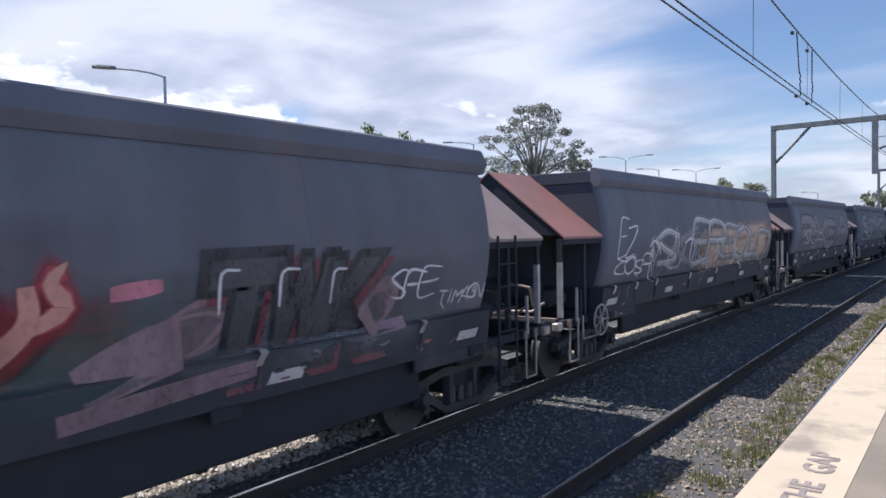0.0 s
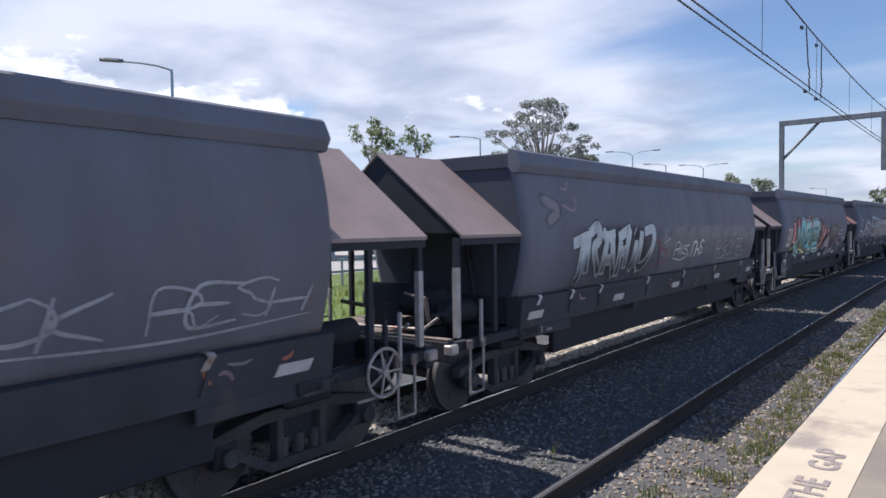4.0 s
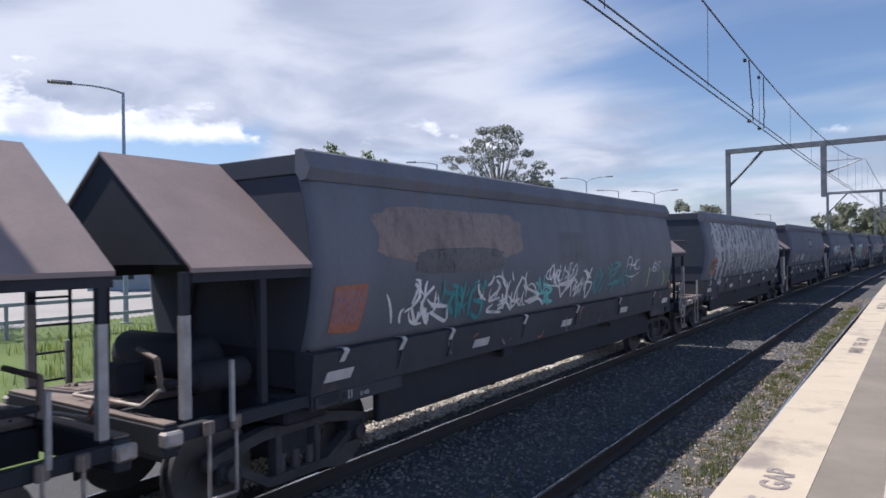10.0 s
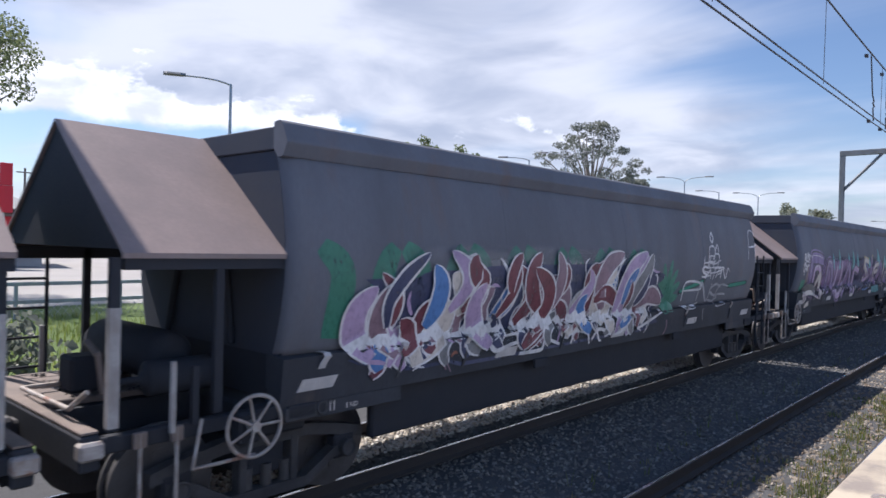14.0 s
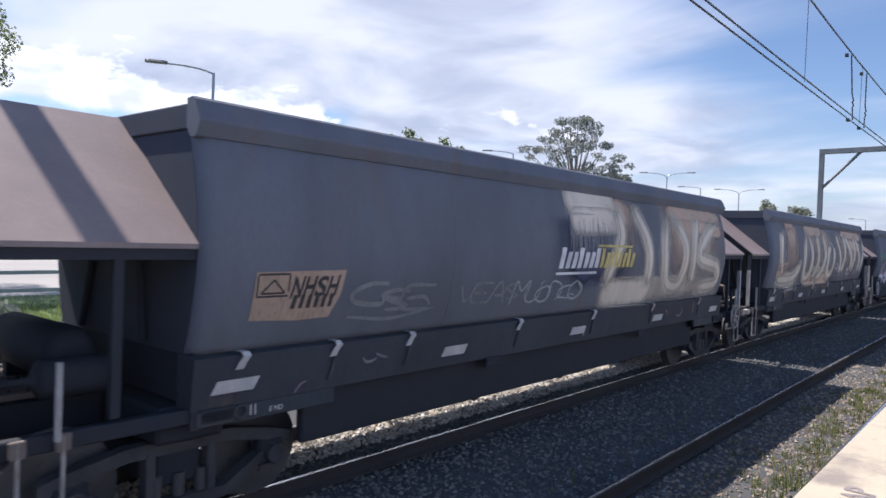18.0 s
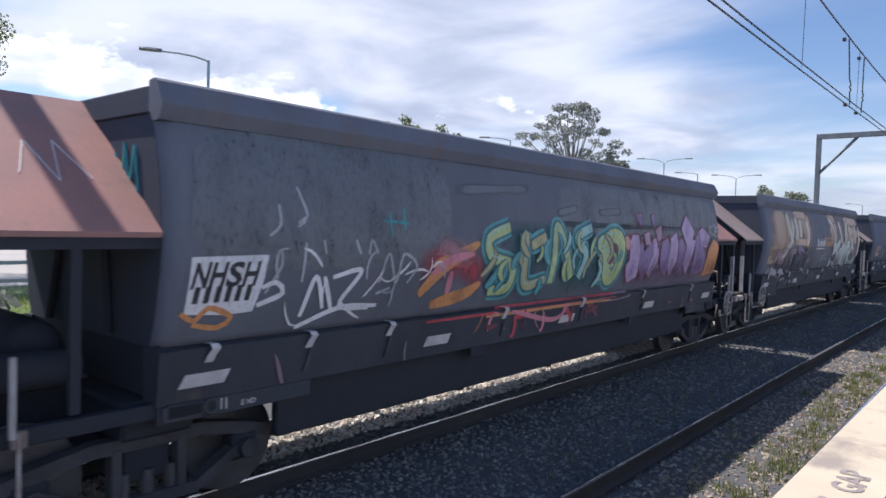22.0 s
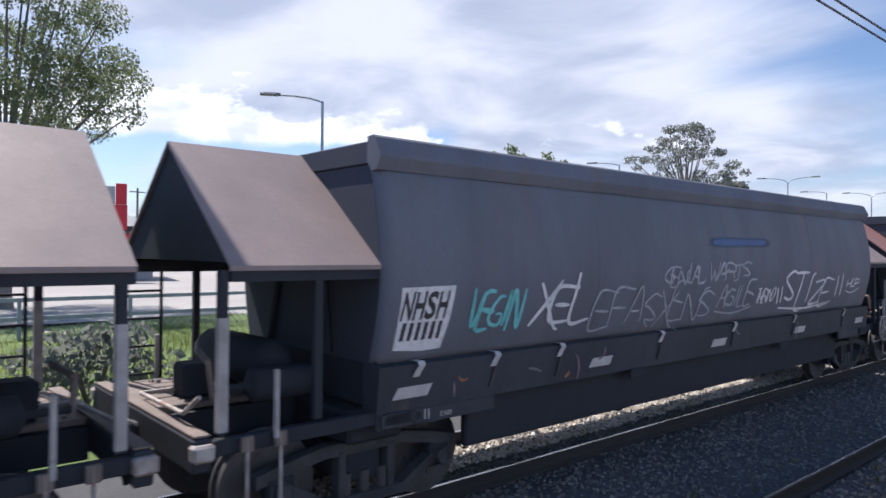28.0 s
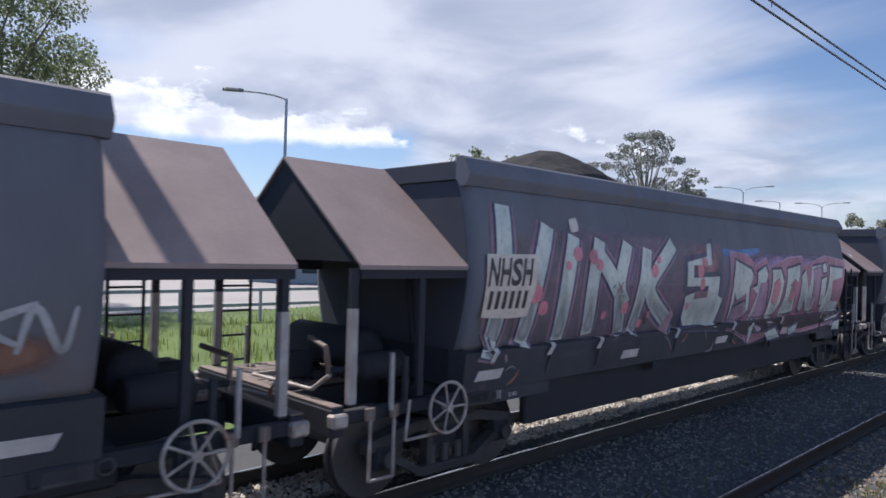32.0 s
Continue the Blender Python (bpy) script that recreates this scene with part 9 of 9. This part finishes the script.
mist(W[15], [[(5.21, 2.07), (5.37, 1.95)]], 0.30, MIST["red"], 9, "", 0.7)
mist(W[15], [[(5.62, 1.74), (5.8, 1.52)]], 0.30, MIST["red"], 9, "", 0.7)
mist(W[15], [[(7.45, 1.9), (7.64, 1.8)]], 0.30, MIST["red"], 9, "", 0.7)
mist(W[15], [[(6.39, 2.33), (6.72, 2.37)], [(5.5, 2.32), (5.69, 2.36)], [(7.13, 2.38), (7.4, 2.38)]], 0.22, MIST["silver"], 9, "", 0.6)
strokes(W[15], "paint_stroke", [[(1.71, 1.59), (1.77, 2.01)]], 0.1, PAINT["ash"], 4, 0.5)
strokes(W[15], "paint_stroke", [[(1.94, 1.68), (1.99, 2.11)]], 0.1, PAINT["ash"], 4, 0.5)
for u in (3.1, 4.2, 5.0, 5.6, 6.9):
    haze(W[15], u - 0.3, u + 0.3, 1.6, 2.1, MIST["red"], 9, u, 0.5, 0.5)
tag(W[15], "THERSA", 7.85, 9.6, 1.72, 2.12, 195, "white", 0.035), tag(W[15], "NESK", 7.6, 9.0, 1.58, 1.82, 196, "silver", 0.03), tag(W[15], "STIZE", 9.85, 11.7, 1.72, 2.06, 197, "white", 0.04)
strokes(W[15], "graffiti_tag", [[(11.9, 2.06), (11.9, 1.82)], [(11.75, 1.98), (12.05, 1.9)], [(11.78, 1.86), (12.02, 2.02)]], 0.035, PAINT["white"], 4)
# wagon 16: white letters with red dots, then mint letters edged in pink
blob(W[16], 0.15, 5.7, 1.50, 2.80, 201, "ghost", 0, 0.12, "white graffiti letters with red dots", name="graffiti_piece")
haze(W[16], 0.2, 5.7, 1.3, 2.9, MIST["purple"], 1, 41, 0.5, 0.5), haze(W[16], 4.6, 5.9, 1.4, 2.8, MIST["pink"], 1, 42, 0.9, 0.5)
fat(W[16], [[(0.48, 3.05), (0.38, 1.59), (0.26, 1.51)], [(1.24, 2.86), (1, 2.2), (0.9, 1.48)], [(0.34, 2.09), (1.06, 2.17)]], 0.25, "mint", "navy", 3, 0.08, edge="mauve", fade="silver")
fat(W[16], [[(1.75, 2.76), (1.6, 2.2), (1.59, 1.48)]], 0.25, "mint", "navy", 3, 0.08, edge="mauve", fade="silver")
fat(W[16], [[(2.31, 2.73), (2.14, 2.19), (2.2, 1.53)], [(2.96, 2.71), (2.77, 2.19), (2.95, 1.48)], [(2.26, 2.55), (2.96, 1.88)]], 0.25, "mint", "navy", 3, 0.08, edge="mauve", fade="silver")
fat(W[16], [[(3.46, 2.65), (3.34, 2.03), (3.25, 1.47)], [(4.21, 2.74), (3.55, 2.1), (4.31, 1.54)]], 0.25, "mint", "navy", 3, 0.08, edge="mauve", fade="silver")
shard(W[16], [(4.62, 2.48), (5.27, 2.57), (5.3, 2.77), (5.45, 2.79), (5.43, 2.44), (4.82, 2.43), (4.82, 2.24), (5.71, 2.26), (5.74, 1.95), (5.93, 1.89), (5.83, 1.44), (4.8, 1.5), (4.66, 1.63), (4.64, 1.96), (4.91, 2.02), (4.92, 1.91), (5.36, 1.93), (5.35, 2.11), (4.63, 2.11)], "mint", "navy", 4, 0.08, "silver")
strokes(W[16], "paint_stroke", [[(1.76, 2.97), (1.79, 2.81)]], 0.18, PAINT["cream"], 5, 0.2)
rng16 = random.Random(5)
for i in range(18):
    u, z, r = rng16.uniform(0.9, 5.3), rng16.uniform(1.6, 2.6), rng16.uniform(0.05, 0.11)
    bm = bmesh.new()
    bmesh.ops.create_circle(bm, cap_ends=True, segments=16, radius=r, matrix=Matrix.Translation((u, z, 0)))
    decal(W[16], "red_dot", bm, PAINT["pink"], 8)
haze(W[16], 5.4, 12.0, 1.45, 2.70, MIST["purple"], 1, 203, 1.3, 0.4, "mint graffiti letters with a pink border")
shard(W[16], [(6.18, 2.66), (6.91, 2.61), (7.19, 2.44), (7.69, 2.58), (7.79, 2.39), (8.73, 2.6), (9.49, 2.64), (9.56, 2.45), (10.85, 2.67), (12.18, 2.58), (12.25, 2.14), (12.09, 1.43), (11.67, 1.23), (9.83, 1.14), (8.05, 1.18), (7.12, 1.06), (6.99, 1.18), (6.44, 1.35), (6.24, 1.38), (6.17, 2.01)], "rose", "dusk", 1, 0.03, "maroon")
shard(W[16], [(6.35, 2.53), (6.98, 2.37), (7.07, 2.25), (6.95, 2.06), (7.1, 1.65), (6.96, 1.64), (6.87, 1.97), (6.51, 1.85), (6.39, 1.99), (6.38, 1.45), (6.35, 1.47), (6.27, 2.18)], "mint", "navy", 4, 0.05, "silver")
shard(W[16], [(6.43, 1.72), (6.84, 1.82), (6.97, 1.71), (7.1, 1.65), (6.8, 1.48), (6.41, 1.45)], "dusk", "navy", 4, 0.05, None)
shard(W[16], [(7.25, 2.32), (7.61, 2.44), (7.71, 2.29), (7.46, 1.51), (7.34, 1.43), (7.18, 1.1), (7.09, 1.09), (7.13, 1.31), (7.36, 1.94), (7.09, 2.05), (7.27, 2.09)], "mint", "navy", 4, 0.05, "silver")
shard(W[16], [(7.39, 2.14), (7.72, 2.16), (7.85, 1.69), (7.68, 1.28), (7.48, 1.26), (7.34, 1.38)], "dusk", "navy", 5, 0.05, None)
shard(W[16], [(7.93, 2.37), (8.31, 2.39), (8.52, 2.16), (8.52, 1.75), (8.18, 1.39), (7.95, 1.39), (7.98, 1.9)], "mint", "navy", 4, 0.05, "silver")
shard(W[16], [(8.05, 2.12), (8.27, 2.22), (8.38, 1.99), (8.29, 1.71), (8.08, 1.79)], "pink", "navy", 6, 0.015, None)
shard(W[16], [(8.68, 2.39), (9.37, 2.48), (9.28, 2.14), (9.08, 2.21), (8.87, 2.09), (9.22, 1.96), (9.29, 1.57), (8.82, 1.49), (8.57, 1.46), (8.7, 1.86)], "mint", "navy", 4, 0.05, "silver")
shard(W[16], [(8.97, 2.03), (9.23, 1.93), (9.13, 1.77), (8.94, 1.79)], "pink", "navy", 6, 0.015, None)
shard(W[16], [(9.46, 2.26), (9.66, 2.36), (9.94, 1.92), (10.04, 2.45), (10.57, 2.49), (10.51, 1.76), (10.34, 1.42), (10.1, 1.51), (9.82, 1.8), (9.76, 1.53), (9.57, 1.62)], "mint", "navy", 4, 0.05, "silver")
shard(W[16], [(10.1, 2.39), (10.57, 2.46), (10.57, 1.76), (10.3, 1.56)], "dusk", "navy", 6, 0.015, None)
shard(W[16], [(10.63, 2.18), (10.94, 2.24), (11.05, 1.65), (10.81, 1.63)], "mint", "navy", 4, 0.05, "silver")
shard(W[16], [(10.69, 2.49), (10.89, 2.53), (10.94, 2.35), (10.72, 2.33)], "mint", "navy", 4, 0.05, "silver")
shard(W[16], [(11.14, 2.46), (12, 2.42), (12, 2.23), (11.35, 2.16), (11.51, 1.7), (12.04, 1.67), (11.94, 1.36), (11.18, 1.28), (10.95, 1.44), (11.11, 2.02)], "mint", "navy", 4, 0.05, "silver")
shard(W[16], [(7.86, 1.21), (8.34, 1.28), (8.61, 1.1), (8.06, 1.07)], "mint", "navy", 5, 0.05, "silver")
shard(W[16], [(9.03, 1.23), (9.5, 1.31), (9.42, 1.15), (9.09, 1.1)], "mint", "navy", 5, 0.05, "silver")
shard(W[16], [(11.74, 1.23), (12.19, 1.26), (12.15, 1.03), (11.7, 1.07)], "mint", "navy", 5, 0.05, "silver")
strokes(W[16], "paint_stroke", [[(5.87, 2.68), (6.38, 2.64), (7.4, 2.72)]], 0.13, PAINT["blue"], 1, 0.5)
plate(W[16], 0.14, 1.02, 1.82, 2.52, "cream", 206, "dark", 10)
strokes(W[16], "paint_stroke", [[(2.7, 2.2), (2.85, 2.05)], [(2.7, 2.05), (2.85, 2.2)]], 0.02, PAINT["maroon"], 7)
# wagon 17
tag(W[17], "WSCKN", 10.9, 12.0, 1.82, 2.12, 211, "silver", 0.05), mist(W[17], [[(10.5, 1.7), (12.0, 1.8)]], 0.3, MIST["rust"], 1)
tag(W[17], "KESOAT", 6.0, 10.0, 1.8, 2.3, 212, "silver", 0.05)
for k in WAGONS:
    rk = random.Random(k + 400)
    swirls(W[k], 0.3, 12.0, 1.10, 1.38, 9, k + 300, ["ash", "mauve", "rust"], (0.02, 0.04), 1, (0.1, 0.35), "sill_scrape", up=0.4)
LABELS = {0: "covered in faded grey graffiti", 1: "with turquoise letters and pink graffiti", 2: "with chrome graffiti letters", 3: "with a row of white tags", 4: "covered in silver calligraphic graffiti", 5: "with white and teal tags", 6: "with purple graffiti and teal peaks", 7: "with white-edged wild graffiti", 8: "with huge misted cream letters", 9: "with misted letters and a company mark", 10: "with chrome letters under buff mist", 11: "with green and violet graffiti", 12: "with yellow and turquoise graffiti", 13: "with black letters on teal paint", 14: "with thin white tags", 15: "with smoky bubble letters", 16: "with white dotted letters and pink-edged graffiti", 17: "with faint white tags"}
for k, w in WAGONS.items():
    w["label"] = "dark grey coal hopper wagon " + LABELS.get(k, "with dusty faded graffiti")


def motions():
    for k, w in WAGONS.items():
        rows = []
        for i in range(65):
            t = i * 0.5
            y = travel(t) - k * PITCH
            mid = y + BODY / 2
            h = heading(mid)
            q = pose(TRAIN_X + bend(mid), mid, 0, 0, 0, h) @ pose(0, -BODY / 2, 0)
            rows.append((t, q))
        walk(w, rows)


# ---- loose stones and weeds ----


def stone_field(name, areas, seed, label, mat=M_STONE, level=-0.218):
    """Crushed stones of six corners each, scattered over stretches of the bed."""
    rng = np.random.default_rng(seed)
    base = np.array([(1, 0, 0), (-1, 0, 0), (0, 1, 0), (0, -1, 0), (0, 0, 1), (0, 0, -1)], float)
    tri = np.array([(0, 2, 4), (2, 1, 4), (1, 3, 4), (3, 0, 4), (2, 0, 5), (1, 2, 5), (3, 1, 5), (0, 3, 5)])
    V, F, n0 = [], [], 0
    for x0, x1, y0, y1, n, r0, r1 in areas:
        y = y0 + (y1 - y0) * rng.random(n) ** 1.35
        x = rng.uniform(x0, x1, n) + np.maximum(0, y + 2) ** 2 / 3200
        z = level + rng.uniform(0.0, 0.03, n)
        r = rng.uniform(r0, r1, n)
        a, t = rng.uniform(0, 6.28, n), rng.uniform(-0.6, 0.6, n)
        c, s, ct, st = np.cos(a), np.sin(a), np.cos(t), np.sin(t)
        v = base[None] * rng.uniform(0.55, 1.25, (n, 6, 1)) * r[:, None, None] * np.array([1.15, 0.9, 0.75])
        v = v + rng.normal(0, 0.16, (n, 6, 3)) * r[:, None, None]
        vx = v[..., 0] * ct[:, None] - v[..., 2] * st[:, None]
        vz = v[..., 0] * st[:, None] + v[..., 2] * ct[:, None]
        wx = vx * c[:, None] - v[..., 1] * s[:, None] + x[:, None]
        wy = vx * s[:, None] + v[..., 1] * c[:, None] + y[:, None]
        V.append(np.stack([wx, wy, vz + z[:, None]], -1).reshape(-1, 3))
        F.append((tri[None] + 6 * np.arange(n)[:, None, None]).reshape(-1, 3) + n0)
        n0 += 6 * n
    me = bpy.data.meshes.new(name)
    me.from_pydata(np.concatenate(V).tolist(), [], np.concatenate(F).tolist())
    me.materials.append(mat)
    return tagged(new(name, me), label, "ballast", kind="stuff")


stone_field("ballast_stones", [(-3.0, -0.95, 1.5, 14, 9000, 0.018, 0.040), (-3.0, -0.95, 14, 40, 6000, 0.022, 0.045)], 11, "loose grey-brown crushed ballast stones between the rails")
# stone colours follow the shaded band and the sunlit strip under the wagons
stone_field("ballast_stones", [(-5.55, -3.0, 1.5, 14, 11000, 0.018, 0.040), (-5.55, -3.0, 14, 40, 7000, 0.022, 0.045)], 12, "ballast stones between the tracks, darkened in colour for shade", M_SHADE_STONE)
stone_field("ballast_stones", [(-7.0, -6.20, -3, 14, 9500, 0.020, 0.045), (-7.0, -6.20, 14, 36, 7000, 0.022, 0.045)], 13, "ballast stones inside the goods track, paled in colour as if sunlit", M_SUNLIT_STONE, -0.188)
stone_field("ballast_stones", [(-6.22, -5.58, -3, 30, 5000, 0.020, 0.045)], 14, "ballast stones inside the goods track, darkened in colour for shade", M_SHADE_STONE, -0.198)


def blades(name, spots, height, wide, mat, seed, label, category, ground=-0.2):
    rng = random.Random(seed)
    s = Shape()
    for x, y, n, r in spots:
        for _ in range(n):
            a, d = rng.uniform(0, 6.28), r * math.sqrt(rng.random())
            px, py = x + d * math.cos(a) + bend(y), y + d * math.sin(a)
            h = height * rng.uniform(0.4, 1.2)
            q = rng.uniform(0, 6.28)
            lx, ly = math.cos(q), math.sin(q)
            k = h * rng.uniform(0.1, 0.6)
            w = wide * rng.uniform(0.6, 1.3)
            b = (px, py, ground - 0.01)
            m = (px + lx * k * 0.4, py + ly * k * 0.4, ground + h * 0.6)
            e = (px + lx * k, py + ly * k, ground + h)
            s.add([(b[0] - ly * w, b[1] + lx * w, b[2]), (b[0] + ly * w, b[1] - lx * w, b[2]), (m[0] + ly * w * 0.7, m[1] - lx * w * 0.7, m[2]), (m[0] - ly * w * 0.7, m[1] + lx * w * 0.7, m[2]), e], [(0, 1, 2, 3), (3, 2, 4)])
    return tagged(new(name, s.mesh(name, mat)), label, category, kind="stuff")


rng = random.Random(21)
spots = [(rng.gauss(-1.98, 0.16), rng.uniform(3.5, 34), rng.randint(8, 30), rng.uniform(0.05, 0.20)) for _ in range(330)]
spots += [(rng.gauss(-2.3, 0.2), y + rng.gauss(0, 0.35), rng.randint(8, 24), 0.12) for y in (6.2, 6.9, 8.6, 9.4, 12.5, 15.0) for _ in range(6)]
spots += [(rng.gauss(-1.35, 0.10), rng.uniform(3.5, 30), rng.randint(3, 9), 0.08) for _ in range(50)]
spots += [(rng.gauss(-3.75, 0.14), rng.uniform(5, 32), rng.randint(2, 6), 0.06) for _ in range(40)]
blades("track_weeds", spots, 0.10, 0.006, M_WEED, 5, "small green and straw weeds growing in the ballast", "weeds")
blades("stalk_weeds", [(rng.gauss(-3.7, 0.2), rng.uniform(5, 30), 2, 0.05) for _ in range(46)], 0.26, 0.004, M_WEED, 6, "thin dry stalks standing beside the rail", "weeds")
blades("verge_grass", [(rng.uniform(-24, -9.8), rng.uniform(-2, 34), 26, 0.6) for _ in range(420)], 0.34, 0.016, M_BLADE, 7, "long bright green grass on the verge", "grass", -0.32)

motions()
